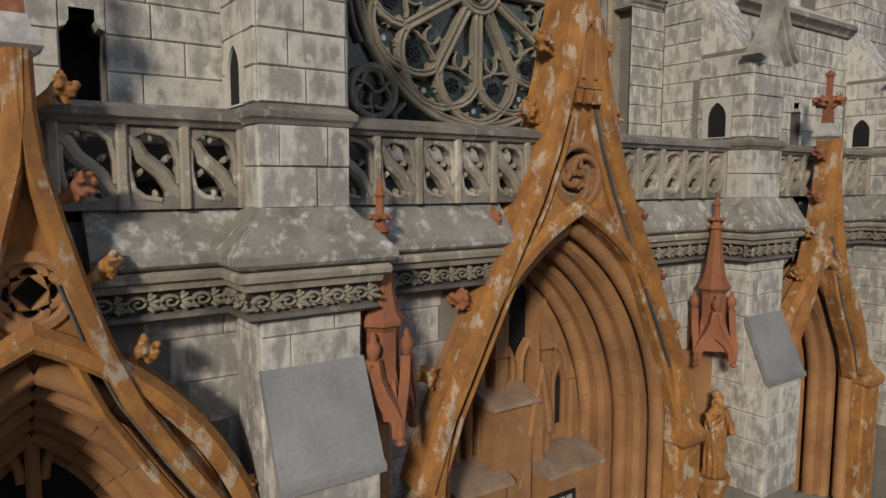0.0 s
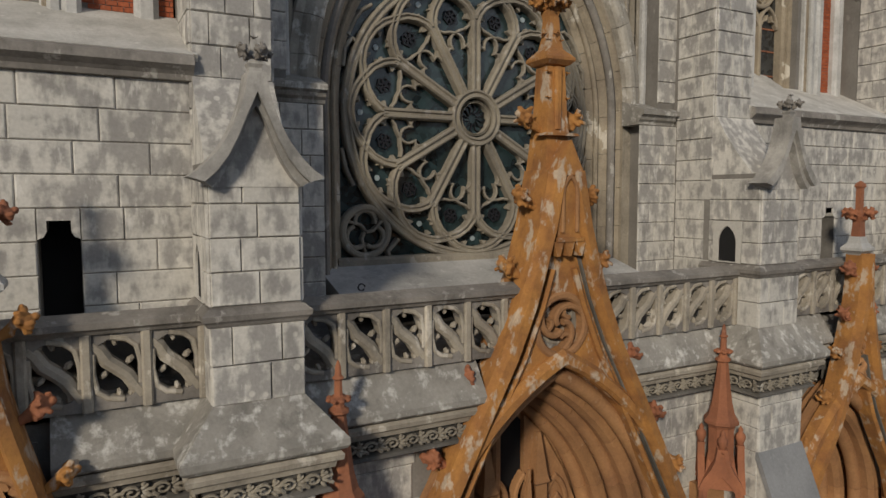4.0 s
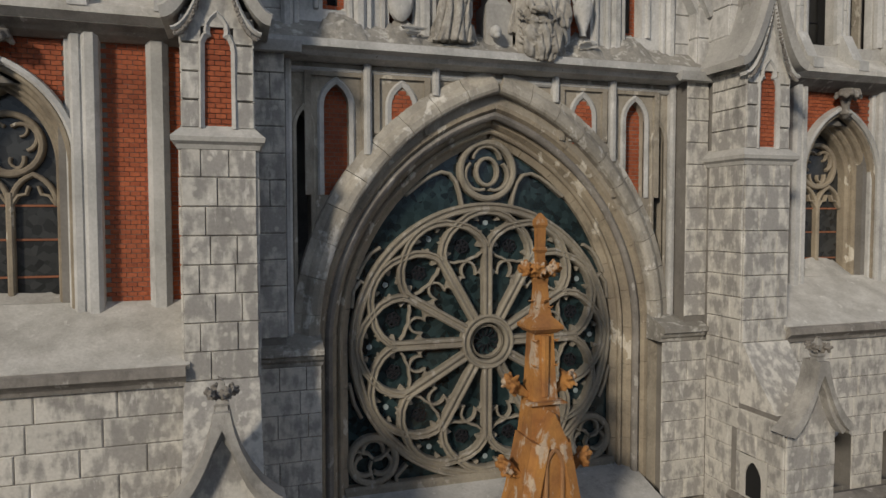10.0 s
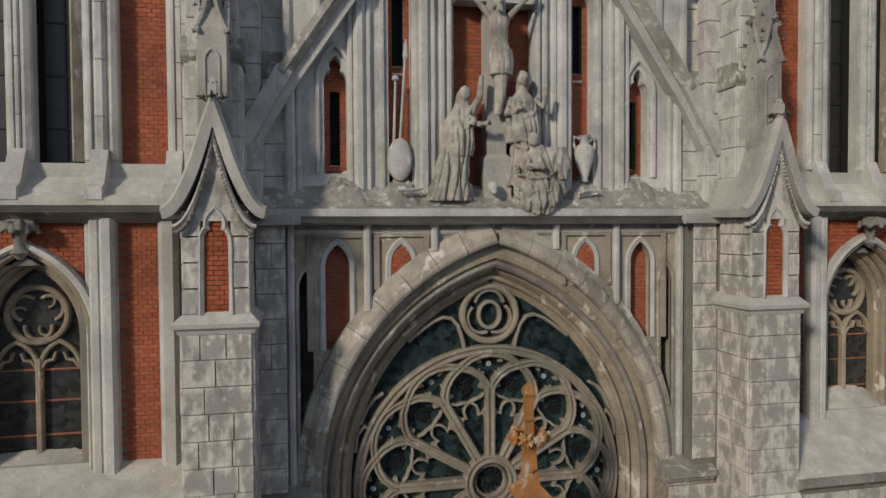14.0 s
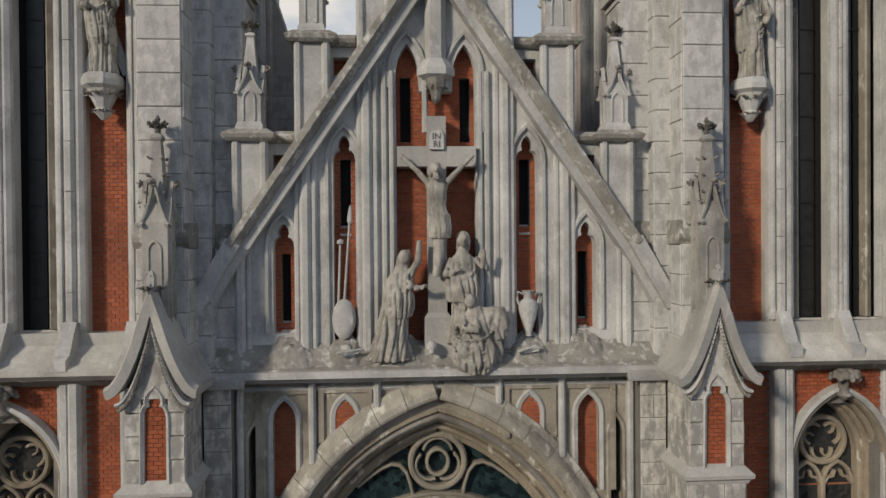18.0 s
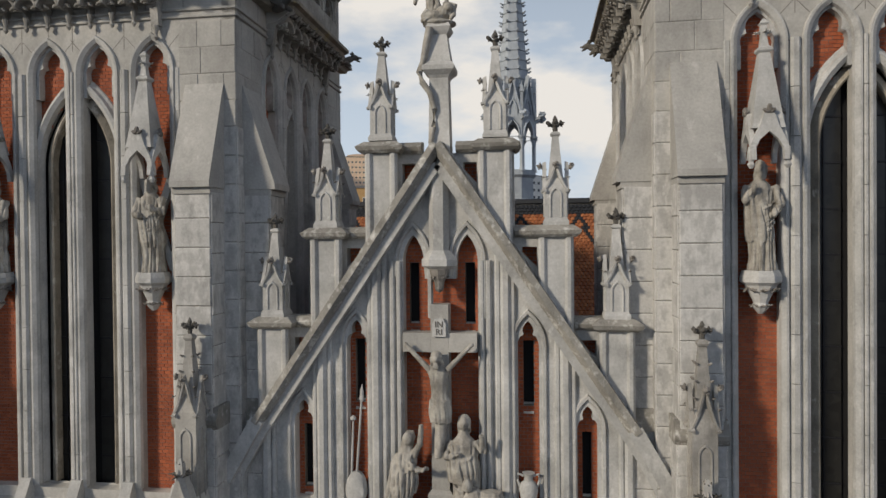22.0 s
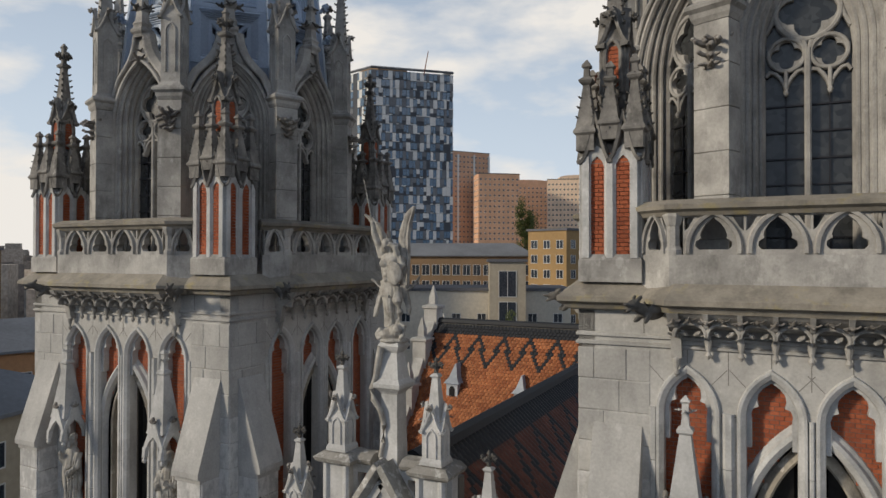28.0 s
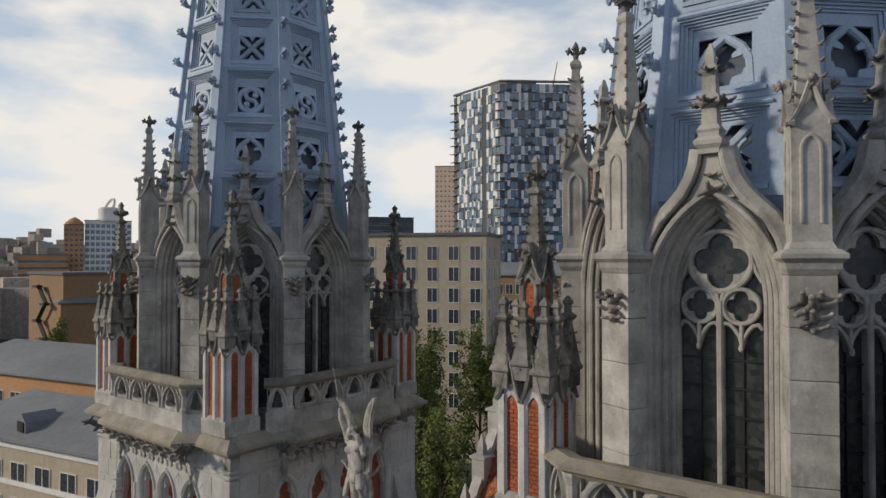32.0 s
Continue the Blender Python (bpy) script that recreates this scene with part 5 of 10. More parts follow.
def pinnacle(name, label, w, shaft_h, gable_h, spire_h, mat=None, crockets=4, group="", cross=True, blind=True, at=(0, 0, 0)):
    """Square shaft with blind niches, a gablet on each face, a crocketed spirelet and a leafy finial; stands on z = 0."""
    mat = mat or DRESSED
    P = thing(name, at, label, "pinnacle", group)
    bm = BM()
    square(bm, [(w * 1.18, 0), (w * 1.18, 0.06), (w * 1.0, 0.14), (w, 0.16), (w, shaft_h), (w * 0.8, shaft_h + gable_h * 0.5)])
    part("shaft", bm, mat, P)
    g_bm = BM()
    sweep(g_bm, [(x, z + shaft_h - gable_h * 0.12) for x, z in ogee(w * 1.3, gable_h * 1.1)], [(0.02, -w * 0.85), (0.0, -w * 1.16), (-w * 0.16, -w * 1.2), (-w * 0.2, -w * 0.85)])
    g_me = mesh_of(g_bm, "gablet", mat)
    n_bm = BM()
    zb, zs = shaft_h * 0.22, shaft_h * 0.78
    sweep(n_bm, [(w * 0.5, zb)] + pointed(w * 0.5, w * 0.8, zs, 0, 5) + [(-w * 0.5, zb)], rib(w * 0.1, -w - 0.025, -w + 0.02, 0.5))
    n_me = mesh_of(n_bm, "blind_niche", mat)
    for k in range(4):
        R = Matrix.Rotation(math.pi / 2 * k, 4, "Z")
        for nm, me in (("gablet", g_me),) + ((("blind_niche", n_me),) if blind else ()):
            ob = new(nm, me)
            ob.parent = P
            ob.matrix_basis = R
        crocket("crocket", P, WORN_SHADE, *(R @ V(0, -w * 0.95, shaft_h + gable_h * 1.02)), w * 0.8, math.pi / 2 * k - math.pi / 2, k % 3)
        knot("crocket", P, WORN_SHADE, *(R @ V(w * 1.1, -w * 1.1, shaft_h + gable_h * 0.5)), w * 0.5, k % 3)
    z0 = shaft_h + gable_h * 0.3
    z1 = z0 + spire_h
    bm = BM()
    square(bm, [(w * 0.72, z0), (w * 0.3, z1 - spire_h * 0.1), (w * 0.4, z1 - spire_h * 0.08), (w * 0.46, z1 - spire_h * 0.055), (w * 0.4, z1 - spire_h * 0.03), (w * 0.2, z1)])
    part("spirelet", bm, mat, P)
    if crockets:
        bm = BM()
        for i in range(crockets):
            f = (i + 1) / (crockets + 1)
            r = w * (0.74 - 0.42 * f)
            for sx, sy in ((-1, -1), (1, -1), (1, 1), (-1, 1)):
                bud(bm, sx * r, sy * r, z0 + f * spire_h * 0.9, w * 0.17)
        part("crocketing", bm, WORN_SHADE, P, "row of small leaf crockets", kind="stuff")
    bm = BM()
    lathe(bm, [(w * 0.2, z1 - 0.02), (w * 0.26, z1 + w * 0.3), (w * 0.14, z1 + w * 0.5), (w * 0.16, z1 + w * 1.0), (w * 0.24, z1 + w * 1.15), (w * 0.06, z1 + w * 1.5)], 6)
    part("finial", bm, CARVED, P, "dark carved finial")
    if cross:
        for a in range(4):
            crocket("finial_leaf", P, CARVED, w * 0.1 * math.cos(a * math.pi / 2), w * 0.1 * math.sin(a * math.pi / 2), z1 + w * 0.7, w * 0.78, a * math.pi / 2, a % 3)
    return P


for z, cx in ((25.84, 1.09), (24.2, 2.19), (22.47, 3.28)):
    if cx == 1.09:
        first = pinnacle("gable_pinnacle", "pale stone pinnacle with ogee gablets on a step of the gable", 0.2, 0.66, 0.42, 0.95, group="gable pinnacles", crockets=0, at=(-cx, 0.06, z))
        copy_thing(first, Matrix.Translation((cx, 0.06, z)))
    else:
        for s in (-1, 1):
            copy_thing(first, Matrix.Translation((s * cx, 0.06, z)))

# corner turrets of the balconies
def turret():
    T = thing("corner_turret", (-TX + 2.93, TY - 3.1, 29.4), "square balcony turret with brick panels and a cluster of dark pinnacles", "turret", "balcony turrets")
    w = 0.44
    bm = BM()
    square(bm, [(w + 0.08, 0), (w + 0.08, 0.36), (w + 0.02, 0.46)])
    part("plinth", bm, HIGH, T)
    bm = BM()
    square(bm, [(w - 0.06, 0.4), (w - 0.06, 2.3)])
    part("core", bm, MORTAR, T)
    gab = BM()
    for s in (-1, 1):
        sweep(gab, [(s * 0.23 + x, 1.98 + z) for x, z in ogee(0.27, 0.72, 9, 2.2)], [(0.02, -w + 0.1), (0.0, -w - 0.1), (-0.05, -w - 0.12), (-0.07, -w + 0.1)])
        slab(gab, [(s * 0.23 + x, 1.98 + z) for x, z in ogee(0.22, 0.55, 7, 1.8)], -w + 0.0, -w + 0.1)
    gab_me = mesh_of(gab, "gablet", SOOTY)
    post = BM()
    sweep(post, [(0, 0.4), (0, 2.1)], rib(0.1, -w - 0.06, -w + 0.1, 0.5))
    post_me = mesh_of(post, "post", DRESSED)
    br_me = brickwork(-0.4, 0.4, 0.45, 2.15, -w + 0.01, seed=8)
    br_me.materials.append(BRICK)
    head = BM()
    for s in (-1, 1):
        sweep(head, [(s * 0.215 + x, z) for x, z in pointed(0.125, 0.24, 1.86, 0, 6)], [(0.0, -w + 0.05), (0.0, -w - 0.03), (-0.06, -w - 0.04), (-0.14, -w - 0.03), (-0.14, -w + 0.05)])
    head_me = mesh_of(head, "panel_head", DRESSED)
    for k in range(4):
        R = Matrix.Rotation(math.pi / 2 * k, 4, "Z")
        for nm, me, x in (("gablet", gab_me, 0), ("post", post_me, 0), ("post", post_me, -0.42), ("post", post_me, 0.42), ("brick_panel", br_me, 0), ("panel_head", head_me, 0)):
            ob = new(nm, me)
            ob.parent = T
            ob.matrix_basis = R @ Matrix.Translation((x, 0, 0))
            if nm == "brick_panel":
                tagged(ob, kind="stuff")
    sp = BM()
    square(sp, [(0.15, -0.1), (0.15, 0.16), (0.19, 0.2), (0.19, 0.24), (0.155, 0.3), (0.058, 0.98), (0.058, 1.02), (0.1, 1.06), (0.12, 1.1), (0.1, 1.13), (0.05, 1.17), (0.045, 1.3), (0.075, 1.33), (0.07, 1.37), (0.012, 1.46)])
    sp_me = mesh_of(sp, "small_spire", SOOTY)
    lump = BM()
    for x, y in ((-1, -1), (0, -1), (1, -1), (1, 0), (1, 1), (0, 1), (-1, 1), (-1, 0)):
        ob = new("small_spire", sp_me)
        ob.parent = T
        ob.matrix_basis = Matrix.Translation((x * 0.4, y * 0.4, 2.3 if x * y else 2.45)) @ Matrix.Diagonal((1, 1, 1.0 if x * y else 0.85, 1))
        knot("finial_leaf", T, CARVED, x * 0.4, y * 0.4, 3.39 if x * y else 3.38, 0.22, (x + y) % 3)
        for c in range(4):
            q = c * math.pi / 2 + math.pi / 4
            for f in (0.25, 0.5, 0.75):
                r = 0.2 - 0.11 * f
                lump_at = len(lump.verts)
                bud(lump, r * math.cos(q), r * math.sin(q), 0.3 + 0.68 * f, 0.026)
                lump.verts.ensure_lookup_table()
                bmesh.ops.translate(lump, verts=lump.verts[lump_at:], vec=(x * 0.4, y * 0.4, 2.3 if x * y else 2.45))
        knot("crocket", T, WORN_SHADE, x * 0.5, y * 0.5, 2.52, 0.17, (x + y + 1) % 3)
    part("spire_crocketing", lump, CARVED, T, "small dark leaf buds", kind="stuff")
    bm = BM()
    square(bm, [(0.2, 2.2), (0.2, 4.1), (0.17, 4.3)])
    part("upper_shaft", bm, SOOTY, T)
    ug = BM()
    sweep(ug, [(x, 3.98 + z) for x, z in ogee(0.29, 0.55, 8, 2.1)], [(0.02, -0.13), (0.0, -0.25), (-0.05, -0.27), (-0.06, -0.13)])
    sweep(ug, [(0.13, 3.2)] + pointed(0.13, 0.24, 3.86, 0, 6) + [(-0.13, 3.2)], rib(0.035, -0.25, -0.18, 0.5))
    ug_me = mesh_of(ug, "upper_gablet", SOOTY)
    ub_me = brickwork(-0.1, 0.1, 3.3, 4.0, -0.202, seed=2)
    ub_me.materials.append(BRICK)
    for k in range(4):
        R = Matrix.Rotation(math.pi / 2 * k, 4, "Z")
        for nm, me in (("upper_gablet", ug_me), ("brick_panel", ub_me)):
            ob = new(nm, me)
            ob.parent = T
            ob.matrix_basis = R
        crocket("crocket", T, CARVED, *(R @ V(0, -0.2, 4.5)), 0.2, math.pi / 2 * k - math.pi / 2, k % 3)
    bm = BM()
    square(bm, [(0.165, 4.2), (0.07, 5.42), (0.07, 5.5), (0.12, 5.54), (0.13, 5.59), (0.1, 5.62), (0.05, 5.66), (0.05, 6.05), (0.075, 6.08), (0.01, 6.2)])
    part("spirelet", bm, SOOTY, T)
    bm = BM()
    for i in range(7):
        r = 0.155 - 0.09 * i / 7
        for sx, sy in ((-1, -1), (1, -1), (1, 1), (-1, 1)):
            bud(bm, sx * r, sy * r, 4.38 + i * 0.16, 0.038)
    part("crocketing", bm, CARVED, T, "row of small leaf crockets", kind="stuff")
    for a in range(4):
        crocket("finial_leaf", T, CARVED, 0.02 * math.cos(a * math.pi / 2), 0.02 * math.sin(a * math.pi / 2), 5.84, 0.22, a * math.pi / 2, a % 3)
    return T


tur = turret()
for cx in (-TX, TX):
    for dx, dy in ((-2.93, -3.1), (2.93, -3.1), (2.93, 3.1), (-2.93, 3.1)):
        if not (cx < 0 and dx > 0 and dy < 0):
            copy_thing(tur, Matrix.Translation((cx + dx, TY + dy, 29.4)))


# ---------------------------------------------------------------- octagonal belfries and spires
OR = 3.2


def belfry():
    Z = 29.4
    O = thing("belfry", (-TX, TY, Z), "octagonal stone belfry with tall traceried windows and ogee gables", "belfry", "twin belfries")
    ap = OR * math.cos(math.pi / 8)
    hs = OR * math.sin(math.pi / 8)
    wo = 0.6
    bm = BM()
    # belfry core painted near-black in place of inner shade
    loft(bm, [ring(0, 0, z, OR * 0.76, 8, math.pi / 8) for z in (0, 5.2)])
    part("core", bm, DARK, O, "near-black for unlit interiors")
    zs = 3.75
    wall = plate([(-hs, 0), (hs, 0), (hs, 4.3), (0.98, 4.3), (0.7, 4.9), (0.35, 5.4), (0, 5.7), (-0.35, 5.4), (-0.7, 4.9), (-0.98, 4.3), (-hs, 4.3)], [lancet(wo + 0.3, 0.22, zs, 1.55, 0, 12)], -ap, -ap + 0.5)
    wall.materials.append(HIGH)
    jm = BM()
    for i, (w, d) in enumerate(((wo + 0.31, -0.04), (wo + 0.21, 0.08), (wo + 0.12, 0.18), (wo + 0.04, 0.3))):
        rs = 1.6 - 0.1 * i
        sweep(jm, [(w, 0.2)] + pointed(w, rs, zs, 0, 12) + [(-w, 0.2)], [(0.03, -ap + d + 0.2), (0.03, -ap + d + 0.06), (0.0, -ap + d), (-0.06, -ap + d - 0.015), (-0.1, -ap + d + 0.04), (-0.1, -ap + d + 0.2)])
    for w, d, q in ((wo + 0.39, -0.09, 0.055), (wo + 0.265, 0.02, 0.045), (wo + 0.17, 0.12, 0.042), (wo + 0.08, 0.22, 0.036)):
        sweep(jm, [(w, 0.2)] + pointed(w, 1.62 - 0.3 * (wo + 0.3 - w), zs, 0, 12) + [(-w, 0.2)], [(q * math.cos(a * math.pi / 3), -ap + d + q * math.sin(a * math.pi / 3)) for a in range(6)])
    jm_me = mesh_of(jm, "jamb_moulding", HIGH)
    tr = BM()
    d0, d1 = -ap + 0.32, -ap + 0.46
    sweep(tr, [(0, 0.2), (0, 3.75)], rib(0.05, d0 - 0.03, d1, 0.5))

    def foils(cx, cz, r, w):
        d, q = (r - w) * 0.53, (r - w) * 0.47
        u = (d + math.sqrt(2 * q * q - d * d)) / 2
        half = math.degrees(math.atan2(u, u - d))
        hole = []
        for k in range(4):
            a = 90 * k
            hole += arc(cx + d * math.cos(radians(a)), cz + d * math.sin(radians(a)), q, a - half, a + half, 7)[:-1]
        disc = plate([(cx + r * math.cos(a * math.pi / 14), cz + r * math.sin(a * math.pi / 14)) for a in range(28)], [hole], d0 + 0.03, d1 - 0.01)
        tr.from_mesh(disc)
        bpy.data.meshes.remove(disc)
        sweep(tr, [(cx + r * math.sin(-a * math.pi / 12), cz + r * math.cos(a * math.pi / 12)) for a in range(24)], rib(w, d0 - 0.01, d1, 0.5), closed=True)

    foils(0, 4.36, 0.46, 0.04)
    for s in (-1, 1):
        foils(s * 0.3, 3.68, 0.26, 0.032)
        sweep(tr, [(s * x, z) for x, z in ((0.0, 3.55), (0.03, 3.78), (0.06, 3.9))], rib(0.035, d0 - 0.01, d1, 0.5))
        sweep(tr, [(s * x, z) for x, z in ((0.6, 3.35), (0.55, 3.42), (0.47, 3.4), (0.4, 3.32), (0.34, 3.22), (0.31, 3.08), (0.28, 3.22), (0.22, 3.32), (0.15, 3.4), (0.07, 3.42), (0.0, 3.35))], rib(0.028, d0, d1, 0.5))
        sweep(tr, [(s * 0.31, 3.42), (s * 0.31, 3.12)], rib(0.03, d0 - 0.02, d1, 0.5))
        sweep(tr, [(s * x, z) for x, z in ((0.46, 4.4), (0.52, 4.2), (0.6, 4.05))], rib(0.03, d0, d1, 0.5))
        sweep(tr, [(s * x, z) for x, z in ((0.3, 4.7), (0.25, 4.9), (0.1, 5.08))], rib(0.025, d0, d1, 0.5))
        lobe(tr, (s * 0.31, d0 - 0.02, 3.06), (0, 0, 1), 0.07, 0.045, 0.045)
    tr_me = mesh_of(tr, "tracery", HIGH)
    gl = BM()
    slab(gl, lancet(wo + 0.05, 0.22, zs, 1.3, 0, 10), d1 - 0.02, d1)
    gl_me = mesh_of(gl, "window_glass", PANE)
    hb = BM()
    box(hb, -wo, wo, d1 - 0.06, d1 - 0.02, 0, 0.03)
    hb_me = mesh_of(hb, "glazing_bar", IRON)
    vb = BM()
    box(vb, -0.012, 0.012, d1 - 0.05, d1 - 0.02, 0.2, 3.4)
    vb_me = mesh_of(vb, "glazing_bar", IRON)
    og = BM()
    path = [(1.03, 3.7), (1.04, 3.95), (1.0, 4.3), (0.9, 4.66), (0.75, 4.95), (0.55, 5.15), (0.38, 5.34), (0.26, 5.55), (0.18, 5.78), (0.14, 6.02)]
    for wide in (1, -1):
        line = [(wide * x, z) for x, z in path][::wide]
        sweep(og, line, [(0.03, -ap + 0.1), (0.03, -ap - 0.14), (0.0, -ap - 0.165), (-0.04, -ap - 0.16), (-0.17, -ap - 0.07), (-0.2, -ap + 0.1)])
    slab(og, [(0.0, 5.28), (0.34, 5.3), (0.2, 5.55), (0.12, 5.8), (0.1, 6.02), (-0.1, 6.02), (-0.12, 5.8), (-0.2, 5.55), (-0.34, 5.3)], -ap - 0.07, -ap + 0.1)
    og_me = mesh_of(og, "ogee_gable", HIGH)
    fin = BM()
    square(fin, [(0.14, 5.95), (0.155, 6.02), (0.2, 6.08), (0.205, 6.14), (0.15, 6.2), (0.15, 6.26), (0.17, 6.3), (0.12, 6.38), (0.1, 6.62), (0.16, 6.7), (0.16, 6.78), (0.1, 6.84), (0.085, 7.1), (0.12, 7.16), (0.12, 7.22), (0.07, 7.28), (0.06, 7.44), (0.015, 7.6)], 0, -ap - 0.03)
    fin_me = mesh_of(fin, "gable_finial", HIGH)
    pier = BM()
    square(pier, [(0.29, 4.18), (0.33, 4.26), (0.34, 4.34), (0.4, 4.4), (0.4, 4.46), (0.32, 4.52)], 0, -OR - 0.12)
    pier_me = mesh_of(pier, "pier_cap", HIGH)
    stone = BM()
    square(stone, [(0.282, 0.004), (0.29, 0.014), (0.29, 0.682), (0.282, 0.692)], 0, -OR - 0.12)
    stone_me = mesh_of(stone, "pier_stone", HIGH)
    for k in range(8):
        R = Matrix.Rotation(math.pi / 4 * k, 4, "Z")
        R2 = Matrix.Rotation(math.pi / 4 * k + math.pi / 8, 4, "Z")
        rows = [("belfry_wall", wall, R), ("jamb_moulding", jm_me, R), ("tracery", tr_me, R), ("window_glass", gl_me, R), ("ogee_gable", og_me, R), ("gable_finial", fin_me, R), ("pier_cap", pier_me, R2)]
        rows += [("pier_stone", stone_me, R2 @ Matrix.Translation((0, 0, 0.696 * i))) for i in range(6)]
        rows += [("glazing_bar", hb_me, R @ Matrix.Translation((0, 0, z))) for z in (0.72, 1.14, 1.57, 1.99, 2.42, 2.85)]
        rows += [("glazing_bar", vb_me, R @ Matrix.Translation((x, 0, 0))) for x in (-0.31, 0.31)]
        for nm, me, m in rows:
            ob = new(nm, me)
            ob.parent = O
            ob.matrix_basis = m
        for a in range(4):
            for z, r, q in ((6.7, 0.2, 0.34), (7.17, 0.13, 0.24)):
                p = R @ V(r * math.cos(a * 1.571), -ap - 0.03 + r * math.sin(a * 1.571), z)
                knot("finial_leaf", O, CARVED, *p, q, (a + k) % 3, a * 1.571)
        knot("gable_leaf", O, WORN_SHADE, *(R @ V(0, -ap - 0.13, 5.4)), 0.44, k % 3)
        knot("gable_leaf", O, WORN_SHADE, *(R @ V(0, -ap - 0.11, 5.62)), 0.24, (k + 1) % 3)
        for x, y, z, q in ((0.0, 0.42, 3.76, 0.62), (0.11, 0.4, 3.84, 0.5), (-0.11, 0.4, 3.84, 0.5), (0.0, 0.43, 3.6, 0.5)):
            knot("pier_leaf", O, WORN_SHADE, *(R2 @ V(x, -OR - y, z)), q, k % 3, k * 0.9)
        knot("pier_bud", O, WORN_SHADE, *(R2 @ V(0, -OR - 0.43, 3.46)), 0.42, (k + 1) % 3)
    return O


left_belfry = belfry()
copy_thing(left_belfry, Matrix.Translation((TX, TY, 29.4)))

pin = pinnacle("belfry_pinnacle", "tall crocketed stone pinnacle on a belfry corner", 0.24, 1.75, 0.5, 1.95, mat=HIGH, crockets=7, group="belfry pinnacles", at=(0, 0, 0))
first_set = False
for cx in (-TX, TX):
    for k in range(8):
        a = math.pi / 4 * k + math.pi / 8 - math.pi / 2
        m = Matrix.Translation((cx + (OR + 0.14) * math.cos(a), TY + (OR + 0.14) * math.sin(a), 33.88)) @ Matrix.Rotation(a + math.pi / 2, 4, "Z")
        if not first_set:
            pin.matrix_basis = m
            first_set = True
        else:
            copy_thing(pin, m)


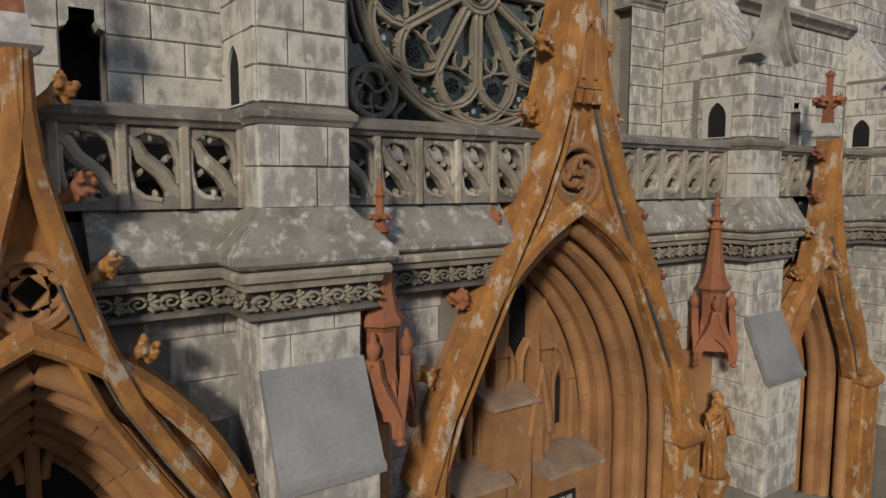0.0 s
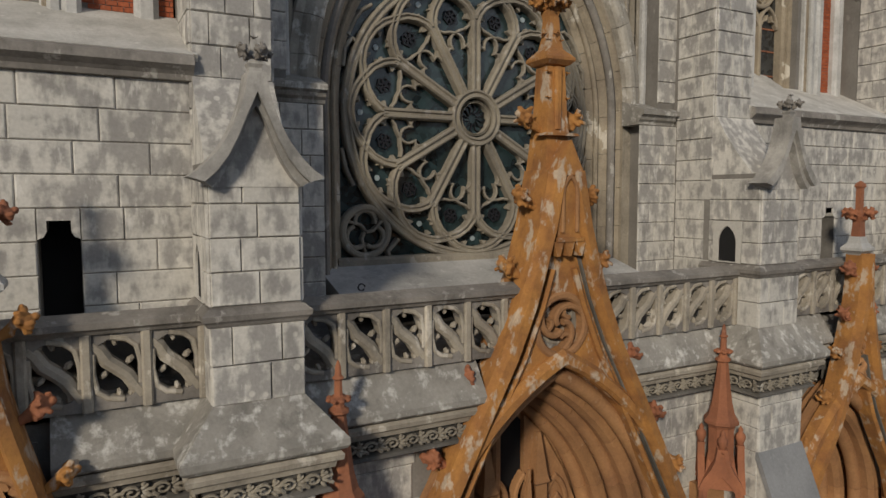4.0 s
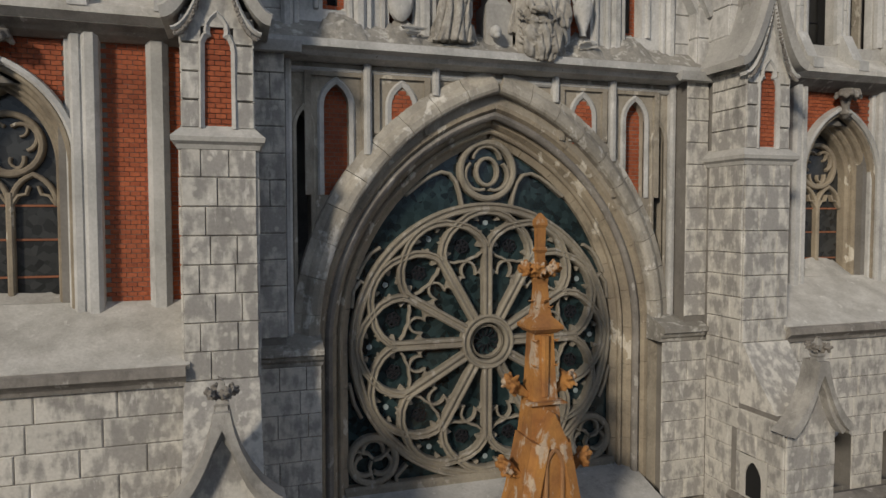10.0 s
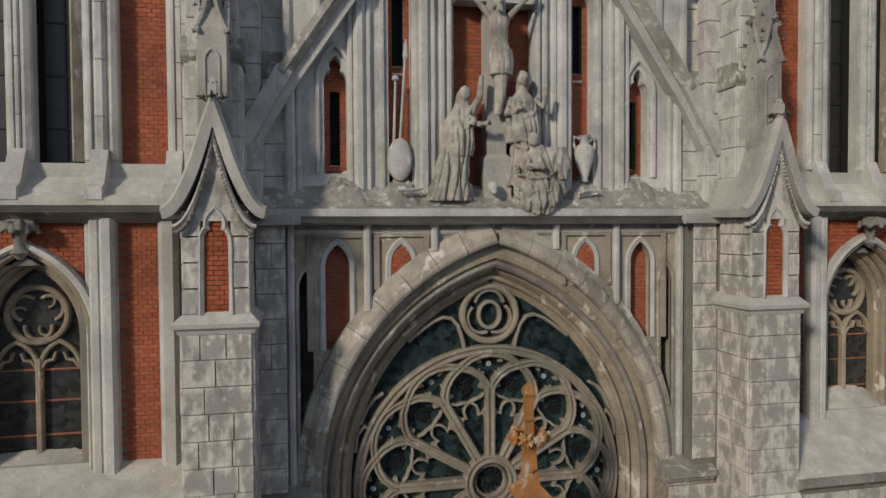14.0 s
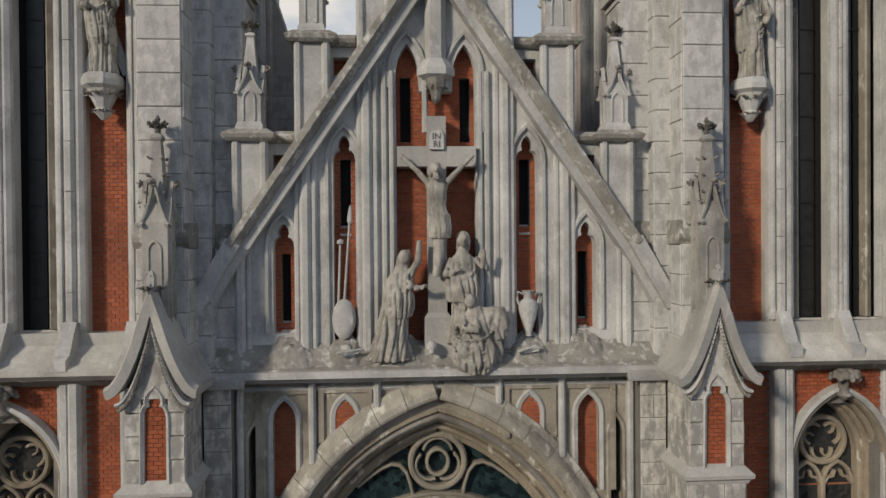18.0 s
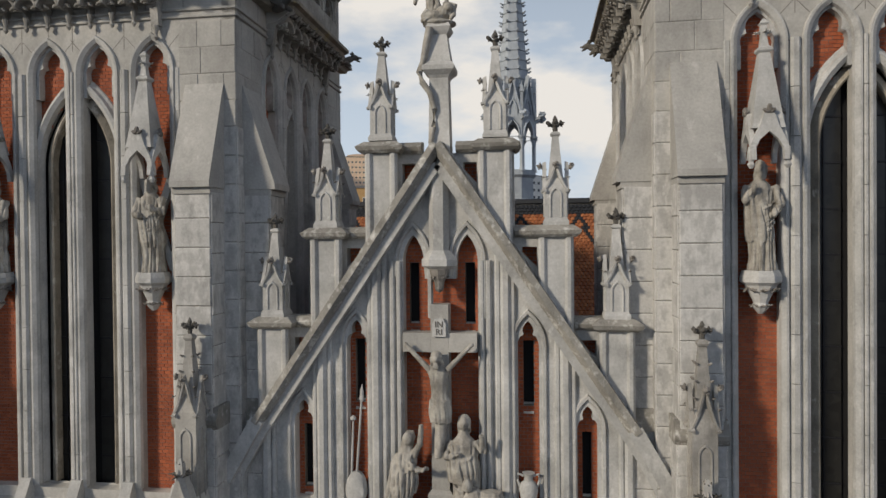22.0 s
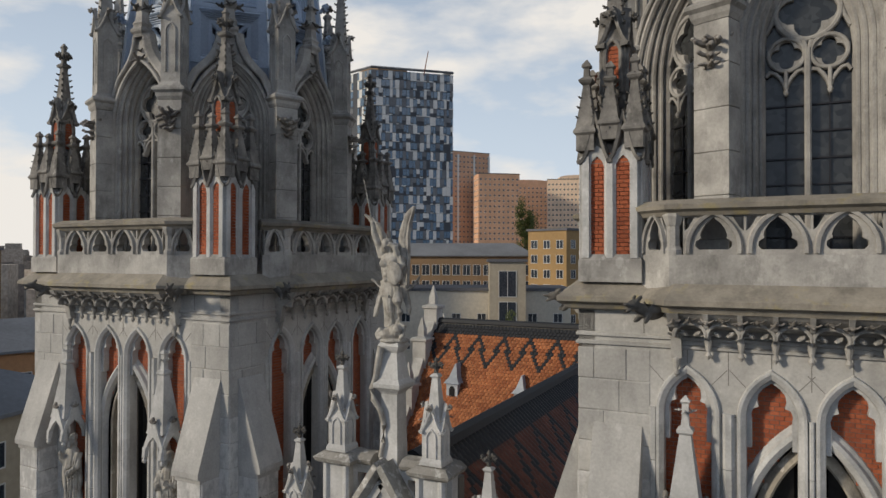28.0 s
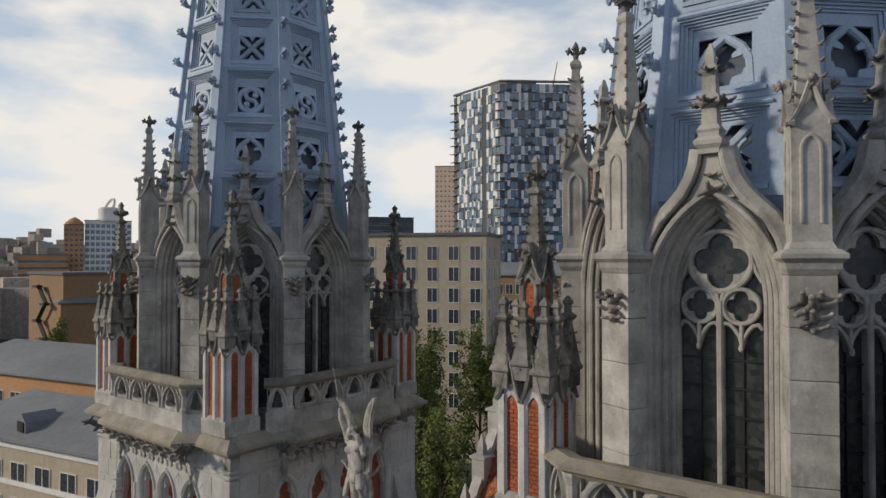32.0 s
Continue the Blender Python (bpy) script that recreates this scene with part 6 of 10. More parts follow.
def spire():
    Z0, Z1, R0 = 33.4, 61.5, 3.02
    S = thing("spire", (-TX, TY, Z0), "blue-grey metal-clad octagonal spire with pierced panels and crocketed edges", "spire", "twin spires")
    H = Z1 - Z0
    rad = lambda z: R0 * (1 - (z - Z0) / H)
    # core coloured dark so the pierced panels show painted shade behind
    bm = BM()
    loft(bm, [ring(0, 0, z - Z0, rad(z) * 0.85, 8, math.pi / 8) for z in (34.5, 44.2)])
    part("inner_core", bm, LEAD_SHADE, S, "dark inner lining, panel shade put into its colour")
    bm = BM()
    loft(bm, [ring(0, 0, z - Z0, rad(z) * 0.99, 8, math.pi / 8) for z in (43.86, Z1 - 0.5)])
    part("spire_body", bm, LEAD, S)
    bm = BM()
    loft(bm, [ring(0, 0, z - Z0, r, 8, math.pi / 8) for z, r in ((33.55, 2.72), (34.45, 2.72), (34.73, rad(34.73) * 0.99))])
    part("spire_skirt", bm, LEAD, S)
    rows = [(34.72, 1.5), (36.22, 1.56), (37.78, 1.58), (39.36, 1.56), (40.92, 1.52), (42.44, 1.44)]
    for i, (zb, hgt) in enumerate(rows):
        ap0, ap1 = rad(zb) * math.cos(math.pi / 8), rad(zb + hgt) * math.cos(math.pi / 8)
        tilt = Matrix.Translation((0, -ap0, zb - Z0)) @ Matrix.Rotation(-math.atan2(ap0 - ap1, hgt), 4, "X")
        e0, e1 = rad(zb) * math.sin(math.pi / 8), rad(zb + hgt) * math.sin(math.pi / 8)
        hw = (e0 + e1) / 2 * 0.66
        r = (e0 + e1) / 2 * 0.4
        cz = 0.3 + r
        field = plate([(-e0, 0), (e0, 0), (e1, hgt), (-e1, hgt)], [[(-hw, 0.12), (hw, 0.12), (hw, hgt - 0.14), (-hw, hgt - 0.14)]], 0.0, 0.07)
        field.materials.append(LEAD)
        steps = []
        bm = BM()
        for q, top, d in ((hw * 0.92, hgt - 0.18, 0.045), (hw * 0.83, hgt - 0.22, 0.085), (hw * 0.74, hgt - 0.26, 0.12)):
            me = plate([(-hw - 0.03, 0.05), (hw + 0.03, 0.05), (hw + 0.03, hgt - 0.1), (-hw - 0.03, hgt - 0.1)], [[(-q, 0.2), (q, 0.2), (q, top), (-q, top)]], d, d + 0.03)
            bm.from_mesh(me)
            bpy.data.meshes.remove(me)
        steps.append(("stepped_surround", mesh_of(bm, "stepped_surround", LEAD)))
        inner = plate([(-hw, 0.1), (hw, 0.1), (hw, hgt - 0.1), (-hw, hgt - 0.1)], [[(-r, cz - r), (r, cz - r), (r, cz + r), (-r, cz + r)]], 0.15, 0.2)
        inner.materials.append(LEAD)
        steps.append(("panel_frame", inner))
        sill = BM()
        loft(sill, [[V(x, -0.03, 0.1), V(x, 0.15, 0.1), V(x, 0.15, 0.3), V(x, -0.03, 0.16)] for x in (-hw * 0.99, hw * 0.99)])
        steps.append(("panel_sill", mesh_of(sill, "panel_sill", LEAD)))
        hood = BM()
        sweep(hood, [(-hw * 1.06, hgt - 0.08), (hw * 1.06, hgt - 0.08)], [(0.03, 0.03), (0.03, -0.03), (0.0, -0.06), (-0.03, -0.03), (-0.03, 0.03)])
        steps.append(("panel_hood", mesh_of(hood, "panel_hood", LEAD)))
        ft = BM()
        bar = rib(0.07, 0.135, 0.22, 0.5)
        kind = i % 4
        if kind in (0, 3):
            for s in (-1, 1):
                sweep(ft, [(-r, cz - s * r), (0, cz), (r, cz + s * r)], bar)
                for a, c in ((s, 0), (0, s)):
                    slab(ft, [(p, cz + q) for p, q in ((a * r + c * r * 0.3, c * r + a * r * 0.3), (a * r - c * r * 0.3, c * r - a * r * 0.3), (a * r * 0.58, c * r * 0.58))], 0.15, 0.2)
                if kind == 0:
                    sweep(ft, arc(s * r * 1.02, cz, r * 0.5, 90 + 90 * s - 66, 90 + 90 * s + 66, 8), rib(0.035, 0.15, 0.2, 0.6))
        elif kind == 1:
            sweep(ft, [(-r, cz - r), (-r * 0.92, cz), (-r * 0.62, cz + r * 0.5), (0, cz + r), (r * 0.62, cz + r * 0.5), (r * 0.92, cz), (r, cz - r)], bar)
            for s in (-1, 1):
                slab(ft, [(s * r * p, cz + r * q) for p, q in ((0.98, 0.28), (0.6, 0.5), (0.26, 0.2), (0.3, 0.06), (0.6, 0.12))], 0.145, 0.2)
                slab(ft, [(s * r * p, cz + r * q) for p, q in ((1.0, -1.0), (0.98, -0.3), (0.72, -0.42), (0.66, -0.62), (0.3, -0.7), (0.2, -1.0))], 0.145, 0.2)
        else:
            sweep(ft, [(r * 0.93 * math.cos(-a * 0.314), cz + r * 0.93 * math.sin(-a * 0.314)) for a in range(20)], bar, closed=True)
            sweep(ft, arc(0.0, cz + r * 0.42, r * 0.42, 20, 250, 8) + arc(0.0, cz - r * 0.42, r * 0.42, 70, -160, 8), rib(0.06, 0.13, 0.22, 0.7))
            for s in (-1, 1):
                ball_at = Matrix.Translation((s * r * 0.32, 0.17, cz + s * r * 0.36)) @ Matrix.Diagonal((0.09, 0.05, 0.09, 1))
                bmesh.ops.create_icosphere(ft, subdivisions=2, radius=1.0, matrix=ball_at)
        steps.append(("panel_tracery", mesh_of(ft, "panel_tracery", LEAD)))
        for k in range(8):
            R = Matrix.Rotation(math.pi / 4 * k, 4, "Z")
            for nm, me in [("panel_field", field)] + steps:
                ob = new(nm, me)
                ob.parent = S
                ob.matrix_basis = R @ tilt
    edge = BM()
    loft(edge, [[V(-w, -r - 0.06, z - Z0), V(w, -r - 0.06, z - Z0), V(w, -r + 0.16, z - Z0), V(-w, -r + 0.16, z - Z0)] for z, r, w in ((34.4, rad(34.4), 0.13), (Z1 - 2, rad(Z1 - 2), 0.05))])
    edge_me = mesh_of(edge, "edge_rib", LEAD)
    for k in range(8):
        R = Matrix.Rotation(math.pi / 4 * k + math.pi / 8, 4, "Z")
        ob = new("edge_rib", edge_me)
        ob.parent = S
        ob.matrix_basis = R
        z = 36.0
        while z < 46:
            crocket("crocket", S, LEAD, *(R @ V(0, -rad(z) - 0.02, z - Z0 + 0.1)), 0.34, math.pi / 4 * k + math.pi / 8 - math.pi / 2, k % 3)
            z += 0.92
    return S


left_spire = spire()
copy_thing(left_spire, Matrix.Translation((TX, TY, 33.4)))


# ---------------------------------------------------------------- lower storeys: walls, piers, niches
def pier_stack(s):
    """Great buttress beside the rose bay or at the outer tower corner, from the ground to the corner pinnacle. Origin on its axis at ground level, face to -y."""
    W = thing("buttress_pier", (s * 4.52, 0, 0), "tall stepped buttress of grey ashlar with worn pale patches", "buttress", "front buttresses")
    bm = BM()
    box(bm, -0.56, 0.56, -2.55, -1.0, 0, 8.75)
    part("core", bm, MORTAR, W)
    bm = BM()
    box(bm, -0.56, 0.56, -3.0, -2.552, 0, 6.2)
    part("foot_core", bm, MORTAR, W)
    bm = BM()
    box(bm, -0.5, 0.5, -2.4, -1.2, 8.752, 12.3)
    part("niche_core", bm, MORTAR, W)
    bm = BM()
    box(bm, -0.48, 0.48, -1.36, 0.0, 10.0, 16.6)
    box(bm, -0.44, 0.44, -0.5, 0.0, 16.6, 18.2)
    part("upper_core", bm, MORTAR, W)
    ashlar(W, -0.58, 0.58, 4.2, 6.2, -3.0, 0.5, 0.7, seed=1)
    ashlar(W, -0.58, 0.58, 7.4, 8.72, -2.55, 0.42, 0.75, seed=2)
    for q in (-1, 1):
        kw = dict(turn=90 * q, origin=(q * 0.56, 0), seed=4 + q)
        a, b = (-3.0, -1.75) if q > 0 else (1.75, 3.0)
        ashlar(W, a, b, 4.2, 6.2, 0.0, 0.5, 0.7, **kw)
        a, b = (-2.55, -1.75) if q > 0 else (1.75, 2.55)
        ashlar(W, a, b, 6.2, 8.72, 0.0, 0.42, 0.7, **kw)
    # balustrade pier
    ashlar(W, -0.52, 0.52, 9.62, 10.5, -2.42, 0.44, 0.55, seed=6, proud=0.03)
    for q in (-1, 1):
        a, b = (-2.42, -2.0) if q > 0 else (2.0, 2.42)
        ashlar(W, a, b, 9.62, 10.5, 0.0, 0.44, 0.5, turn=90 * q, origin=(q * 0.5, 0), seed=8 + q, proud=0.03)
    bm = BM()
    sweep(bm, [(-0.5, -1.2), (-0.5, -2.4), (0.5, -2.4), (0.5, -1.2)], [(0.02, 10.48), (-0.05, 10.5), (-0.07, 10.54), (-0.1, 10.57), (-0.11, 10.63), (-0.03, 10.7), (0.1, 10.72), (0.1, 10.48)], plane="xy")
    part("pier_cap", bm, WORN_SHADE, W, "weathered moulded cap")
    # niche body
    ashlar(W, -0.5, 0.5, 10.72, 12.22, -2.4, 0.37, 0.5, seed=10, proud=0.03)
    for q in (-1, 1):
        kw = dict(turn=90 * q, origin=(q * 0.5, 0), proud=0.03)
        for i, (y0, y1, z0, z1) in enumerate(((-2.4, -2.05, 10.72, 11.47), (-1.45, -1.35, 10.72, 11.47), (-2.4, -1.35, 11.47, 12.22))):
            a, b = (y0, y1) if q > 0 else (-y1, -y0)
            ashlar(W, a, b, z0, z1, 0.0, 0.37, 0.55, seed=12 + q + 5 * i, **kw)
        a, b = (-2.05, -1.45) if q > 0 else (1.45, 2.05)
        c = -1.75 * q
        part("recess_stone", plate([(a, 10.72), (b, 10.72), (b, 11.466), (a, 11.466)], [lancet(0.19, 10.74, 11.08, 0.3, c, 6)], -0.032, 0.0), STONE, W, at=Matrix.Translation((q * 0.5, 0, 0)) @ Matrix.Rotation(radians(90 * q), 4, "Z"))
        # no depth here: the recess's shade is a near-black slab
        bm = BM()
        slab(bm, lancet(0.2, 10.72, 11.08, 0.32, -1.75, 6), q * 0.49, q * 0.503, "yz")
        part("side_recess", bm, DARK, W, "near-black slab painted as a pointed side recess's shade")
    # ogee roof of the niche
    bm = BM()
    half_og = [(0.73, -0.07), (0.6, 0.02), (0.46, 0.16), (0.33, 0.34), (0.22, 0.56), (0.14, 0.8), (0.09, 1.05)]
    inner_og = [(0.56, -0.12), (0.44, -0.01), (0.32, 0.15), (0.21, 0.36), (0.11, 0.6)]
    span = lambda pts, k=1.0, dz=0.0: [(x * k, 12.2 + z + dz) for x, z in pts]
    mirror = lambda pts: [(-x, z) for x, z in pts[::-1]]
    outer, inner = span(half_og), span(inner_og)
    slab(bm, outer + mirror(outer) + [(-x, z) for x, z in inner] + [(0, 13.04)] + inner[::-1], -2.66, -2.3)
    part("ogee_roof", bm, HIGH, W, "flaring ogee stone roof")
    bm = BM()
    lip = span(inner_og, 0.86, -0.05)
    slab(bm, inner + [(0, 13.04)] + mirror(inner) + [(-x, z) for x, z in lip] + [(0, 12.9)] + lip[::-1], -2.58, -2.3)
    part("ogee_lip", bm, HIGH, W)
    bm = BM()
    slab(bm, lip + [(0, 12.9)] + mirror(lip), -2.44, -2.2)
    part("gablet_wall", bm, STONE, W)
    bm = BM()
    square(bm, [(0.1, 13.06), (0.08, 13.2), (0.065, 13.3), (0.085, 13.34), (0.05, 13.4), (0.05, 13.5), (0.02, 13.62)], 0, -2.5)
    part("finial_stem", bm, HIGH, W)
    for a in range(4):
        crocket("finial_leaf", W, WORN_SHADE, 0.02 * math.cos(a * 1.571 + 0.4), -2.52 + 0.02 * math.sin(a * 1.571 + 0.4), 13.46, 0.2, a * 1.571 + 0.4, a % 3)
    knot("finial_bud", W, WORN_SHADE, 0, -2.52, 13.62, 0.11, 1)
    bm = BM()
    loft(bm, [[V(-w, y0, z), V(w, y0, z), V(w, -1.3, z), V(-w, -1.3, z)] for z, w, y0 in ((12.15, 0.49, -2.3), (12.3, 0.49, -2.2), (12.5, 0.488, -2.03), (12.75, 0.486, -1.82), (13.05, 0.484, -1.6), (13.35, 0.48, -1.42))])
    part("pier_shoulder", bm, STONE, W, "smooth sloping shoulder stone", smooth=25)
    # upper pier
    ashlar(W, -0.48, 0.48, 13.35, 16.46, -1.36, 0.39, 0.42, seed=14, proud=0.03)
    for q in (-1, 1):
        a, b = (-1.36, -0.5) if q > 0 else (0.5, 1.36)
        ashlar(W, a, b, 10.0, 12.2, 0.0, 0.37, 0.5, turn=90 * q, origin=(q * 0.48, 0), seed=26 + q, proud=0.018)
        ashlar(W, a, b, 12.2, 16.46, 0.0, 0.39, 0.5, turn=90 * q, origin=(q * 0.48, 0), seed=16 + q, proud=0.03)
        a, b = (-1.36, -0.5) if q > 0 else (0.5, 1.36)
        ashlar(W, a, b, 16.72, 18.15, 0.0, 0.36, 0.5, turn=90 * q, origin=(q * 0.44, 0), seed=18 + q, proud=0.03)
    bm = BM()
    sweep(bm, [(-0.5, -0.4), (-0.5, -1.38), (0.5, -1.38), (0.5, -0.4)], [(0.03, 16.42), (-0.02, 16.44), (-0.04, 16.5), (-0.09, 16.54), (-0.1, 16.6), (0.06, 16.76), (0.2, 16.76), (0.2, 16.42)], plane="xy")
    part("pier_ledge", bm, SMOOTH, W, "moulded pale ledge")
    bm = BM()
    box(bm, -0.42, 0.42, -1.3, -0.3, 16.7, 18.3)
    part("niche_core", bm, MORTAR, W)
    for q in (-1, 1):
        a, b = (-0.46, -0.2) if q < 0 else (0.2, 0.46)
        ashlar(W, a, b, 16.72, 18.2, -1.3, 0.36, 0.6, seed=21 + q, proud=0.07)
    part("brick_panel", brickwork(-0.17, 0.17, 16.72, 18.1, -1.31, seed=4), BRICK, W, "small brick lancet panel", kind="stuff")
    bm = BM()
    sweep(bm, [(0.17, 16.72)] + trefoil_head(0.17, 16.72, 17.75, 0.42)[2:-1] + [(-0.17, 16.72)], [(0.0, -1.3), (0.0, -1.36), (-0.05, -1.4), (-0.08, -1.36), (-0.08, -1.3)])
    part("niche_frame", bm, DRESSED, W)
    bm = BM()
    og = [(x, 18.1 + z) for x, z in ogee(0.68, 1.35, 12, 1.9)]
    sweep(bm, og, [(0.0, -0.3), (0.02, -1.52), (-0.12, -1.55), (-0.17, -1.44), (-0.12, -1.4), (-0.12, -0.3)])
    part("ogee_canopy", bm, SMOOTH, W, "flaring ogee canopy with carved edge", smooth=40)
    bm = BM()
    slab(bm, [(x, z - 0.05) for x, z in ogee(0.5, 1.0, 10, 1.5) and [(a, 18.1 + b) for a, b in ogee(0.52, 1.1, 10, 1.6)]], -1.37, -0.5)
    part("canopy_wall", bm, STONE, W)
    bm = BM()
    half = [(0.84 * x, z - 0.1) for x, z in og]
    sweep(bm, half, [(0.0, -1.3), (0.0, -1.46), (0.03, -1.49), (0.06, -1.46), (0.06, -1.3)])
    part("canopy_moulding", bm, DRESSED, W)
    bm = BM()
    rnd = random.Random(31)
    for (xa, za), (xb, zb) in zip(half, half[1:]):
        for u in (0.15, 0.5, 0.85):
            lobe(bm, (0.9 * (xa + (xb - xa) * u), -1.46, za + (zb - za) * u - 0.1), (rnd.uniform(-1, 1), -0.6, rnd.uniform(-1, 1)), 0.045, 0.03, 0.03)
    part("leaf_band", bm, WORN_SHADE, W, "band of small carved leaves", kind="stuff")
    bm = BM()
    square(bm, [(0.1, 19.35), (0.06, 19.72), (0.08, 19.76), (0.06, 19.82), (0.06, 19.95), (0.02, 20.06)], 0, -1.42)
    part("finial_stem", bm, SMOOTH, W)
    for a in range(4):
        knot("finial_leaf", W, CARVED, 0.13 * math.cos(a * 1.571), -1.42 + 0.13 * math.sin(a * 1.571), 19.78, 0.2, a % 3)
    knot("finial_leaf", W, CARVED, 0, -1.42, 19.98, 0.15, 1)
    return W


def foot_slab(W, top):
    """Steep smooth slab over the lower buttress, on a stone wedge."""
    bm = BM()
    slab(bm, [(-3.0, 6.15), (-3.0, top - 1.1), (-2.54, top - 0.06), (-2.54, 6.15)], -0.565, 0.565, "yz")
    part("slab_bed", bm, STONE, W)
    bm = BM()
    slab(bm, [(-3.1, top - 1.16), (-3.1, top - 1.08), (-3.04, top - 1.04), (-2.58, top + 0.02), (-2.53, top + 0.02), (-2.53, top - 0.1), (-3.0, top - 1.16)], -0.6, 0.6, "yz")
    part("weathering_slab", bm, SLATE, W, "steep smooth grey slab")


pier = pier_stack(-1)
piers = [pier] + [copy_thing(pier, Matrix.Translation((x, 0, 0))) for x in (4.52, 2 * TX - 4.52, -(2 * TX - 4.52))]
for W, top in zip(piers, (7.92, 7.46, 7.46, 7.92)):
    foot_slab(W, top)
cpin = pinnacle("corner_pinnacle", "dark weathered pinnacle standing on the cornice beside the gable", 0.2, 2.1, 0.6, 1.25, mat=HIGH, crockets=3, group="corner pinnacles", at=(-4.55, -0.98, 18.72))
for x in (4.55, 2 * TX - 4.55, -(2 * TX - 4.55)):
    copy_thing(cpin, Matrix.Translation((x, -0.98, 18.72)))

# stepped wall strips between the piers and the rose arch
for s in (-1, 1):
    strip = thing("wall_strip", (s * 3.7, 0, 10), "narrow ashlar strip between buttress and rose arch", "wall", kind="structure")
    bm = BM()
    box(bm, -0.4 if s > 0 else -0.35, 0.35 if s > 0 else 0.4, -0.45, 0.0, 0.3, 3.3)
    box(bm, -0.1 if s > 0 else -0.35, 0.35 if s > 0 else 0.1, -0.4, 0.0, 3.3, 8.15)
    part("core", bm, MORTAR, strip)
    ashlar(strip, -0.62 if s > 0 else -0.35, 0.35 if s > 0 else 0.62, 0.3, 3.25, -0.45, 0.37, 0.5, seed=60 + s)
    a, b = (-0.12, 0.35) if s > 0 else (-0.35, 0.12)
    ashlar(strip, a, b, 3.7, 8.1, -0.4, 0.39, 0.5, seed=62 + s)
    bm = BM()
    sweep(bm, [(-0.36, -0.5), (0.36, -0.5)], [(0, 7.98), (-0.06, 8.0), (-0.1, 8.15), (0.2, 8.2)], plane="xy")
    part("string_course", bm, DRESSED, strip)

# bay walls under the towers
for s in (-1, 1):
    bay = thing("tower_bay", (s * TX, 0, 10), "tower bay with red brick, traceried window and dusty sill above plain ashlar", "wall", "tower bays", kind="structure")
    slits = [-0.98 * s, 0.23 * s]
    wall = plate([(-2.5, 0.0), (2.5, 0.0), (2.5, 3.5), (-2.5, 3.5)], [[(c - 0.21, 0.5), (c + 0.21, 0.5), (c + 0.21, 1.46), (c + 0.15, 1.49), (c + 0.12, 1.55), (c + 0.12, 1.66), (c - 0.12, 1.66), (c - 0.12, 1.55), (c - 0.15, 1.49), (c - 0.21, 1.46)] for c in slits], -1.3, -0.7)
    part("lower_wall", wall, MORTAR, bay)
    ashlar(bay, -2.42, 2.42, 1.8, 3.3, -1.3, 0.375, 0.8, seed=80 + s)
    for i, (x0, x1) in enumerate(sorted(((-2.42, min(slits) - 0.215), (min(slits) + 0.215, max(slits) - 0.215), (max(slits) + 0.215, 2.42)))):
        ashlar(bay, x0, x1, 0.3, 1.8, -1.3, 0.375, 0.7, seed=82 + s + 3 * i)
    for c in slits:
        bm = BM()
        slab(bm, [(c - 0.21, 1.79), (c - 0.21, 1.45), (c - 0.15, 1.48), (c - 0.12, 1.54), (c - 0.12, 1.66), (c + 0.12, 1.66), (c + 0.12, 1.54), (c + 0.15, 1.48), (c + 0.21, 1.45), (c + 0.21, 1.79)], -1.325, -1.0)
        part("slit_head", bm, STONE, bay)
    for c in slits:
        # sheet behind the slit, its inner shade given as near-black colour
        bm = BM()
        box(bm, c - 0.5, c + 0.5, -0.72, -0.7, 0.2, 1.9)
        part("slit_darkness", bm, DARK, bay, "near-black sheet painted as the slit's inner shade")
    bm = BM()
    sweep(bm, [(-2.45, 3.4), (2.45, 3.4)], [(0.25, -1.34), (0.16, -1.5), (0.06, -1.52), (0.0, -1.44), (-0.04, -1.4), (-0.1, -1.38), (-0.12, -1.28), (0.25, -1.0)])
    part("string_course", bm, WORN_SHADE, bay)
    bm = BM()
    slab(bm, [(-1.45, 3.6), (-0.1, 4.32), (0.0, 4.32), (0.0, 3.4), (-1.3, 3.4)], -2.5, 2.5, "yz")
    part("sloping_sill", bm, PLASTER, bay, "broad dusty sill")
    wz = lambda z: z - 10
    win = lancet(0.62, 4.1, 6.35, 1.0, 0, 10)
    part("brick_wall", brickwork(-2.4, 2.4, 3.9, 8.15, -0.1, skip=lambda x, z: (abs(x) < 0.93 and z < 6.3) or (z >= 6.3 and (abs(x) + 0.49) ** 2 + (z - 6.3) ** 2 < 1.42 ** 2) or 0.86 < abs(x) < 1.34, seed=11), BRICK, bay, "red brick wall", kind="stuff")
    bm = BM()
    box(bm, -2.4, -0.74, -0.1, 0.5, 3.9, 8.2)
    box(bm, 0.74, 2.4, -0.1, 0.5, 3.9, 8.2)
    box(bm, -0.74, 0.74, -0.09, 0.5, 7.4, 8.2)
    part("mortar_bed", bm, MORTAR, bay)
    bm = BM()
    rings = []
    for a in range(21):
        u = -1 + a / 10
        r = [V(u * 0.8, 0.35, 3.9)]
        for b in range(9):
            q = b / 8
            r.append(V(u * 0.8 + 0.02 * noise.noise((u * 8, q * 8, s)), 0.35 - 1.1 * q, 4.36 - 0.55 * q + (0.32 if s > 0 else 0.08) * max(0.0, 1 - u * u) ** 0.6 * (1 - q) ** 1.3 + 0.03 * noise.noise((u * 9, q * 9, 2.0 + s)) * (1 - q)))
        r.append(V(u * 0.8, -0.75, 3.6))
        rings.append(r)
    loft(bm, rings)
    part("dust_bank", bm, PLASTER, bay, "pale dust banked up at the window foot", smooth=60)
    win_part = new("window")
    win_part.parent = bay
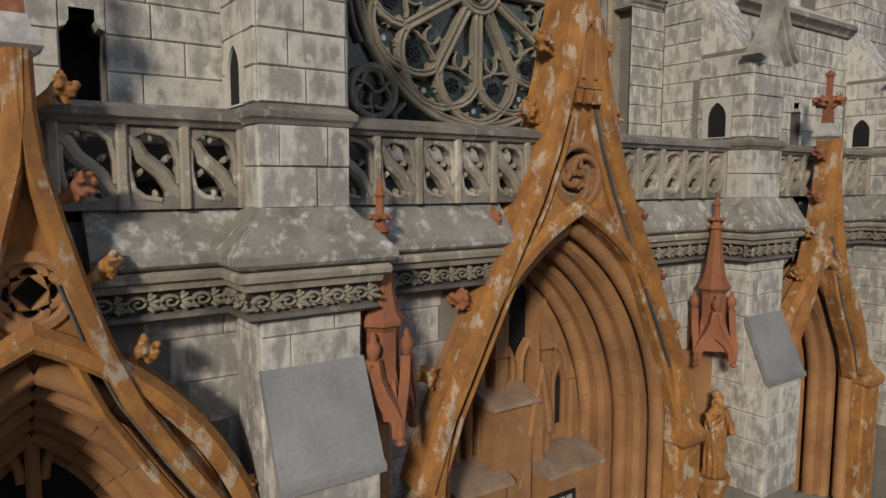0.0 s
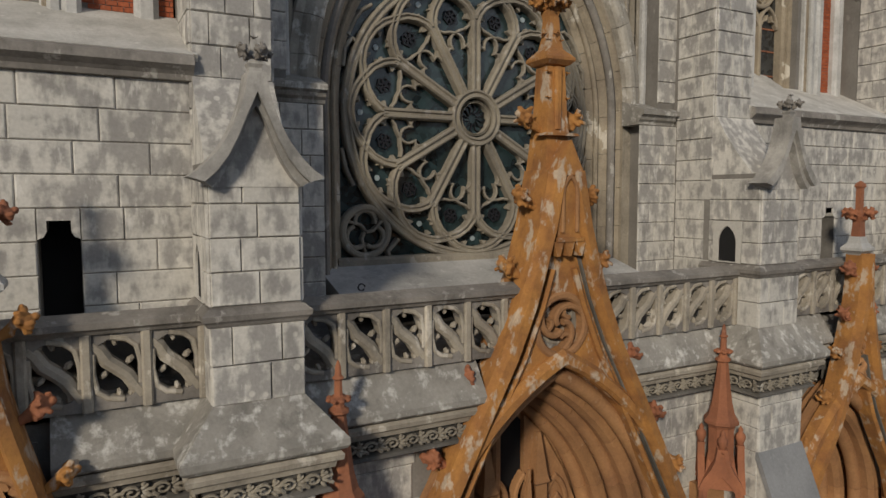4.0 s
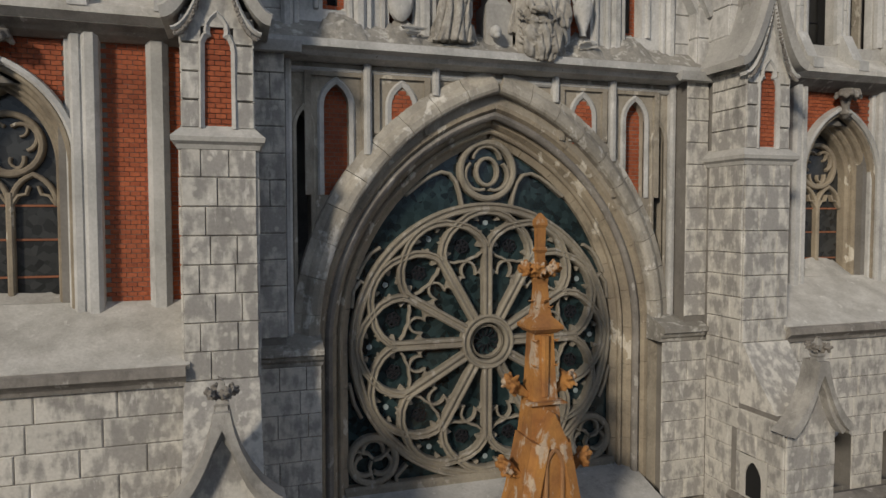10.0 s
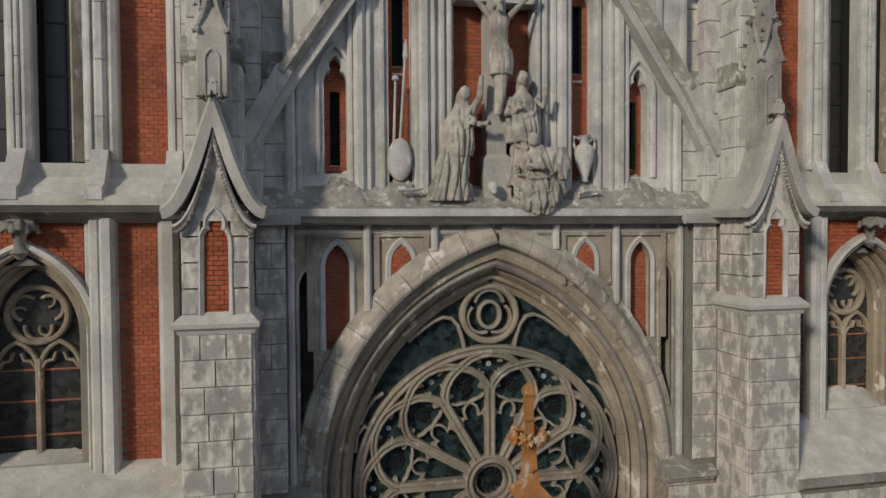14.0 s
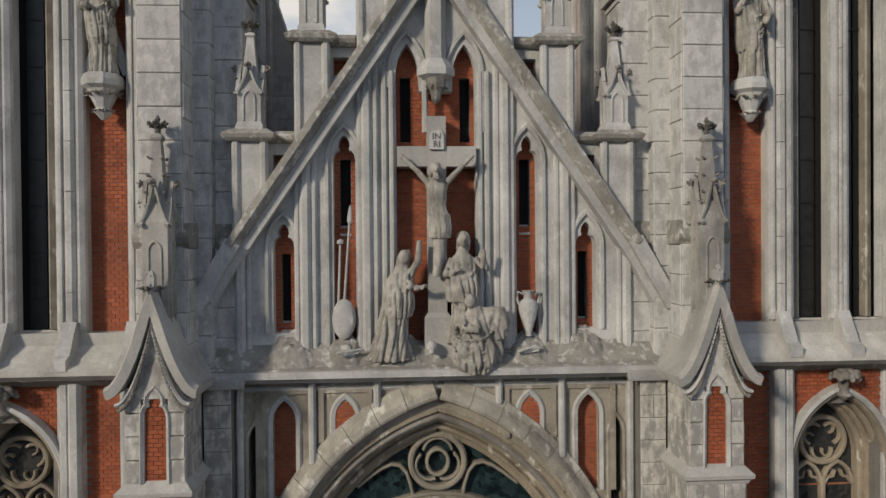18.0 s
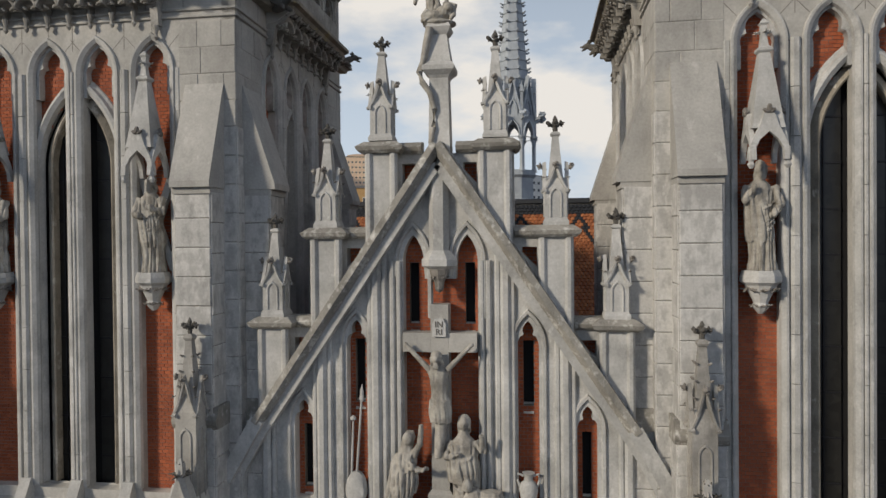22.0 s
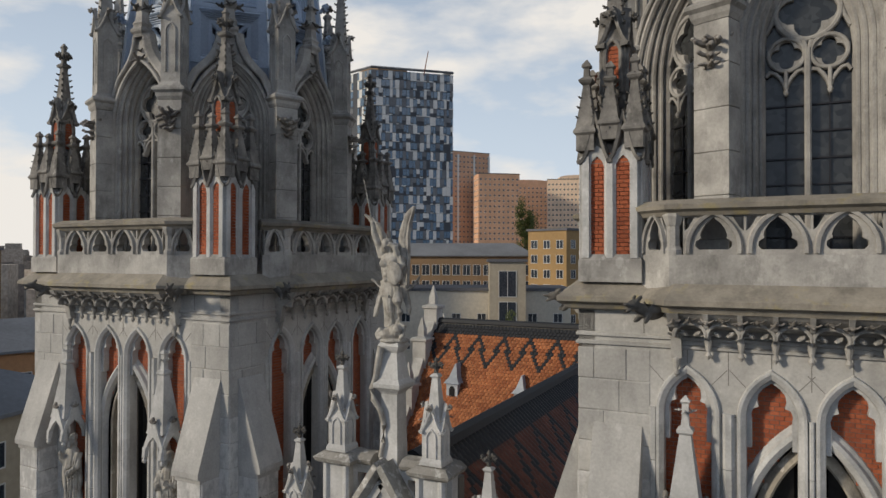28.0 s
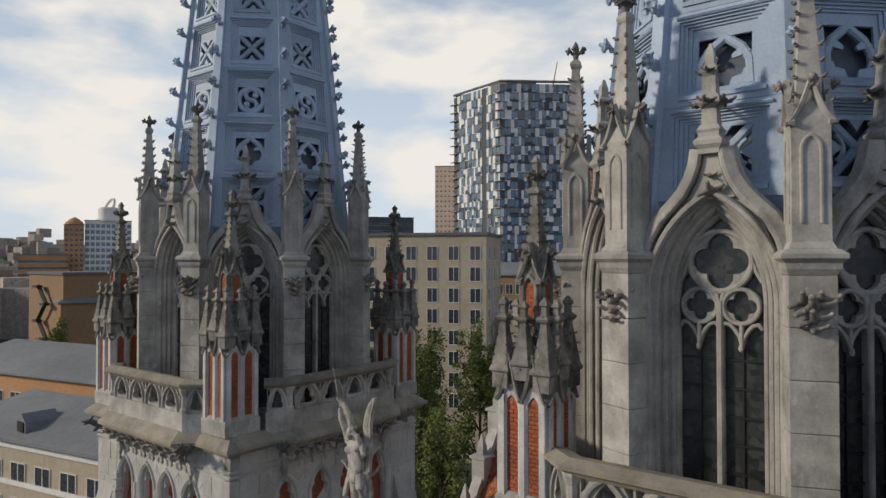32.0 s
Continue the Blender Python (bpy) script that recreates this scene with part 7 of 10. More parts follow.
    tagged(win_part, label="two-light pointed window with stone tracery")
    bm = BM()
    for i, (w, d) in enumerate(((0.86, -0.2), (0.78, -0.06), (0.7, 0.08), (0.63, 0.2))):
        sweep(bm, [(w, 4.0)] + pointed(w, 1.28 - 0.08 * i, 6.3, 0, 10) + [(-w, 4.0)], [(0.0, d + 0.24), (0.0, d + 0.03), (-0.03, d - 0.03), (-0.07, d - 0.03), (-0.1, d + 0.04), (-0.1, d + 0.24)])
    part("window_arch", bm, REVEAL, win_part, "deep moulded window arch")
    bm = BM()
    sweep(bm, [(0.95, 4.0)] + pointed(0.95, 1.36, 6.3, 0, 12) + [(-0.95, 4.0)], [(0.0, -0.08), (0.0, -0.26), (-0.04, -0.3), (-0.1, -0.28), (-0.12, -0.08)])
    part("window_hood", bm, DRESSED, win_part)
    bm = BM()
    d0, d1 = 0.3, 0.42
    sweep(bm, [(0, 4.1), (0, 5.9)], rib(0.05, d0 - 0.02, d1, 0.5))
    for q in (-1, 1):
        sweep(bm, [(q * 0.31 + x, z) for x, z in pointed(0.29, 0.42, 5.75, 0, 6)], rib(0.035, d0, d1, 0.5))
        sweep(bm, [(q * 0.31 + q2 * x, z) for x, z in ((0.29, 5.72), (0.2, 5.86), (0.1, 5.88), (0.06, 6.0))] if (q2 := 1) else [], rib(0.02, d0, d1, 0.5))
        sweep(bm, [(q * 0.31 - x, z) for x, z in ((0.29, 5.72), (0.2, 5.86), (0.1, 5.88), (0.06, 6.0))][::-1], rib(0.02, d0, d1, 0.5))
    sweep(bm, [(0.44 * math.sin(-a * math.pi / 12), 6.6 + 0.44 * math.cos(a * math.pi / 12)) for a in range(24)], rib(0.045, d0 - 0.02, d1, 0.5), closed=True)
    for q in range(3):
        a0 = 30 + 120 * q
        sweep(bm, arc(0.2 * math.cos(radians(a0)), 6.6 + 0.2 * math.sin(radians(a0)), 0.2, a0 - 100, a0 + 100, 9), rib(0.028, d0 + 0.02, d1, 0.5))
        sweep(bm, arc(0.26 * math.cos(radians(a0 + 25)), 6.6 + 0.26 * math.sin(radians(a0 + 25)), 0.1, a0 - 120, a0 + 60, 7), rib(0.018, d0 + 0.03, d1, 0.5))
    part("tracery", bm, REVEAL, win_part)
    bm = BM()
    slab(bm, lancet(0.7, 4.02, 6.3, 1.1, 0, 10), d1 - 0.02, d1)
    part("window_glass", bm, PANE, win_part, "dull grey glass")
    for z in (4.65, 5.2, 5.7):
        bm = BM()
        box(bm, -0.6, 0.6, d1 - 0.04, d1 - 0.02, z, z + 0.03)
        part("glazing_bar", bm, TERRA_RED, win_part)
    for q in (-1, 1):
        for x, w, d in ((1.02, 0.09, -0.32), (1.2, 0.11, -0.36), (2.06, 0.15, -0.28), (0.9, 0.05, -0.2)):
            bm = BM()
            sweep(bm, [(q * x, 3.85), (q * x, 8.2)], rib(w, d, -0.08, 0.5))
            part("colonnette", bm, DRESSED, bay)
    bm = BM()
    sweep(bm, [(-2.5, 8.2), (2.5, 8.2)], [(0.25, -0.48), (0.0, -0.52), (-0.06, -0.4), (-0.1, -0.34), (-0.16, -0.2), (-0.16, 0.1), (0.25, 0.1)])
    part("cornice", bm, WORN_SHADE, bay, "moulded cornice")
    bm = BM()
    lathe(bm, [(0.04, 7.5), (0.09, 7.56), (0.11, 7.62), (0.08, 7.7), (0.09, 7.82), (0.14, 7.98), (0.16, 8.1)], 10, 0, -0.3)
    for a in range(9):
        u = math.pi * (1 + a / 8)
        lobe(bm, (0.19 * math.cos(u), -0.3 + 0.19 * math.sin(u), 7.98 + 0.05 * (a % 2)), (math.cos(u), math.sin(u), 0.2), 0.1, 0.065, 0.06)
        lobe(bm, (0.25 * math.cos(u), -0.3 + 0.25 * math.sin(u), 7.92 + 0.05 * (a % 2)), (math.cos(u), math.sin(u), -1), 0.06, 0.055, 0.05)
        lobe(bm, (0.1 * math.cos(u), -0.3 + 0.1 * math.sin(u), 7.6), (math.cos(u), math.sin(u), 0.4), 0.05, 0.035, 0.03)
    part("leaf_boss", fused(bm, 0.02), WORN_SHADE, bay, "carved leaf boss under the cornice")

# ---------------------------------------------------------------- base wall, vine cornice and balustrade
PX = 7.1          # axes of the side portals
base = thing("wall_base", (0, 0, 0), "lower front wall of mottled grey ashlar", "wall", kind="structure")
doors = [lancet(2.6, 0.2, 5.5, 4.05, 0, 10)] + [lancet(2.0, 0.2, 5.1, 3.25, s * PX, 10) for s in (-1, 1)]
part("core", plate([(-11.5, 0), (11.5, 0), (11.5, 9.6), (-11.5, 9.6)], doors, -1.72, -1.0), MORTAR, base)
in_portal = lambda x, z, w, h: abs(x) < 2.05 + (0.55 if z < 7.4 else 0) or abs(abs(x) - PX) < (1.0 if z > 7.4 else 1.75) or abs(abs(x) - 4.52) < 0.35
ashlar(base, -11.3, 11.3, 4.2, 8.7, -1.72, 0.5, 0.8, seed=90, skip=in_portal)


beside = thing("wall_beside", (12.9, -0.55, 9.6), "plain ashlar wall that carries on beside the tower", "wall", kind="structure")
bm = BM()
box(bm, -1.95, 2.6, 0.0, 0.8, -9.6, 6.6)
part("core", bm, MORTAR, beside)
ashlar(beside, -1.95, 2.6, 0.0, 6.6, 0.0, 0.4, 0.62, seed=95)


def vine(x0, x1, y):
    """A running frieze of spiral scrolls with fingered leaves between them, joined as one carving."""
    bm = BM()
    n = max(2, round((x1 - x0) / 0.31))
    p = (x1 - x0) / n
    for i in range(n):
        x = x0 + (i + 0.36) * p
        turns = [(0.1 * (1 - k / 17) + 0.012, math.pi * 1.35 - 0.62 * k) for k in range(16)]
        tube(bm, [(x + r * math.cos(a), y - 0.03 - 0.02 * (1 - r / 0.1), 8.855 + r * math.sin(a)) for r, a in turns], 0.027, 0.016, 5)
        tube(bm, [(x - 0.06, y - 0.02, 8.78), (x - 0.14, y - 0.015, 8.77), (x - 0.2, y - 0.01, 8.8)], 0.026, 0.03, 5)
        for u, v, ux, uz, l in ((0.13, 0.06, 0.7, 0.75, 0.075), (0.17, 0.015, 1.0, 0.25, 0.085), (0.155, -0.04, 0.85, -0.45, 0.075), (0.12, -0.085, 0.5, -0.8, 0.06), (0.12, 0.1, 0.1, 1.0, 0.05)):
            lobe(bm, (x + u, y - 0.025, 8.855 + v), (ux, -0.25, uz), l, 0.026, 0.03)
    return bm


def pier_cornice(cx):
    """The cornice carried round a buttress on three sides, with hipped slopes."""
    c = thing("vine_cornice", (cx, 0, 8.7), "hipped sloping ledge with a carved vine frieze round a buttress", "cornice", "front cornice")
    path = [(-0.5, -1.75), (-0.5, -2.42), (0.5, -2.42), (0.5, -1.75)]
    bm = BM()
    sweep(bm, path, [(0.06, 0.95), (0.0, 0.95), (-0.42, 0.46), (-0.42, 0.38), (-0.39, 0.34), (-0.3, 0.3), (0.06, 0.3)], plane="xy")
    part("weathering", bm, LEDGE, c, "sooty hipped ledge with pale flakes")
    bm = BM()
    sweep(bm, path, [(-0.34, 0.3), (-0.37, 0.26), (-0.36, 0.2), (-0.3, 0.17), (-0.28, 0.1), (0.05, 0.1), (0.05, 0.3)], plane="xy")
    part("bed_moulding", bm, ORDERS, c)
    bm = BM()
    sweep(bm, path, [(-0.2, 0.1), (-0.16, 0.0), (-0.14, -0.12), (-0.24, -0.16), (-0.26, -0.2), (-0.18, -0.24), (0.1, -0.24), (0.1, 0.1)], plane="xy")
    part("frieze_bed", bm, CARVED, c)
    v = vine(-0.7, 0.7, -2.64)
    for w in v.verts:
        w.co.z = (w.co.z - 8.86) * 0.76 - 0.02
    part("vine", v, TRACERY, c, "carved running vine")
    for q in (-1, 1):
        v = vine(-0.42, 0.42, -0.72)
        for w in v.verts:
            w.co.z = (w.co.z - 8.86) * 0.76 - 0.02
        part("vine", v, TRACERY, c, "carved running vine", at=Matrix.Translation((0, -2.2, 0)) @ Matrix.Rotation(q * math.pi / 2, 4, "Z"))


def run_cornice(x0, x1, front, out):
    """Sloping weathering, mouldings and vine on one straight stretch; out: how far the ledge stands forward."""
    c = thing("vine_cornice", ((x0 + x1) / 2, 0, 8.7), "sloping ledge with a carved vine frieze under it", "cornice", "front cornice")
    h = (x1 - x0) / 2
    e = front - out
    bm = BM()
    slab(bm, [(e + 0.03, 0.34), (e, 0.37), (e, 0.45), (front + 0.02, 0.93), (front + 0.4, 0.95), (front + 0.4, 0.3), (e + 0.12, 0.3)], -h, h, "yz")
    part("weathering", bm, LEDGE, c, "sooty sloping ledge with pale flakes")
    bm = BM()
    slab(bm, [(e + 0.08, 0.3), (e + 0.05, 0.26), (e + 0.06, 0.2), (e + 0.12, 0.17), (e + 0.14, 0.1), (front + 0.3, 0.1), (front + 0.3, 0.3)], -h, h, "yz")
    part("bed_moulding", bm, ORDERS, c)
    bm = BM()
    slab(bm, [(e + 0.22, 0.1), (e + 0.26, 0.0), (e + 0.28, -0.12), (e + 0.18, -0.16), (e + 0.16, -0.2), (e + 0.24, -0.24), (front + 0.2, -0.24), (front + 0.2, 0.1)], -h, h, "yz")
    part("frieze_bed", bm, CARVED, c)
    v = vine(-h, h, e + 0.2)
    for w in v.verts:
        w.co.z = (w.co.z - 8.86) * 0.76 - 0.02
    part("vine", v, TRACERY, c, "carved running vine")


P4 = [-(2 * TX - 4.52), -4.52, 4.52, 2 * TX - 4.52]
for cx in P4:
    pier_cornice(cx)
# the runs between the piers stop at the portal gables
for x0, x1, out in ((P4[0] + 0.5, -PX - 0.5, 0.34), (-PX + 0.5, P4[1] - 0.5, 0.34), (P4[1] + 0.5, -1.36, 0.34), (1.36, P4[2] - 0.5, 0.22), (P4[2] + 0.5, PX - 0.5, 0.3), (PX + 0.5, P4[3] - 0.5, 0.3)):
    run_cornice(x0, x1, -1.88, out)


def mouchette_panel():
    w, h = 0.6, 0.86
    hole = [(-0.1, 0.11), (0.04, 0.1), (0.15, 0.13), (0.2, 0.22), (0.215, 0.4), (0.2, 0.58), (0.15, 0.7), (0.06, 0.76), (-0.08, 0.77), (-0.17, 0.72), (-0.21, 0.6), (-0.215, 0.4), (-0.2, 0.24), (-0.17, 0.15)]
    return plate([(-w / 2, 0), (w / 2, 0), (w / 2, h), (-w / 2, h)], [hole], -0.09, 0.09)


mp_me = mouchette_panel()
mp_me.materials.append(WORN_SHADE)
sb = BM()
sweep(sb, [(-0.25, 0.72), (-0.17, 0.64), (-0.1, 0.52), (0.0, 0.44), (0.1, 0.35), (0.18, 0.22), (0.25, 0.12)], rib(0.075, -0.1, 0.08, 0.6))
for q in (-1, 1):
    for x, z, ax, az, a in ((0.13, 0.07, 0.7, 0.7, 0.055), (0.19, -0.16, 1, 0.2, 0.05), (-0.02, 0.29, 0.3, -1, 0.05), (-0.13, 0.3, 0.2, -1, 0.045)):
        lobe(sb, (q * x, 0.0, 0.44 + q * z), (q * ax, 0, q * az), a * 1.2, 0.07, a * 0.7)
sweep(sb, [(-0.235, 0.62), (-0.24, 0.4), (-0.2, 0.2), (-0.1, 0.12), (0.06, 0.09)], rib(0.028, -0.11, 0.05, 0.5))
sweep(sb, [(0.235, 0.26), (0.24, 0.48), (0.2, 0.68), (0.1, 0.76), (-0.06, 0.79)], rib(0.028, -0.11, 0.05, 0.5))
sb_me = mesh_of(sb, "flame_bar", ORDERS)
po = BM()
sweep(po, [(0, 0), (0, 0.86)], rib(0.055, -0.14, 0.12, 0.4))
po_me = mesh_of(po, "post", ORDERS)
for x0, x1 in ((P4[0] + 0.53, P4[1] - 0.53), (P4[1] + 0.53, P4[2] - 0.53), (P4[2] + 0.53, P4[3] - 0.53)):
    bl = thing("balustrade", ((x0 + x1) / 2, -1.86, 9.6), "pierced stone balustrade with flame-shaped openings and a worn rail", "balustrade", "front balustrades")
    L = x1 - x0
    n = round(L / 0.62)
    p = L / n
    for i in range(n + 1):
        x = -L / 2 + i * p
        ob = new("post", po_me)
        ob.parent = bl
        ob.matrix_basis = Matrix.Translation((x, 0, 0.02))
        if i < n:
            for nm, me in (("pierced_panel", mp_me), ("flame_bar", sb_me)):
                ob = new(nm, me)
                ob.parent = bl
                ob.matrix_basis = Matrix.Translation((x + p / 2, 0, 0.02)) @ Matrix.Diagonal((p / 0.6 * (1 if (x0 + x1) / 2 + x + p / 2 < 0 else -1), 1, 1, 1))
    bm = BM()
    slab(bm, [(-0.14, 0.86), (-0.17, 0.9), (-0.22, 0.93), (-0.23, 1.0), (0.0, 1.08), (0.2, 1.0), (0.2, 0.86)], -L / 2, L / 2, "yz")
    part("rail", bm, WORN_SHADE, bl, "sooty worn rail")


# ---------------------------------------------------------------- portals with steep gables
def portal(cx, big):
    k = 1.0 if big else 0.76
    name = "ochre terracotta portal with a steep crocketed gable and peeling paint"
    P = thing("portal", (cx, 0.2 if big else -0.07, 0.2 if cx < 0 else 0.0), name, "portal", "front portals")
    if big:
        edge = [(0.3, 12.3), (0.38, 11.9), (0.46, 11.5), (0.62, 10.95), (0.8, 10.4), (1.1, 9.7), (1.48, 9.0), (2.0, 8.0), (2.62, 6.8), (2.95, 5.9)]
        aw, ars, az = 2.5, 3.9, 5.5
    else:
        edge = [(0.12, 10.8), (0.13, 10.3), (0.18, 9.86), (0.32, 9.3), (0.46, 8.78), (0.63, 8.25), (0.9, 7.62), (1.3, 6.95), (1.72, 6.3), (1.98, 5.6)]
        aw, ars, az = 1.95, 3.1, 5.1
    back_y = -1.75 if big else -2.05
    # gable copings, thick, with a moulded front edge
    for s in (-1, 1):
        bm = BM()
        path = [(s * x, z) for x, z in edge]
        sweep(bm, path, [(s * 0.0, back_y), (s * 0.0, -2.36), (-s * 0.06 * k, -2.5), (-s * 0.2 * k, -2.52), (-s * 0.26 * k, -2.42), (-s * 0.3 * k, -2.2), (-s * 0.3 * k, back_y)])
        part("gable_coping", bm, TERRA, P, "ochre coping with peeling whitewash")
        # raised dark strip paints the shade of a groove along the coping
        bm = BM()
        sweep(bm, [(x - s * 0.3 * k, z) for x, z in path[1 if big else 4:]], [(s * 0.0, -1.9), (s * 0.0, -2.36), (-s * 0.015, -2.37), (-s * 0.03, -2.36), (-s * 0.03, -1.9)])
        part("coping_groove", bm, CARVED, P, "dark strip beside the coping, painted as a groove's shade")
        bm = BM()
        sweep(bm, [(x - s * (0.42 if big else 0.36), z - 0.1) for x, z in path[3 if big else 5:]], [(s * 0.05, -2.1), (s * 0.05, -2.36), (0.0, -2.4), (-s * 0.05, -2.36), (-s * 0.05, -2.1)])
        part("inner_rib", bm, TERRA, P)
        zc = [9.35, 10.9, 11.9, 8.3, 7.3] if big else [10.5, 9.64, 8.9, 8.05, 7.22, 6.4]
        for i, z in enumerate(zc):
            x = next((x0 + (x1 - x0) * (z - z0) / (z1 - z0)) for (x0, z0), (x1, z1) in zip(edge, edge[1:]) if z1 <= z <= z0)
            mt = (TERRA_RED if i in (0, 3) else TERRA) if big else (TERRA_RED if i == 1 or (i == 0 and cx > 0) else TERRA)
            crocket("crocket", P, mt, s * x, -2.15 if big else -2.25, z, 0.42 if big else 0.36, 0.0 if s > 0 else math.pi, i % 3)
    # gable web with roundel
    rz = 10.0 if big else 8.72
    rr = 0.45 if big else 0.32
    top_z = edge[2][1] + (0.3 if big else 0.0)
    foot = edge[-1][1]
    span = [p for p in pointed(aw - 0.02, ars, az, 0, 14) if p[1] > foot]
    outer = [(0.1, top_z), (-0.1, top_z)] + [(-x + 0.2, z) for x, z in edge[3:]] + [(-aw + 0.02, foot)] + span[::-1] + [(aw - 0.02, foot)] + [(x - 0.2, z) for x, z in edge[3:][::-1]]
    hole = [(rr * math.cos(a * math.pi / 12), rz + rr * math.sin(a * math.pi / 12)) for a in range(24)]
    part("gable_web", plate(outer[::-1], [hole], -2.3, -2.05), TERRA, P)
    bm = BM()
    sweep(bm, hole[::-1], rib(0.06, -2.34, -2.1, 0.5), closed=True)
    if big:
        # three curling leaves turning about the middle
        for q in range(3):
            u0 = 2.094 * q + 0.4
            sweep(bm, [((0.42 - 0.03 * a) * math.cos(u0 + 0.2 * a), rz + (0.42 - 0.03 * a) * math.sin(u0 + 0.2 * a)) for a in range(13)], rib(0.045, -2.32, -2.1, 0.5))
            cu, cz = 0.26 * math.cos(u0 + 0.5), rz + 0.26 * math.sin(u0 + 0.5)
            sweep(bm, [(cu + 0.1 * math.cos(u0 + 0.55 * a), cz + 0.1 * math.sin(u0 + 0.55 * a)) for a in range(9)], rib(0.035, -2.3, -2.1, 0.5))
    else:
        pts = []
        for q in range(4):
            a = 45 + 90 * q - 45
            pts += arc(0.155 * math.cos(radians(a)), rz + 0.155 * math.sin(radians(a)), 0.125, a - 112, a + 112, 8)
        sweep(bm, pts[::-1], rib(0.05, -2.3, -2.1, 0.5), closed=True)
    part("roundel", bm, TERRA_IN, P, "bare terracotta roundel")
    # dark backing added behind the roundel hole as painted shade
    bm = BM()
    box(bm, -0.5 * k, 0.5 * k, -1.86, -1.82, 9.42 if big else 8.25, top_z - 0.7)
    part("gable_back", bm, CARVED, P)
    # small tabernacle and spirelet
    bm = BM()
    if big:
        square(bm, [(0.31, 11.5), (0.25, 12.3), (0.18, 13.1), (0.15, 13.82), (0.2, 13.84), (0.26, 13.9), (0.26, 13.94), (0.13, 14.08), (0.1, 14.25), (0.085, 14.55)], 0, -1.97)
        part("spirelet", bm, TERRA, P, "ochre spirelet")
        bm = BM()
        square(bm, [(0.075, 14.5), (0.1, 14.62), (0.06, 14.75), (0.06, 15.0), (0.085, 15.05), (0.06, 15.1), (0.065, 15.38), (0.085, 15.42), (0.08, 15.5), (0.015, 15.6)], 0, -1.95)
        part("finial_stem", bm, TERRA, P)
        bm = BM()
        sweep(bm, [(0, 12.9), (0, 13.8)], rib(0.06, -2.2, -2.0, 0.5))
        part("spirelet_rib", bm, TERRA, P)
        bm = BM()
        slab(bm, [(-0.32, 13.0 - 0.2), (0.32, 13.0 - 0.2), (0.27, 12.84), (-0.27, 12.84)], -2.28, -2.0)
        part("spirelet_ledge", bm, TERRA, P)
        for q in (-1, 1):
            for z in (13.35, 13.72, 14.2):
                knot("spirelet_bud", P, TERRA, q * (0.17 if z < 14 else 0.11), -1.97 - (0.18 if z < 14 else 0.1), z, 0.12, 1)
        bm = BM()
        box(bm, -0.21, 0.21, -2.46, -2.0, 11.3, 12.25)
        slab(bm, [(-0.25, 12.22), (0.25, 12.22), (0.0, 12.72)], -2.49, -2.0)
        box(bm, -0.24, 0.24, -2.5, -2.0, 11.26, 11.32)
        for x in (-0.2, 0.0, 0.2):
            slab(bm, [(x - 0.09, 11.26), (x + 0.09, 11.26), (x + 0.03, 11.05), (x - 0.03, 11.05)], -2.48, -2.1)
        part("tabernacle", bm, TERRA, P)
        bm = BM()
        sweep(bm, [(0.13, 11.4)] + pointed(0.13, 0.26, 11.95, 0, 6) + [(-0.13, 11.4)], rib(0.03, -2.5, -2.44, 0.5))
        part("blind_lancet", bm, TERRA_IN, P)
        for a in range(6):
            crocket("finial_leaf", P, TERRA, 0.05 * math.cos(a * 1.047), -1.95 + 0.05 * math.sin(a * 1.047), 14.76, 0.3, a * 1.047, a % 3)
        for a in range(4):
            knot("finial_bud", P, TERRA, 0.13 * math.cos(a * 1.571), -1.97 + 0.13 * math.sin(a * 1.571), 14.3, 0.12, a % 3)
        for s in (-1, 1):
            crocket("crocket", P, TERRA, s * 0.2, -1.97, 13.05, 0.42, 0.0 if s > 0 else math.pi, 1)
    else:
        square(bm, [(0.16, 9.6), (0.12, 10.2), (0.11, 10.8)], 0, -2.2)
        part("spirelet", bm, TERRA, P, "ochre spirelet")
        bm = BM()
        square(bm, [(0.12, 10.76), (0.15, 10.8), (0.21, 10.85), (0.21, 10.9), (0.13, 11.0), (0.1, 11.12)], 0, -2.2)
        part("spirelet_cap", bm, DRESSED, P, "pale stone cap")
        bm = BM()
        square(bm, [(0.09, 11.1), (0.075, 11.4), (0.1, 11.5), (0.05, 11.62), (0.05, 12.05), (0.075, 12.09), (0.07, 12.13), (0.01, 12.2)], 0, -2.2)
        part("finial_stem", bm, TERRA_RED, P, "red terracotta finial stem")
        for a in range(4):
            crocket("finial_leaf", P, TERRA_RED, 0.05 * math.cos(a * 1.571), -2.2 + 0.05 * math.sin(a * 1.571), 11.55, 0.3, a * 1.571, a % 3)
    # recessed arch: orders stepping back into the wall
    n_ord = 7
    for i in range(n_ord):
        w = aw - (0.165 if big else 0.17) * i
        rs = ars - (0.17 if big else 0.23) * i
        d = -2.45 + 0.27 * i
        bm = BM()
        path = [(w, 2.5)] + pointed(w, rs, az, 0, 14) + [(-w, 2.5)]
        if i % 2 == 0:
            prof = [(0.0, d + 0.3), (0.0, d + 0.06), (-0.05, d), (-0.16, d), (-0.24, d + 0.1), (-0.24, d + 0.3)] if i == 0 else [(0.1, d + 0.36), (0.1, d + 0.1), (0.04, d), (-0.1, d), (-0.2, d + 0.08), (-0.2, d + 0.36)]
        else:
            prof = [(-0.02 + 0.13 * math.cos(a * 0.628), d + 0.1 + 0.14 * math.sin(a * 0.628)) for a in range(10)]
        mt = TERRA if i == 0 else TERRA_IN
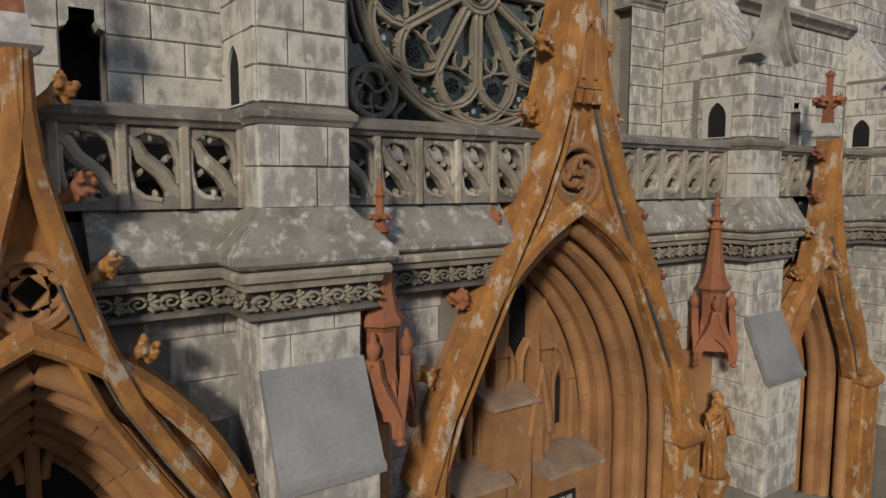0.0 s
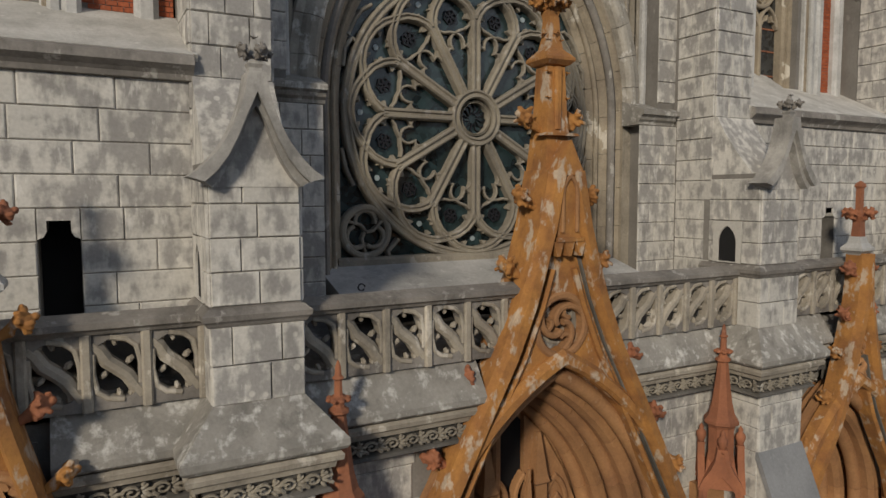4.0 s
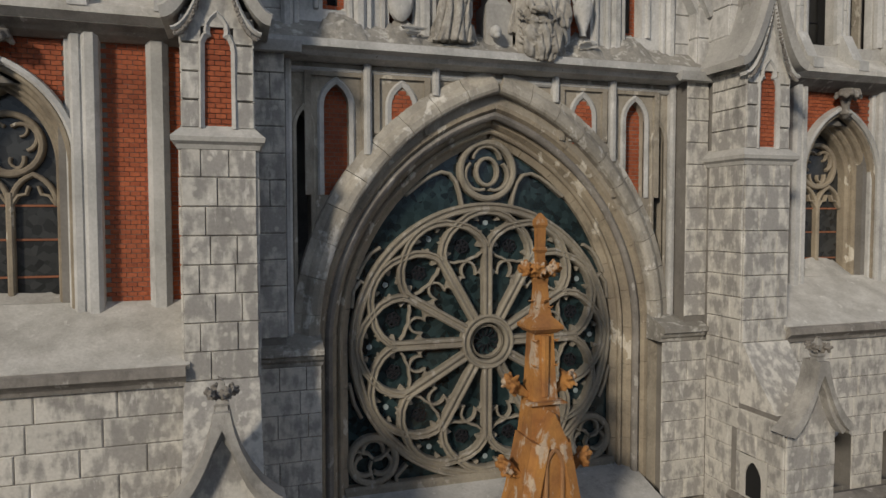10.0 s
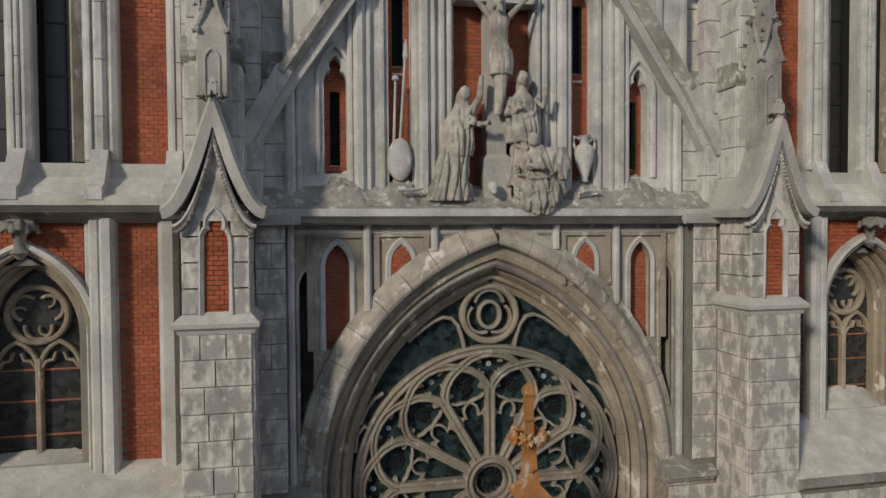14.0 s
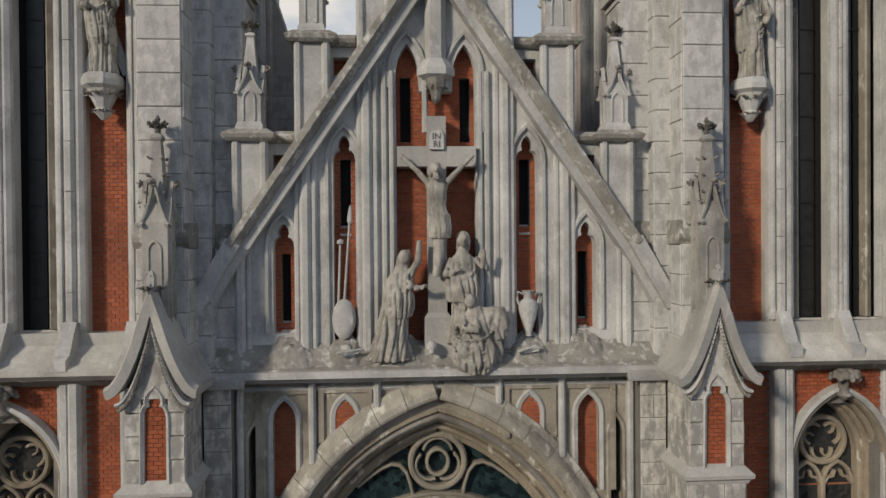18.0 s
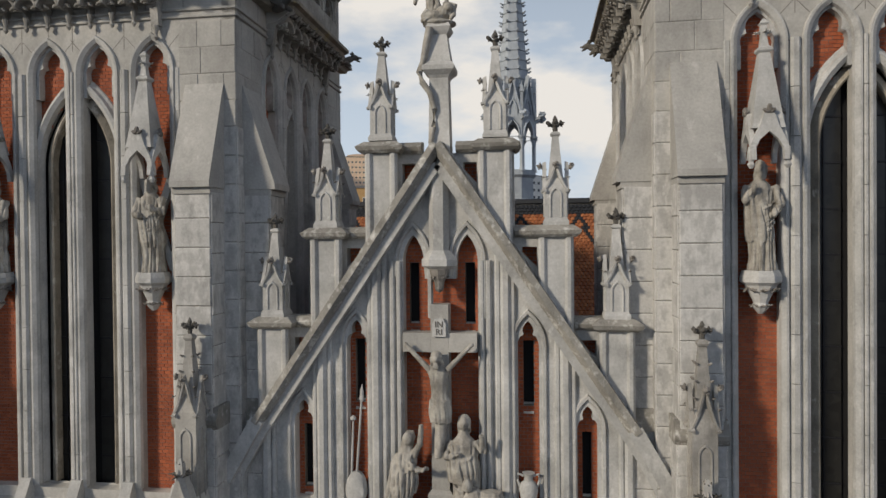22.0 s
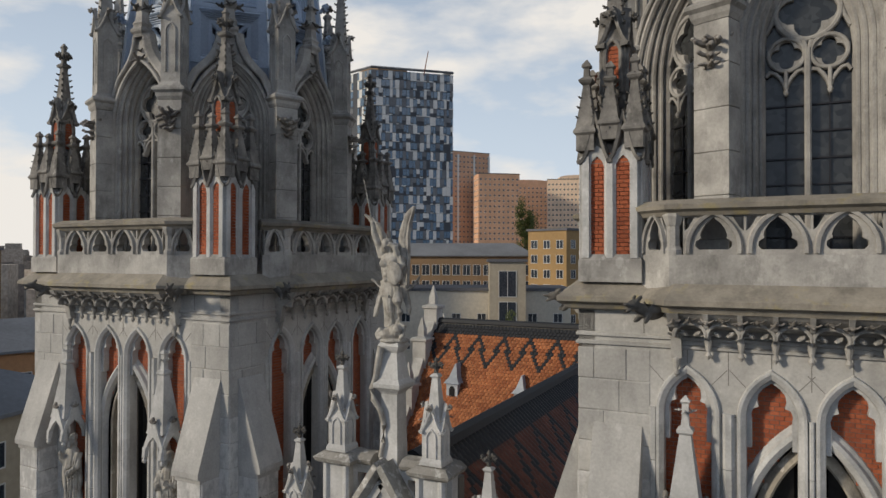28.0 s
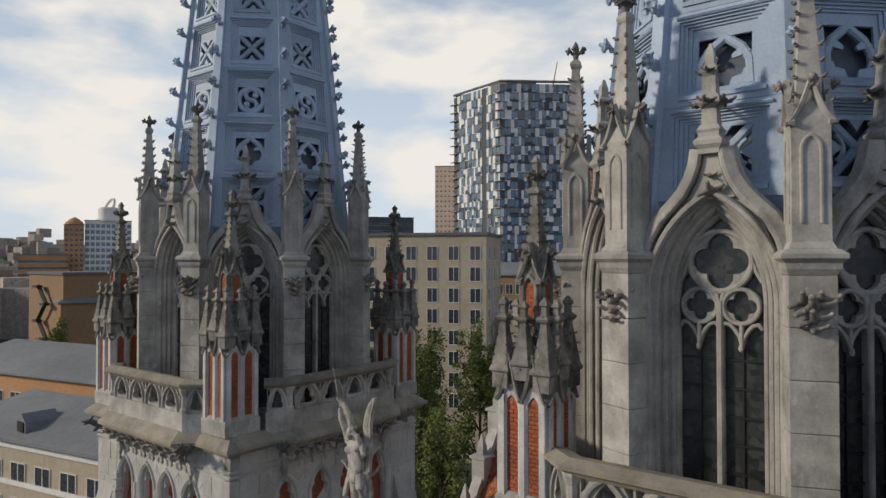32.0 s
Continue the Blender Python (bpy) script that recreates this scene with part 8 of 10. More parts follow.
        if i == 0:
            sweep(bm, path, prof)
            part("arch_order", bm, mt, P, "moulded terracotta arch order with peeling whitewash")
        else:
            order = new("arch_order")
            order.parent = P
            for a in range(0, len(path) - 1, 3):
                run = [Vector(p) for p in path[a:a + 4]]
                run[0] = run[0] + (run[1] - run[0]).normalized() * 0.006
                run[-1] = run[-1] + (run[-2] - run[-1]).normalized() * 0.006
                bm = BM()
                sweep(bm, [tuple(p) for p in run], prof)
                part("arch_block", bm, mt, order, smooth=45 if i % 2 else None)
        bm = BM()
        sweep(bm, path, rect(-0.26, 0.2, d + 0.36, d + 0.5))
        part("arch_backing", bm, TERRA_IN, P)
    # tympanum with tracery and dark glass
    bm = BM()
    slab(bm, lancet(aw - 0.9, 2.0, az, ars - 0.9, 0, 12), -0.820, -0.800)
    part("portal_glass", bm, DARK, P, "dark glazing inside the portal")
    bm = BM()
    for x in ((-1.3, -1.05, -0.8, -0.55, -0.3, 1.3) if big else (-0.7, 0.0, 0.7)):
        top = az + (ars - 0.95) * max(0.0, 1 - (abs(x) / (aw - 0.9)) ** 1.6)
        bm = BM()
        sweep(bm, [(x, 4.6), (x, top)], rib(0.07, -1.050, -0.820, 0.5))
        part("mullion", bm, TERRA_IN, P)
    for x in ((-0.95, 0.95) if big else (-0.35, 0.35)):
        bm = BM()
        sweep(bm, [(x + a, b) for a, b in pointed(0.24, 0.5, 6.5, 0, 6)], rib(0.05, -1.000, -0.820, 0.5))
        part("tracery_arch", bm, TERRA_IN, P)
    bm = BM()
    box(bm, -aw + 0.9, aw - 0.9, -0.9, -0.83, 4.3, 4.5)
    part("lintel", bm, TERRA_IN, P, "dusty terracotta lintel")
    if big:
        for q in (-1, 1):
            bm = BM()
            square(bm, [(0.11, 4.95), (0.11, 7.0), (0.15, 7.05), (0.12, 7.15), (0.03, 7.9)], q * 0.52, -1.050)
            part("inner_pinnacle", bm, TERRA_IN, P)
            bm = BM()
            sweep(bm, [(q * 0.26 + a, 6.0 + b) for a, b in lancet(0.17, 0.0, 0.75, 0.4, 0, 5)], rib(0.045, -1.020, -0.840, 0.5), closed=True)
            part("inner_lancet", bm, TERRA_IN, P)
        # blind arcade beside the trumeau
        bm = BM()
        slab(bm, [(0.3, 4.5), (1.6, 4.5), (1.6, 5.6), (1.45, 6.4), (1.15, 7.1), (0.75, 7.75), (0.3, 8.2)], -0.93, -0.83)
        part("blind_panel", bm, TERRA_IN, P)
        for x, z in ((0.55, 7.0), (0.98, 6.3), (0.55, 5.9)):
            # slab lies on the panel; niche shade is painted near-black
            bm = BM()
            slab(bm, lancet(0.1, z - 0.75, z, 0.26, x, 5), -0.94, -0.9)
            part("blind_niche", bm, DARK, P, "narrow near-black slab painted as niche shade")
            bm = BM()
            sweep(bm, [(x + 0.14, z - 0.78)] + pointed(0.14, 0.34, z, x, 6) + [(x - 0.14, z - 0.78)], rib(0.05, -1.02, -0.93, 0.5))
            part("niche_arch", bm, TERRA_IN, P)
        # trumeau and door hoods, their tops thick with dust
        bm = BM()
        box(bm, -0.85, -0.05, -1.42, -0.95, 3.0, 6.3)
        part("trumeau", bm, TERRA_IN, P)
        bm = BM()
        slab(bm, [(-1.55, 6.3), (-1.5, 6.35), (-0.95, 6.55), (-0.95, 6.3)], -0.95, 0.05, "yz")
        part("trumeau_hood", bm, DUSTY, P, "dusty sloping hood")
        for x0, x1, z in ((-1.78, -0.62, 5.1), (0.12, 1.5, 4.95)):
            bm = BM()
            box(bm, x0 + 0.08, x1 - 0.08, -1.55, -0.95, z - 0.75, z)
            part("door_canopy", bm, TERRA_IN, P)
            bm = BM()
            slab(bm, [(-1.68, z), (-1.66, z + 0.07), (-1.35, z + 0.2), (-1.0, z + 0.3), (-0.95, z + 0.3), (-0.95, z)], x0, x1, "yz")
            part("canopy_hood", bm, DUSTY, P, "dusty sloping hood")
        bm = BM()
        square(bm, [(0.1, 5.2), (0.1, 6.4), (0.14, 6.45), (0.14, 6.5), (0.06, 6.6), (0.02, 7.4)], 0.14, -1.3)
        part("inner_spirelet", bm, TERRA_IN, P)
        bm = BM()
        sweep(bm, [(0.36, 5.7), (0.3, 6.1), (0.14, 6.75), (-0.02, 6.1), (-0.08, 5.7)], rib(0.06, -1.48, -1.3, 0.5))
        part("inner_gablet", bm, TERRA_IN, P)
        # doors and a small sign without readable words
        for s in (-1, 1):
            bm = BM()
            box(bm, s * 0.95 - 0.75, s * 0.95 + 0.75, -0.900, -0.830, 0.2, 4.2)
            part("door_leaf", bm, TERRA_IN, P)
        bm = BM()
        box(bm, 0.22, 0.85, -1.590, -1.555, 4.26, 4.6)
        sg = part("sign_board", bm, DARK, P, "small black sign with pale bars")
        for i in range(3):
            bm = BM()
            box(bm, 0.28 + 0.17 * i, 0.41 + 0.17 * i, -1.600, -1.592, 4.4, 4.54)
            part("sign_bar", bm, SMOOTH, sg)
    # foot: capitals and gabled side piers
    for s in (-1, 1):
        bm = BM()
        square(bm, [(0.26, 2.0), (0.26, 5.2), (0.34, 5.3), (0.34, 5.42), (0.05, 5.9)], s * (aw + 0.3), -2.25)
        part("side_pier", bm, TERRA, P)
    return P


portal(0, True)
for s in (-1, 1):
    portal(s * PX, False)


# small red pinnacles with statue canopies beside the central gable
def canopy_pinnacle(x, y, z):
    Q = thing("red_pinnacle", Matrix.Translation((x, y, z + 0.68)) @ Matrix.Diagonal((0.88, 0.88, 0.81, 1)), "slender red terracotta pinnacle over a statue canopy", "pinnacle", "red pinnacles")
    bm = BM()
    lathe(bm, [(0.28, 1.42), (0.34, 1.46), (0.34, 1.52), (0.26, 1.64), (0.2, 1.9), (0.14, 2.4), (0.1, 2.78)], 8, turn=math.pi / 8)
    part("cone", bm, TERRA_RED, Q)
    bm = BM()
    lathe(bm, [(0.1, 2.76), (0.15, 2.8), (0.15, 2.84), (0.09, 2.88), (0.07, 2.96), (0.1, 3.02), (0.06, 3.06), (0.055, 3.28), (0.085, 3.32), (0.05, 3.36), (0.04, 3.5), (0.012, 3.58)], 8)
    part("tip", bm, TERRA_RED, Q)
    bm = BM()
    for a in range(8):
        lobe(bm, (0.13 * math.cos(a * 0.785), 0.13 * math.sin(a * 0.785), 3.0), (math.cos(a * 0.785), math.sin(a * 0.785), 0), 0.06, 0.05, 0.045)
    lathe(bm, [(0.1, 2.97), (0.14, 2.99), (0.14, 3.02), (0.1, 3.04)], 8)
    part("leaf_collar", bm, TERRA_RED, Q)
    bm = BM()
    lathe(bm, [(0.3, 0.5), (0.27, 0.7), (0.25, 0.8), (0.25, 1.36), (0.29, 1.43)], 8, turn=math.pi / 8)
    part("drum", bm, TERRA_RED, Q)
    o = [(0.4, -0.12), (0.39, 0.08), (0.3, 0.3), (0.17, 0.52), (0.09, 0.72), (0.055, 0.96)]
    notch = [(-0.26, -0.12), (-0.25, 0.06), (-0.17, 0.22), (0.0, 0.4), (0.17, 0.22), (0.25, 0.06), (0.26, -0.12)]
    g = BM()
    slab(g, o + [(-x, z) for x, z in o[::-1]] + notch, -0.4, -0.3)
    g_me = mesh_of(g, "canopy_gablet", TERRA_RED)
    r = BM()
    sweep(r, o[1:] + [(-x, z) for x, z in o[:0:-1]], [(0.03, -0.3), (0.03, -0.43), (-0.04, -0.43), (-0.05, -0.3)])
    r_me = mesh_of(r, "gablet_rib", TERRA_RED)
    b = BM()
    lathe(b, [(0.05, 0.9), (0.085, 0.96), (0.05, 1.0), (0.075, 1.06), (0.1, 1.14), (0.09, 1.22), (0.04, 1.28), (0.055, 1.32), (0.01, 1.4)], 8, 0, -0.36)
    b_me = mesh_of(b, "gablet_finial", TERRA_RED, 60)
    w = BM()
    loft(w, [[V(-0.36, -0.34, 0.1), V(0.36, -0.34, 0.1), V(0.2, 0, 0.7), V(-0.2, 0, 0.7)], [V(-0.3, -0.3, 0.4), V(0.3, -0.3, 0.4), V(0.18, 0, 0.9), V(-0.18, 0, 0.9)]])
    w_me = mesh_of(w, "canopy_roof", TERRA_RED)
    f = BM()
    lathe(f, [(0.03, -0.24), (0.08, -0.2), (0.05, -0.14), (0.065, -0.08), (0.05, 0.2)], 6, 0.36, -0.36)
    f_me = mesh_of(f, "pendant", TERRA_RED)
    for k in range(4):
        for nm, me in (("canopy_gablet", g_me), ("gablet_rib", r_me), ("gablet_finial", b_me), ("canopy_roof", w_me), ("pendant", f_me)):
            ob = new(nm, me)
            ob.parent = Q
            ob.matrix_basis = Matrix.Rotation(k * math.pi / 2 + math.pi / 4, 4, "Z")
    return Q


canopy_pinnacle(-3.58, -2.38, 6.38)
canopy_pinnacle(3.43, -2.2, 6.14)
for s in (-1, 1):
    br = thing("terracotta_bracket", (s * 3.55, -2.24, 4.2), "ochre terracotta pedestal for a small statue", "bracket", "portal brackets")
    bm = BM()
    lathe(bm, [(0.3, -4.2), (0.26, -0.4), (0.2, -0.2), (0.3, 0.1), (0.34, 0.2), (0.34, 0.3)], 8, turn=math.pi / 8)
    part("pedestal", bm, TERRA, br)
    bm = BM()
    box(bm, -0.34, 0.34, 0.3, 0.5, -4.2, 2.6)
    part("back_panel", bm, TERRA_IN, br)


# ---------------------------------------------------------------- statues
def robe(bm, prof, seed, folds=9, lean=0.0, n=72, cx=0.0, cy=0.0):
    """A standing draped body: (height, half width, half depth, fold depth), bottom up; sharp hanging folds that drift round the body."""
    rnd = random.Random(seed)
    ph, tw = rnd.uniform(0, 6), rnd.uniform(-1.1, 1.1)
    amp = [rnd.uniform(0.5, 1.3) for k in range(folds + 1)]
    z0, z1 = prof[0][0], prof[-1][0]
    m = max(6, int((z1 - z0) / 0.055))
    rings = []
    for q in range(m + 1):
        z = z0 + (z1 - z0) * q / m
        for (za, *va), (zb, *vb) in zip(prof, prof[1:]):
            if za <= z <= zb + 1e-6:
                u = (z - za) / (zb - za)
                u = u * u * (3 - 2 * u)
                a, b, f = (p + (w - p) * u for p, w in zip(va, vb))
                break
        r = []
        for k in range(n):
            t = 2 * math.pi * k / n
            s = folds * t / 2 + ph + tw * z + 0.25 * math.sin(3 * z + t * 2)
            c = amp[int((s / math.pi) % folds)]
            g = 1 + f * c * (2.6 * abs(math.sin(s)) ** 0.7 - 1.5) + 0.3 * f * math.sin(folds * 2.3 * t - z * 6)
            r.append(V(cx + lean * z + 0.035 * math.sin(2.6 * z + ph) + a * g * math.cos(t), cy + b * g * math.sin(t), z))
        rings.append(r)
    loft(bm, rings)


def ball(bm, x, y, z, rx, ry, rz, sub=2):
    bmesh.ops.create_icosphere(bm, subdivisions=sub, radius=1.0, matrix=Matrix.Translation((x, y, z)) @ Matrix.Diagonal((rx, ry, rz, 1)))


def face(bm, x, y, z, k=1.0, beard=True):
    """Brow, nose, hair locks and beard on a head centred at x, y, z."""
    lobe(bm, (x, y - 0.11 * k, z + 0.03 * k), (1, 0, 0), 0.07 * k, 0.025 * k, 0.02 * k)
    lobe(bm, (x, y - 0.125 * k, z - 0.01 * k), (0, 0, 1), 0.04 * k, 0.02 * k, 0.025 * k)
    for q in (-1, 1):
        for i in range(3):
            lobe(bm, (x + q * 0.1 * k, y - 0.02 + 0.04 * i * k, z - 0.03 * k - 0.05 * i * k), (0, 0, 1), 0.1 * k, 0.035 * k, 0.04 * k)
    if beard:
        for i in (-1, 0, 1):
            lobe(bm, (x + 0.035 * i * k, y - 0.1 * k, z - 0.15 * k), (i * 0.2, -0.1, -1), 0.09 * k, 0.03 * k, 0.035 * k)


def swags(bm, a, b, z0, z1, drop, n, seed, cx=0.0, cy=0.0, lean=0.0, r=0.022):
    """Hanging folds of cloth slung across the front from one side to the other."""
    rnd = random.Random(seed)
    for i in range(n):
        u = i / max(1, n - 1)
        za, zb = z0 + (z1 - z0) * u, z0 + (z1 - z0) * u + rnd.uniform(0.05, 0.3)
        d = drop * rnd.uniform(0.6, 1.2)
        pts = []
        for k in range(9):
            t = math.pi * (1.02 + 0.96 * k / 8)
            z = za + (zb - za) * k / 8 - d * math.sin(math.pi * k / 8)
            pts.append((cx + lean * z + a * 1.04 * math.cos(t), cy + b * 1.04 * math.sin(t), z))
        tube(bm, pts, r * rnd.uniform(0.8, 1.3), r * 0.6, 5)


def carve(bm, depth, top, lean=0.0, voxel=0.017):
    """Melts a figure into one stone and cuts narrow hanging folds into it below the given height."""
    me = fused(bm, voxel)
    cut = []
    for v in me.vertices:
        p = v.co
        w = noise.noise((p.x * 3, p.y * 3, p.z * 0.9)) * 0.6
        k = noise.noise(((p.x - lean * p.z) * 8.5 + w, p.y * 8.5, p.z * 0.8 + w))
        j = noise.noise((p.x * 21 + 5, p.y * 21, p.z * 7))
        f = min(1.0, max(0.12, (top - p.z) / 0.15))
        cut.append(p + v.normal * (depth * f * (0.35 - min(1.0, 2.6 * max(0.0, 0.32 - abs(k)))) + 0.006 * j))
    for v, p in zip(me.vertices, cut):
        v.co = p
    return me


def saint(seed, arms):
    bm = BM()
    robe(bm, [(0, 0.27, 0.22, 0.11), (0.25, 0.23, 0.19, 0.13), (0.7, 0.22, 0.18, 0.13), (1.05, 0.22, 0.18, 0.11), (1.3, 0.24, 0.17, 0.07), (1.48, 0.22, 0.14, 0.03), (1.56, 0.13, 0.11, 0.0), (1.62, 0.08, 0.08, 0.0), (1.66, 0.07, 0.075, 0)], seed)
    robe(bm, [(0.5, 0.25, 0.2, 0.04), (0.62, 0.26, 0.215, 0.13), (0.9, 0.255, 0.21, 0.12), (1.2, 0.26, 0.19, 0.09), (1.42, 0.24, 0.165, 0.03)], seed + 5, 9, -0.06, cx=0.04)
    ball(bm, 0.0, -0.03, 1.79, 0.092, 0.108, 0.135)
    ball(bm, 0.0, -0.1, 1.68, 0.075, 0.07, 0.11)
    ball(bm, 0.0, 0.02, 1.83, 0.102, 0.105, 0.105)
    face(bm, 0, -0.03, 1.79)
    swags(bm, 0.26, 0.21, 0.85, 1.25, 0.34, 5, seed, r=0.016)
    for a in arms:
        tube(bm, a, 0.1, 0.06, 10)
        ball(bm, *a[-1], 0.05, 0.05, 0.06, 1)
    return bm


SAINTS = [((-0.27, -0.02, 1.45), (-0.36, -0.12, 1.15), (-0.12, -0.3, 1.1)), ((0.27, -0.02, 1.45), (0.34, -0.14, 1.18), (0.1, -0.3, 1.28))], [((-0.27, 0, 1.45), (-0.35, -0.1, 1.2), (-0.2, -0.28, 1.45)), ((0.27, 0, 1.45), (0.36, -0.12, 1.15), (0.18, -0.3, 0.98))]
for j, (bx, k) in enumerate(((-TX + 1.73, 0), (-TX - 1.73, 1), (TX - 1.73, 1), (TX + 1.73, 0))):
    y = TY - TH - 0.02
    st = solid("statue", carve(saint(3 + k, SAINTS[k]), 0.05, 1.5), FIGURE, "pale stone statue of a robed bearded figure on a corbel" if k else "pale stone statue of a draped figure holding a book", "statue", "tower statues", at=Matrix.Translation((bx, y - 0.06, 23.36)) @ Matrix.Diagonal((0.82, 0.9, 1.0, 1)), smooth=60)
    if j == 0:
        sal = thing("stone_saltire", (bx, y + 0.14, 24.35), "pale stone diagonal cross behind a tower statue", "cross")
        for q in (-1, 1):
            bm = BM()
            box(bm, -0.075, 0.075, -0.05 - 0.012 * q, 0.05, -1.0, 1.05)
            part("beam", bm, DRESSED, sal, at=Matrix.Rotation(radians(20 * q), 4, "Y"))
    cor = thing("statue_corbel", (bx, y, 22.6), "carved stone corbel under a tower statue", "corbel", "statue corbels")
    bm = BM()
    lathe(bm, [(0.04, 0.0), (0.14, 0.12), (0.12, 0.2), (0.26, 0.5), (0.34, 0.56), (0.34, 0.66), (0.3, 0.76)], 8, 0, -0.04, math.pi / 8)
    part("bracket", bm, DRESSED, cor)
    for a in range(5):
        knot("leaf", cor, WORN_SHADE, 0.24 * math.cos(math.pi + a * 0.785), -0.04 + 0.24 * math.sin(math.pi + a * 0.785), 0.42, 0.2, a % 3)
        knot("leaf", cor, WORN_SHADE, 0.13 * math.cos(math.pi + a * 0.785), -0.04 + 0.13 * math.sin(math.pi + a * 0.785), 0.14, 0.15, a % 3)
    can = thing("statue_canopy", (bx, y, 25.35), "steep gabled stone canopy above a tower statue", "canopy", "statue canopies")
    bm = BM()
    square(bm, [(0.27, 0.42), (0.25, 0.5), (0.085, 1.72), (0.12, 1.76), (0.12, 1.8), (0.07, 1.84)], 0, -0.24)
    part("pyramid_hood", bm, DRESSED, can, "steep stone pyramid hood")
    for turn, off in ((0, 0.0), (90, 0.0), (-90, 0.0)):
        bm = BM()
        o = [(0.35, -0.12), (0.33, 0.06), (0.25, 0.26), (0.15, 0.46), (0.07, 0.7)]
        notch = [(-0.25, -0.12), (-0.23, 0.06), (-0.15, 0.22), (0.0, 0.36), (0.15, 0.22), (0.23, 0.06), (0.25, -0.12)]
        slab(bm, o + [(-x, z) for x, z in o[::-1]] + notch, -0.3, -0.22)
        part("canopy_gablet", bm, DRESSED, can, at=Matrix.Translation((0, -0.24, 0)) @ Matrix.Rotation(radians(turn), 4, "Z"))
        bm = BM()
        lobe(bm, (0, -0.3, 0.74), (0, 0, 1), 0.09, 0.05, 0.05)
        lobe(bm, (0.05, -0.3, 0.7), (1, 0, 0.6), 0.07, 0.04, 0.04)
        lobe(bm, (-0.05, -0.3, 0.7), (-1, 0, 0.6), 0.07, 0.04, 0.04)
        part("gablet_bud", bm, WORN_SHADE, can, at=Matrix.Translation((0, -0.24, 0)) @ Matrix.Rotation(radians(turn), 4, "Z"))
    bm = BM()
    square(bm, [(0.07, 1.8), (0.05, 1.98), (0.05, 2.2), (0.075, 2.23), (0.01, 2.32)], 0, -0.24)
    part("finial", bm, DRESSED, can)
    for a in range(4):
        knot("finial_leaf", can, DRESSED, 0.1 * math.cos(a * 1.571), -0.22 + 0.1 * math.sin(a * 1.571), 2.08, 0.14, a % 3)
    for q in (-1, 1):
        bm = BM()
        lathe(bm, [(0.03, -0.26), (0.065, -0.2), (0.04, -0.15), (0.055, -0.1), (0.05, 0.1)], 6, q * 0.29, -0.52)
        part("pendant", bm, DRESSED, can)

for x, y, zf in ((-3.58, -2.4, 4.52), (3.53, -2.3, 4.52)):
    solid("portal_statue", saint(9, SAINTS[1]), TERRA, "small ochre terracotta statue of a robed figure beside the portal", "statue", "portal statues", at=Matrix.Translation((x, y, zf)) @ Matrix.Scale(0.82, 4), smooth=60)

# crucifixion group at the foot of the gable
cross = thing("cross", (0, 0.05, 18.5), "large plain stone cross fixed to the brick", "cross")
bm = BM()
box(bm, -0.17, 0.17, -0.14, 0.24, 0.6, 4.22)
part("upright", bm, SMOOTH, cross)
bm = BM()
box(bm, -0.71, -0.172, -0.14, 0.2, 3.32, 3.68)
part("cross_arm", bm, SMOOTH, cross)
bm = BM()
box(bm, 0.172, 0.71, -0.14, 0.2, 3.32, 3.68)
part("cross_arm", bm, SMOOTH, cross)
bm = BM()
loft(bm, [[V(-w, d, z), V(w, d, z), V(w, 0.3, z), V(-w, 0.3, z)] for z, w, d in ((-0.1, 0.24, -0.2), (0.62, 0.24, -0.2), (0.7, 0.18, -0.16))])
part("foot_block", bm, SMOOTH, cross)
bm = BM()
slab(bm, [(-0.13, 3.62), (0.13, 3.62), (0.13, 3.86), (0.08, 3.96), (-0.08, 3.96), (-0.13, 3.86)], -0.2, -0.14)
tablet = part("tablet", bm, DRESSED, cross, "small carved tablet")
for word, z in (("IN", 3.8), ("RI", 3.66)):
    cu = bpy.data.curves.new("letters", "FONT")
    cu.body, cu.size, cu.align_x, cu.extrude = word, 0.16, "CENTER", 0.008
    tmp = bpy.data.objects.new("letters", cu)
    me = bpy.data.meshes.new_from_object(tmp)
    bpy.data.objects.remove(tmp)
    me.transform(Matrix.Translation((0, -0.205, z)) @ Matrix.Rotation(math.pi / 2, 4, "X"))
    me.materials.clear()
    part("letters", me, CARVED, tablet, "dark incised letters")

bm = BM()
robe(bm, [(0.0, 0.06, 0.06, 0), (0.1, 0.08, 0.08, 0.02), (0.45, 0.1, 0.1, 0.02), (0.8, 0.14, 0.12, 0.03), (0.95, 0.17, 0.14, 0.08), (1.12, 0.16, 0.13, 0.08), (1.2, 0.135, 0.1, 0.02), (1.45, 0.17, 0.12, 0.02), (1.62, 0.2, 0.12, 0.01), (1.72, 0.12, 0.1, 0), (1.78, 0.06, 0.06, 0)], 2, 5)
robe(bm, [(0.68, 0.19, 0.15, 0.05), (0.85, 0.2, 0.16, 0.12), (1.1, 0.185, 0.15, 0.08)], 8, 7, 0.06)
ball(bm, -0.03, -0.1, 1.88, 0.095, 0.1, 0.12)
ball(bm, -0.03, -0.04, 1.93, 0.11, 0.1, 0.09)
face(bm, -0.03, -0.09, 1.88, 0.9)
for q in (-1, 1):
    tube(bm, [(q * 0.17, -0.02, 1.66), (q * 0.36, -0.04, 1.86), (q * 0.6, 0.0, 2.1)], 0.06, 0.04)
    ball(bm, q * 0.62, 0.0, 2.12, 0.05, 0.05, 0.06, 1)
solid("crucified_statue", carve(bm, 0.022, 1.7), FIGURE, "pale stone figure hanging on the cross", "statue", at=(0, -0.24, 19.86), smooth=60)
bm = BM()
